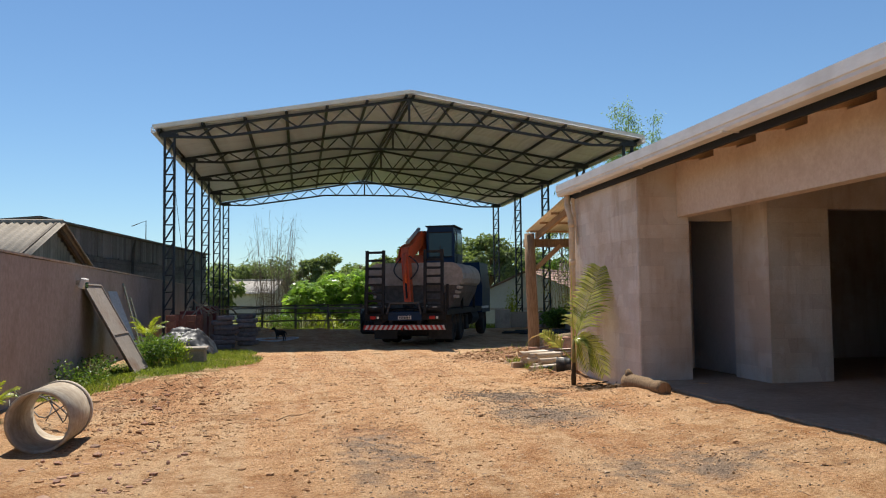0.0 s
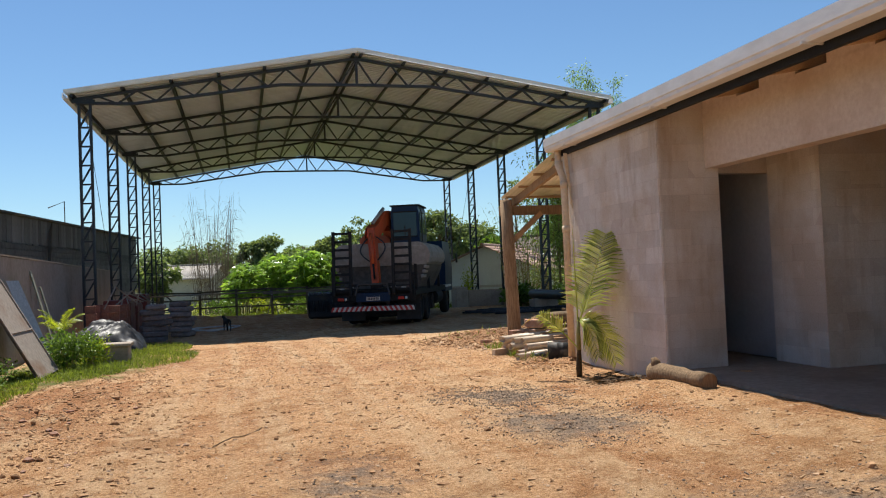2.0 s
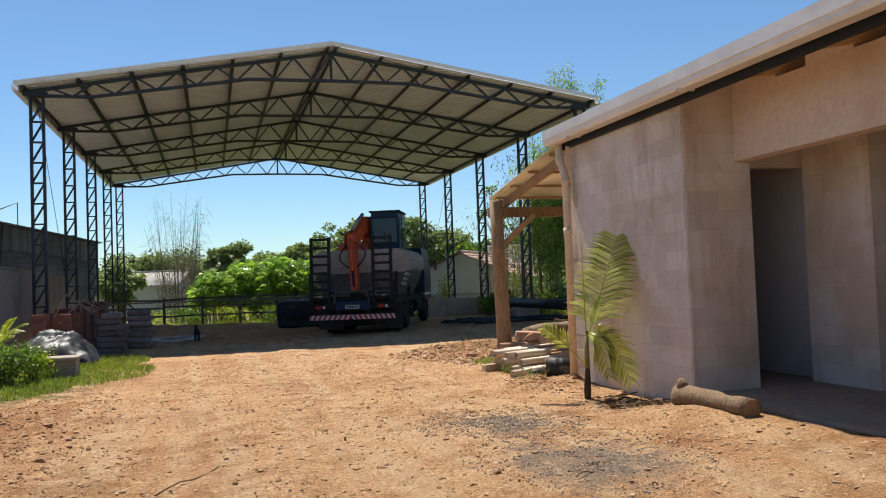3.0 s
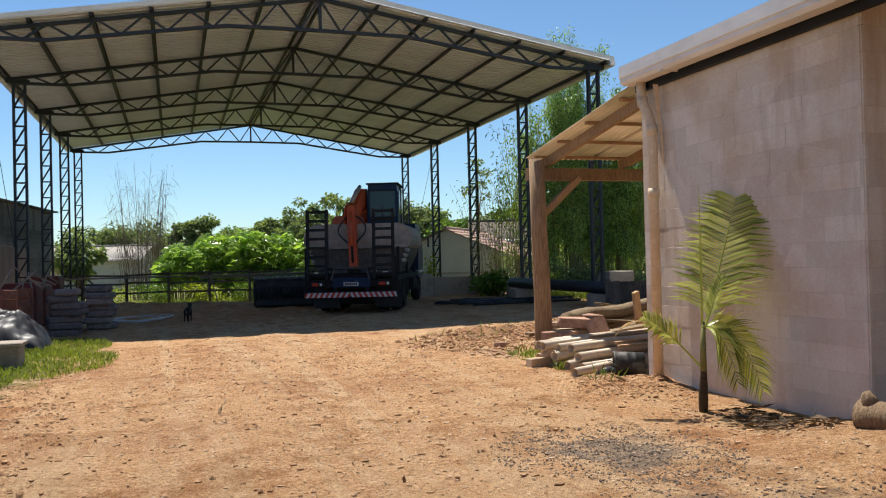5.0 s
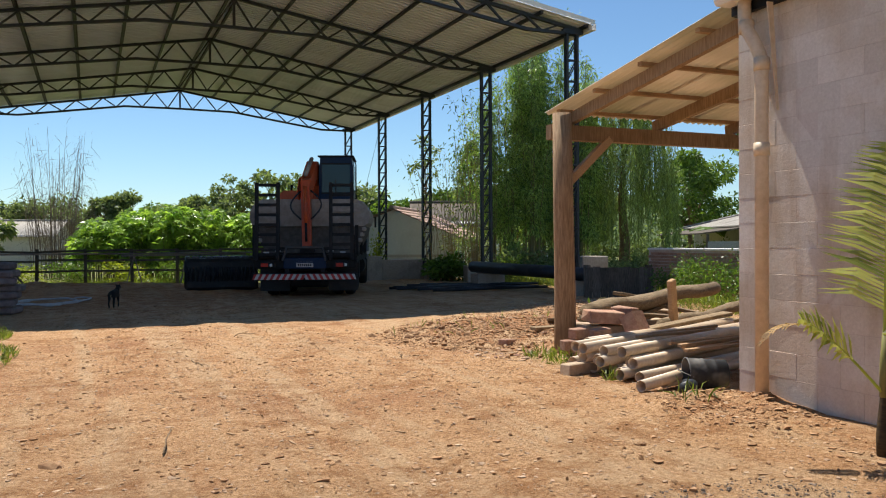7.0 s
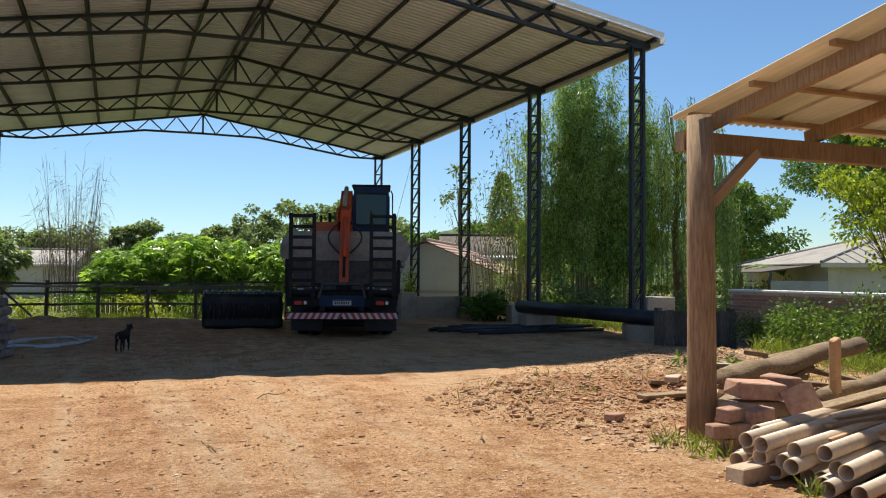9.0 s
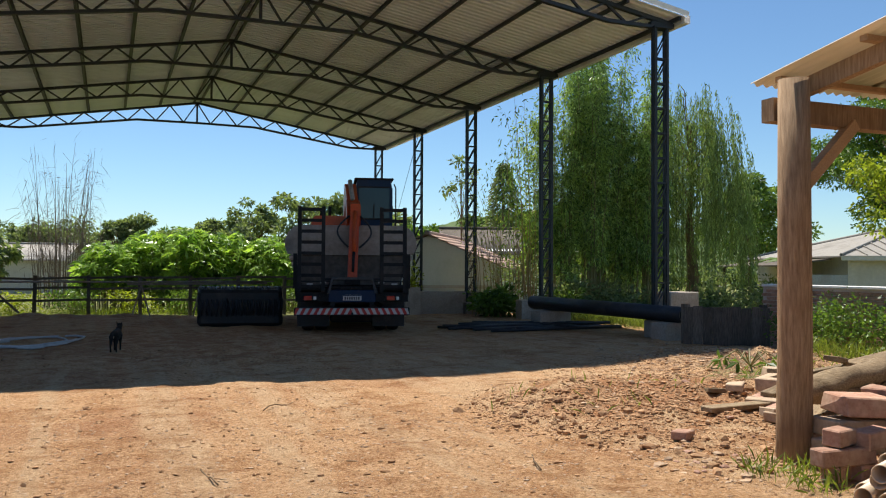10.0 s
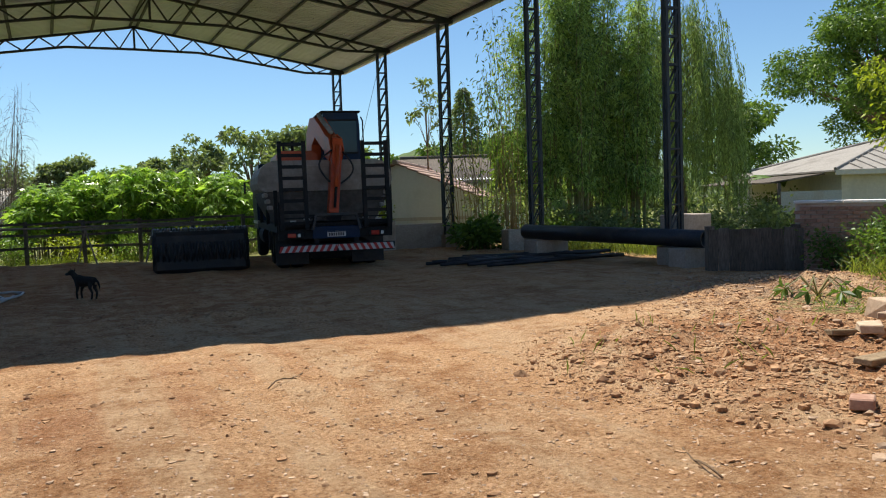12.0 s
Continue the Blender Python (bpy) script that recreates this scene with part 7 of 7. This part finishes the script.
    for z0, z1 in ((2.62, 2.66), (3.4, 3.44)):
        part("window_bar", Shape().box(0.18, 2.478, z0, 0.96, 2.496, z1), TRUCK_STEEL, cab)
    part("window_bar", Shape().box(0.55, 2.478, 2.66, 0.58, 2.484, 3.0), TRUCK_STEEL, cab)
    part("grab_bar", Shape().tube([(1.06, 2.52, 2.4), (1.1, 2.5, 2.5), (1.1, 2.5, 3.4), (1.06, 2.52, 3.5)], 0.018, 6), TRUCK_STEEL, cab)
    hood = Shape().prism([(-0.95, 2.3), (0.02, 2.3), (0.02, 2.62), (-0.12, 2.72), (-0.85, 2.72), (-0.95, 2.62)], 2.7, 4.6)
    hd = part("engine_hood", hood, ORANGE, tk, "orange engine hood")
    part("exhaust_pipe", Shape().tube([(-0.5, 3.4, 2.7), (-0.5, 3.4, 3.0)], 0.04, 8), TRUCK_STEEL, hd)
    part("exhaust_pipe", Shape().tube([(-0.72, 3.4, 2.7), (-0.72, 3.4, 2.93)], 0.03, 8), TRUCK_STEEL, hd)

    def plate(pts, x0, x1):
        """A boom plate: an outline in y and z, from x0 to x1."""
        n = len(pts)
        v = [(x, y, z) for x in (x0, x1) for y, z in pts]
        return Shape().add(v, [tuple(range(n))[::-1], tuple(range(n, 2 * n))] + [(i, (i + 1) % n, (i + 1) % n + n, i + n) for i in range(n)])
    boom = part("boom", plate([(3.35, 2.35), (3.2, 3.15), (2.85, 3.5), (2.45, 3.48), (1.35, 2.86), (1.2, 2.62), (1.4, 2.46), (2.45, 3.02), (2.75, 2.85), (2.9, 2.35)], -0.16, 0.1), ORANGE, tk, "orange excavator boom")
    for x in (-0.188, 0.103):
        part("pivot_plate", plate([(1.6, 3.02), (1.25, 2.9), (1.1, 2.62), (1.28, 2.4), (1.62, 2.52)], x, x + 0.025), ORANGE, boom)
    part("arm_cylinder", Shape().tube([(-0.04, 2.5, 3.55), (-0.04, 1.5, 3.05)], 0.055, 10), GREY_BODY, boom, "dusty grey hydraulic cylinder", True)
    arm = part("arm", plate([(1.45, 2.95), (1.15, 2.9), (0.95, 2.5), (0.52, 1.25), (0.62, 1.12), (0.78, 1.15), (1.18, 2.1), (1.42, 2.6)], -0.1, 0.11), ORANGE, tk, "orange excavator arm hanging down")
    part("bucket_cylinder", Shape().tube([(0.01, 0.98, 2.72), (0.01, 0.62, 1.8)], 0.05, 10), ORANGE, arm, "", True)
    part("cylinder_rod", Shape().tube([(0.01, 0.62, 1.8), (0.01, 0.48, 1.36)], 0.03, 8), TRUCK_STEEL, arm, "", True)
    for sg in (-1, 1):
        pts = [(0.01 + sg * (0.12 + 0.26 * math.sin(math.pi * k / 8)), 1.1 - 0.04 * k, 2.62 - 0.09 * k) for k in range(9)]
        part("hydraulic_hose", Shape().tube(pts, 0.022, 6), BLACK_PLASTIC, arm, "", True)
    part("bucket_link", Shape().box(-0.16, 0.5, 1.08, 0.18, 0.7, 1.22), TRUCK_STEEL, arm)
    # wheels, guards, front cab
    # Dark boxes below the deck are added so no light shows under the truck.
    part("spare_wheel_carrier", Shape().block(0.95, 0.7, 0.4, 0.05, pose(0, 1.4, 0.42)), TRUCK_STEEL, tk)
    for y in (1.75, 3.05):
        part("axle", Shape().tube([(-0.95, y, 0.5), (0.95, y, 0.5)], 0.1, 10), TRUCK_STEEL, tk)
    part("tool_box", Shape().block(2.2, 0.6, 0.5, 0.03, pose(0, 4.3, 0.55)), TRUCK_STEEL, tk)
    wm = wheel_shape()
    wheels = []
    for sg in (-1, 1):
        for y in (1.75, 3.05):
            for off in (0.98, 0.68):
                wh = part("wheel", Shape().tube([(-0.1, 0, 0), (0.1, 0, 0)], 0.3, 18), TRUCK_STEEL, tk, "", False, pose(sg * off, y, 0.5))
                part("tyre", wm, RUBBER, wh, "", True)
                wheels.append((wh, sg * off, y))
        # Flaps reach low and wide to keep light out from beneath.
        part("mudguard", Shape().box(sg * 0.84 - 0.36, 1.08, 0.13, sg * 0.84 + 0.36, 1.1, 0.85), BLACK_PLASTIC, tk)
        wh = part("wheel", Shape().tube([(-0.1, 0, 0), (0.1, 0, 0)], 0.3, 18), TRUCK_STEEL, tk, "", False, pose(sg * 1.05, 7.3, 0.5))
        part("tyre", wm, RUBBER, wh, "", True)
        wheels.append((wh, sg * 1.05, 7.3))
    fc = part("front_cab", Shape().prism([(-1.2, 0.8), (1.2, 0.8), (1.22, 1.7), (1.12, 2.62), (-1.12, 2.62), (-1.22, 1.7)], 6.7, 8.6), CAB_BLUE, tk, "dark blue truck cab")
    part("cab_window", Shape().box(-0.8, 6.69, 1.9, 0.8, 6.697, 2.4), GLASS, fc)
    for sg in (-1, 1):
        part("mirror", Shape().block(0.06, 0.2, 0.36, 0.02, pose(sg * 1.45, 8.3, 2.0)), BLACK_PLASTIC, fc)
        part("mirror_arm", Shape().tube([(sg * 1.18, 8.3, 2.2), (sg * 1.45, 8.3, 2.15)], 0.015, 6), BLACK_PLASTIC, fc)
        part("wheel_arch", Shape().box(sg * 1.05 - 0.2, 6.65, 0.95, sg * 1.05 + 0.2, 7.95, 1.03), WHITE_METAL, fc)
        part("side_tank", Shape().tube([(sg * 0.98, 4.4, 0.68), (sg * 0.98, 5.7, 0.68)], 0.27, 16), TRUCK_STEEL, tk)
    return tk, boom, arm, wheels


TRUCK, BOOM, ARM, WHEELS = build_truck()
TRUCK_ROWS = [
    (0, 3.16, 21.65, 0.02, 21.5), (1, 3.53, 22.85, 0, 21.5), (2.5, 3.98, 24.2, -0.02, 21.5), (4.5, 4.42, 25.35, -0.03, 21.3), (5.5, 4.64, 25.8, -0.03, 21),
    (6.5, 4.73, 26.05, -0.04, 20.4), (7, 4.79, 26.2, -0.04, 20), (9, 5.07, 26.82, -0.05, 17.6), (9.5, 5.21, 27.13, -0.05, 16.4), (10.5, 5.59, 28.1, -0.07, 12.5),
    (11, 5.75, 28.5, -0.08, 11.2), (12, 6.06, 29.3, -0.1, 9.5),
]

# how far the boom swings and the arm leans, in degrees
SWING_ROWS = [(0, 8), (2.5, 7), (5.5, 4), (7, 3), (9, 0), (10.5, -4), (11.2, -7), (12, -8)]


def rolled(t):
    """Metres that the truck has gone by t."""
    way = 0.0
    for (t0, x0, y0, *_), (t1, x1, y1, *_) in zip(TRUCK_ROWS, TRUCK_ROWS[1:]):
        k = min(1.0, max(0.0, (t - t0) / (t1 - t0)))
        way += k * math.hypot(x1 - x0, y1 - y0)
    return way


def swung(deg):
    return pose(0.0, 3.1, 0) @ pose(0, 0, 0, 0, 0, -deg) @ pose(0.0, -3.1, 0)


def leant(deg):
    return pose(0.02, 0.65, 1.15) @ pose(0, 0, 0, 0, -deg * 1.1, 0) @ pose(-0.02, -0.65, -1.15)


# black dog
def build_dog():
    dog = thing("dog", "lean black dog with tan legs standing on the shaded earth", "dog")

    def lump(rings, n=12):
        """A body along y from rings of (y, z, half width, half height)."""
        v = [(a * math.cos(2 * math.pi * k / n), y, z + b * math.sin(2 * math.pi * k / n)) for y, z, a, b in rings for k in range(n)]
        f = [(i * n + k, i * n + (k + 1) % n, (i + 1) * n + (k + 1) % n, (i + 1) * n + k) for i in range(len(rings) - 1) for k in range(n)]
        f += [tuple(range(n))[::-1], tuple(range((len(rings) - 1) * n, len(rings) * n))]
        return Shape().add(v, f)
    part("body", lump([(-0.34, 0.47, 0.03, 0.04), (-0.3, 0.46, 0.085, 0.10), (-0.15, 0.46, 0.10, 0.115), (0.02, 0.45, 0.105, 0.13), (0.18, 0.46, 0.115, 0.15), (0.28, 0.48, 0.09, 0.12), (0.34, 0.5, 0.04, 0.06)]), FUR, dog, "", True)
    part("neck", Shape().tube([(0, 0.26, 0.5), (0, 0.36, 0.6), (0, 0.42, 0.64)], [0.085, 0.07, 0.06], 10), FUR, dog, "", True)
    head = part("head", lump([(0.36, 0.65, 0.03, 0.04), (0.4, 0.66, 0.07, 0.07), (0.48, 0.66, 0.068, 0.066), (0.54, 0.635, 0.042, 0.042), (0.63, 0.62, 0.032, 0.032), (0.65, 0.62, 0.015, 0.018)]), FUR, dog, "", True)
    for sg in (-1, 1):
        part("ear", Shape().add([(sg * 0.03, 0.40, 0.71), (sg * 0.075, 0.40, 0.69), (sg * 0.07, 0.39, 0.78), (sg * 0.05, 0.425, 0.70)], [(0, 1, 2), (1, 3, 2), (3, 0, 2), (0, 3, 1)]), FUR, head)
        for y, bend in ((-0.24, 0.05), (0.2, -0.03)):
            leg = part("leg", Shape().tube([(sg * 0.065, y, 0.44), (sg * 0.07, y + bend * 0.4, 0.30), (sg * 0.07, y - bend, 0.18), (sg * 0.07, y - bend * 0.3, 0.03)], [0.062, 0.04, 0.024, 0.022], 8), FUR, dog, "", True)
            part("paw", Shape().block(0.055, 0.09, 0.035, 0.012, pose(sg * 0.07, y + 0.015, 0.018)), FUR_TAN, leg, "tan paw")
    part("tail", Shape().tube([(0, -0.33, 0.5), (0, -0.42, 0.44), (0, -0.46, 0.33), (0, -0.46, 0.24)], [0.03, 0.024, 0.018, 0.008], 8), FUR, dog, "", True)
    part("rump_patch", Shape().tube([(0, -0.335, 0.43), (0, -0.35, 0.38)], [0.03, 0.02], 8), FUR_TAN, dog, "tan patch under the tail", True)
    dog.scale = (0.65, 0.65, 0.65)
    return dog


DOG = build_dog()
DOG_ROWS = [
    (0, -0.45, 26.9, -0.05, -50), (2.7, -0.1, 26.2, -0.05, -10), (4.3, 0.3, 25.9, -0.05, 10), (5.5, 0.57, 25.8, -0.05, 12), (6.5, 0.58, 25.5, -0.05, 15), (7.2, 0.6, 25.45, -0.05, 20),
    (8.8, 0.64, 25.45, -0.05, 22), (9.5, 0.68, 25.5, -0.05, 30), (10.5, 0.76, 25.7, -0.05, -15), (11.2, 0.9, 26.2, -0.05, -24), (12, 1.08, 26.85, -0.05, -40),
]


# block courses of the house walls
west, south, north, inner_west, inner_back = HOUSE_WALLS
block_face(west, (5.0785, 12.29, 0.03), -90, 3.03, 3.2)
block_face(south, (5.05, 9.2885, 0.03), 0, 0.8, 3.3)
block_face(inner_west, (6.6135, 9.4, 0.19), -90, 0.95, 2.6)
block_face(inner_back, (6.6, 8.4635, 0.19), 0, 0.93, 2.4)


def motions():
    """All that moves."""
    walk(TRUCK, [(t, pose(x, y, z, 0, 0, -h)) for t, x, y, z, h in TRUCK_ROWS])
    for wh, x, y in WHEELS:
        walk(wh, [(k * 0.4, pose(x, y, 0.5, -math.degrees(rolled(k * 0.4) / 0.5))) for k in range(31)])
    walk(BOOM, [(t, swung(d)) for t, d in SWING_ROWS])
    walk(ARM, [(t, leant(d)) for t, d in SWING_ROWS])
    walk(DOG, [(t, pose(x, y, z, 0, 0, -h)) for t, x, y, z, h in DOG_ROWS])


motions()
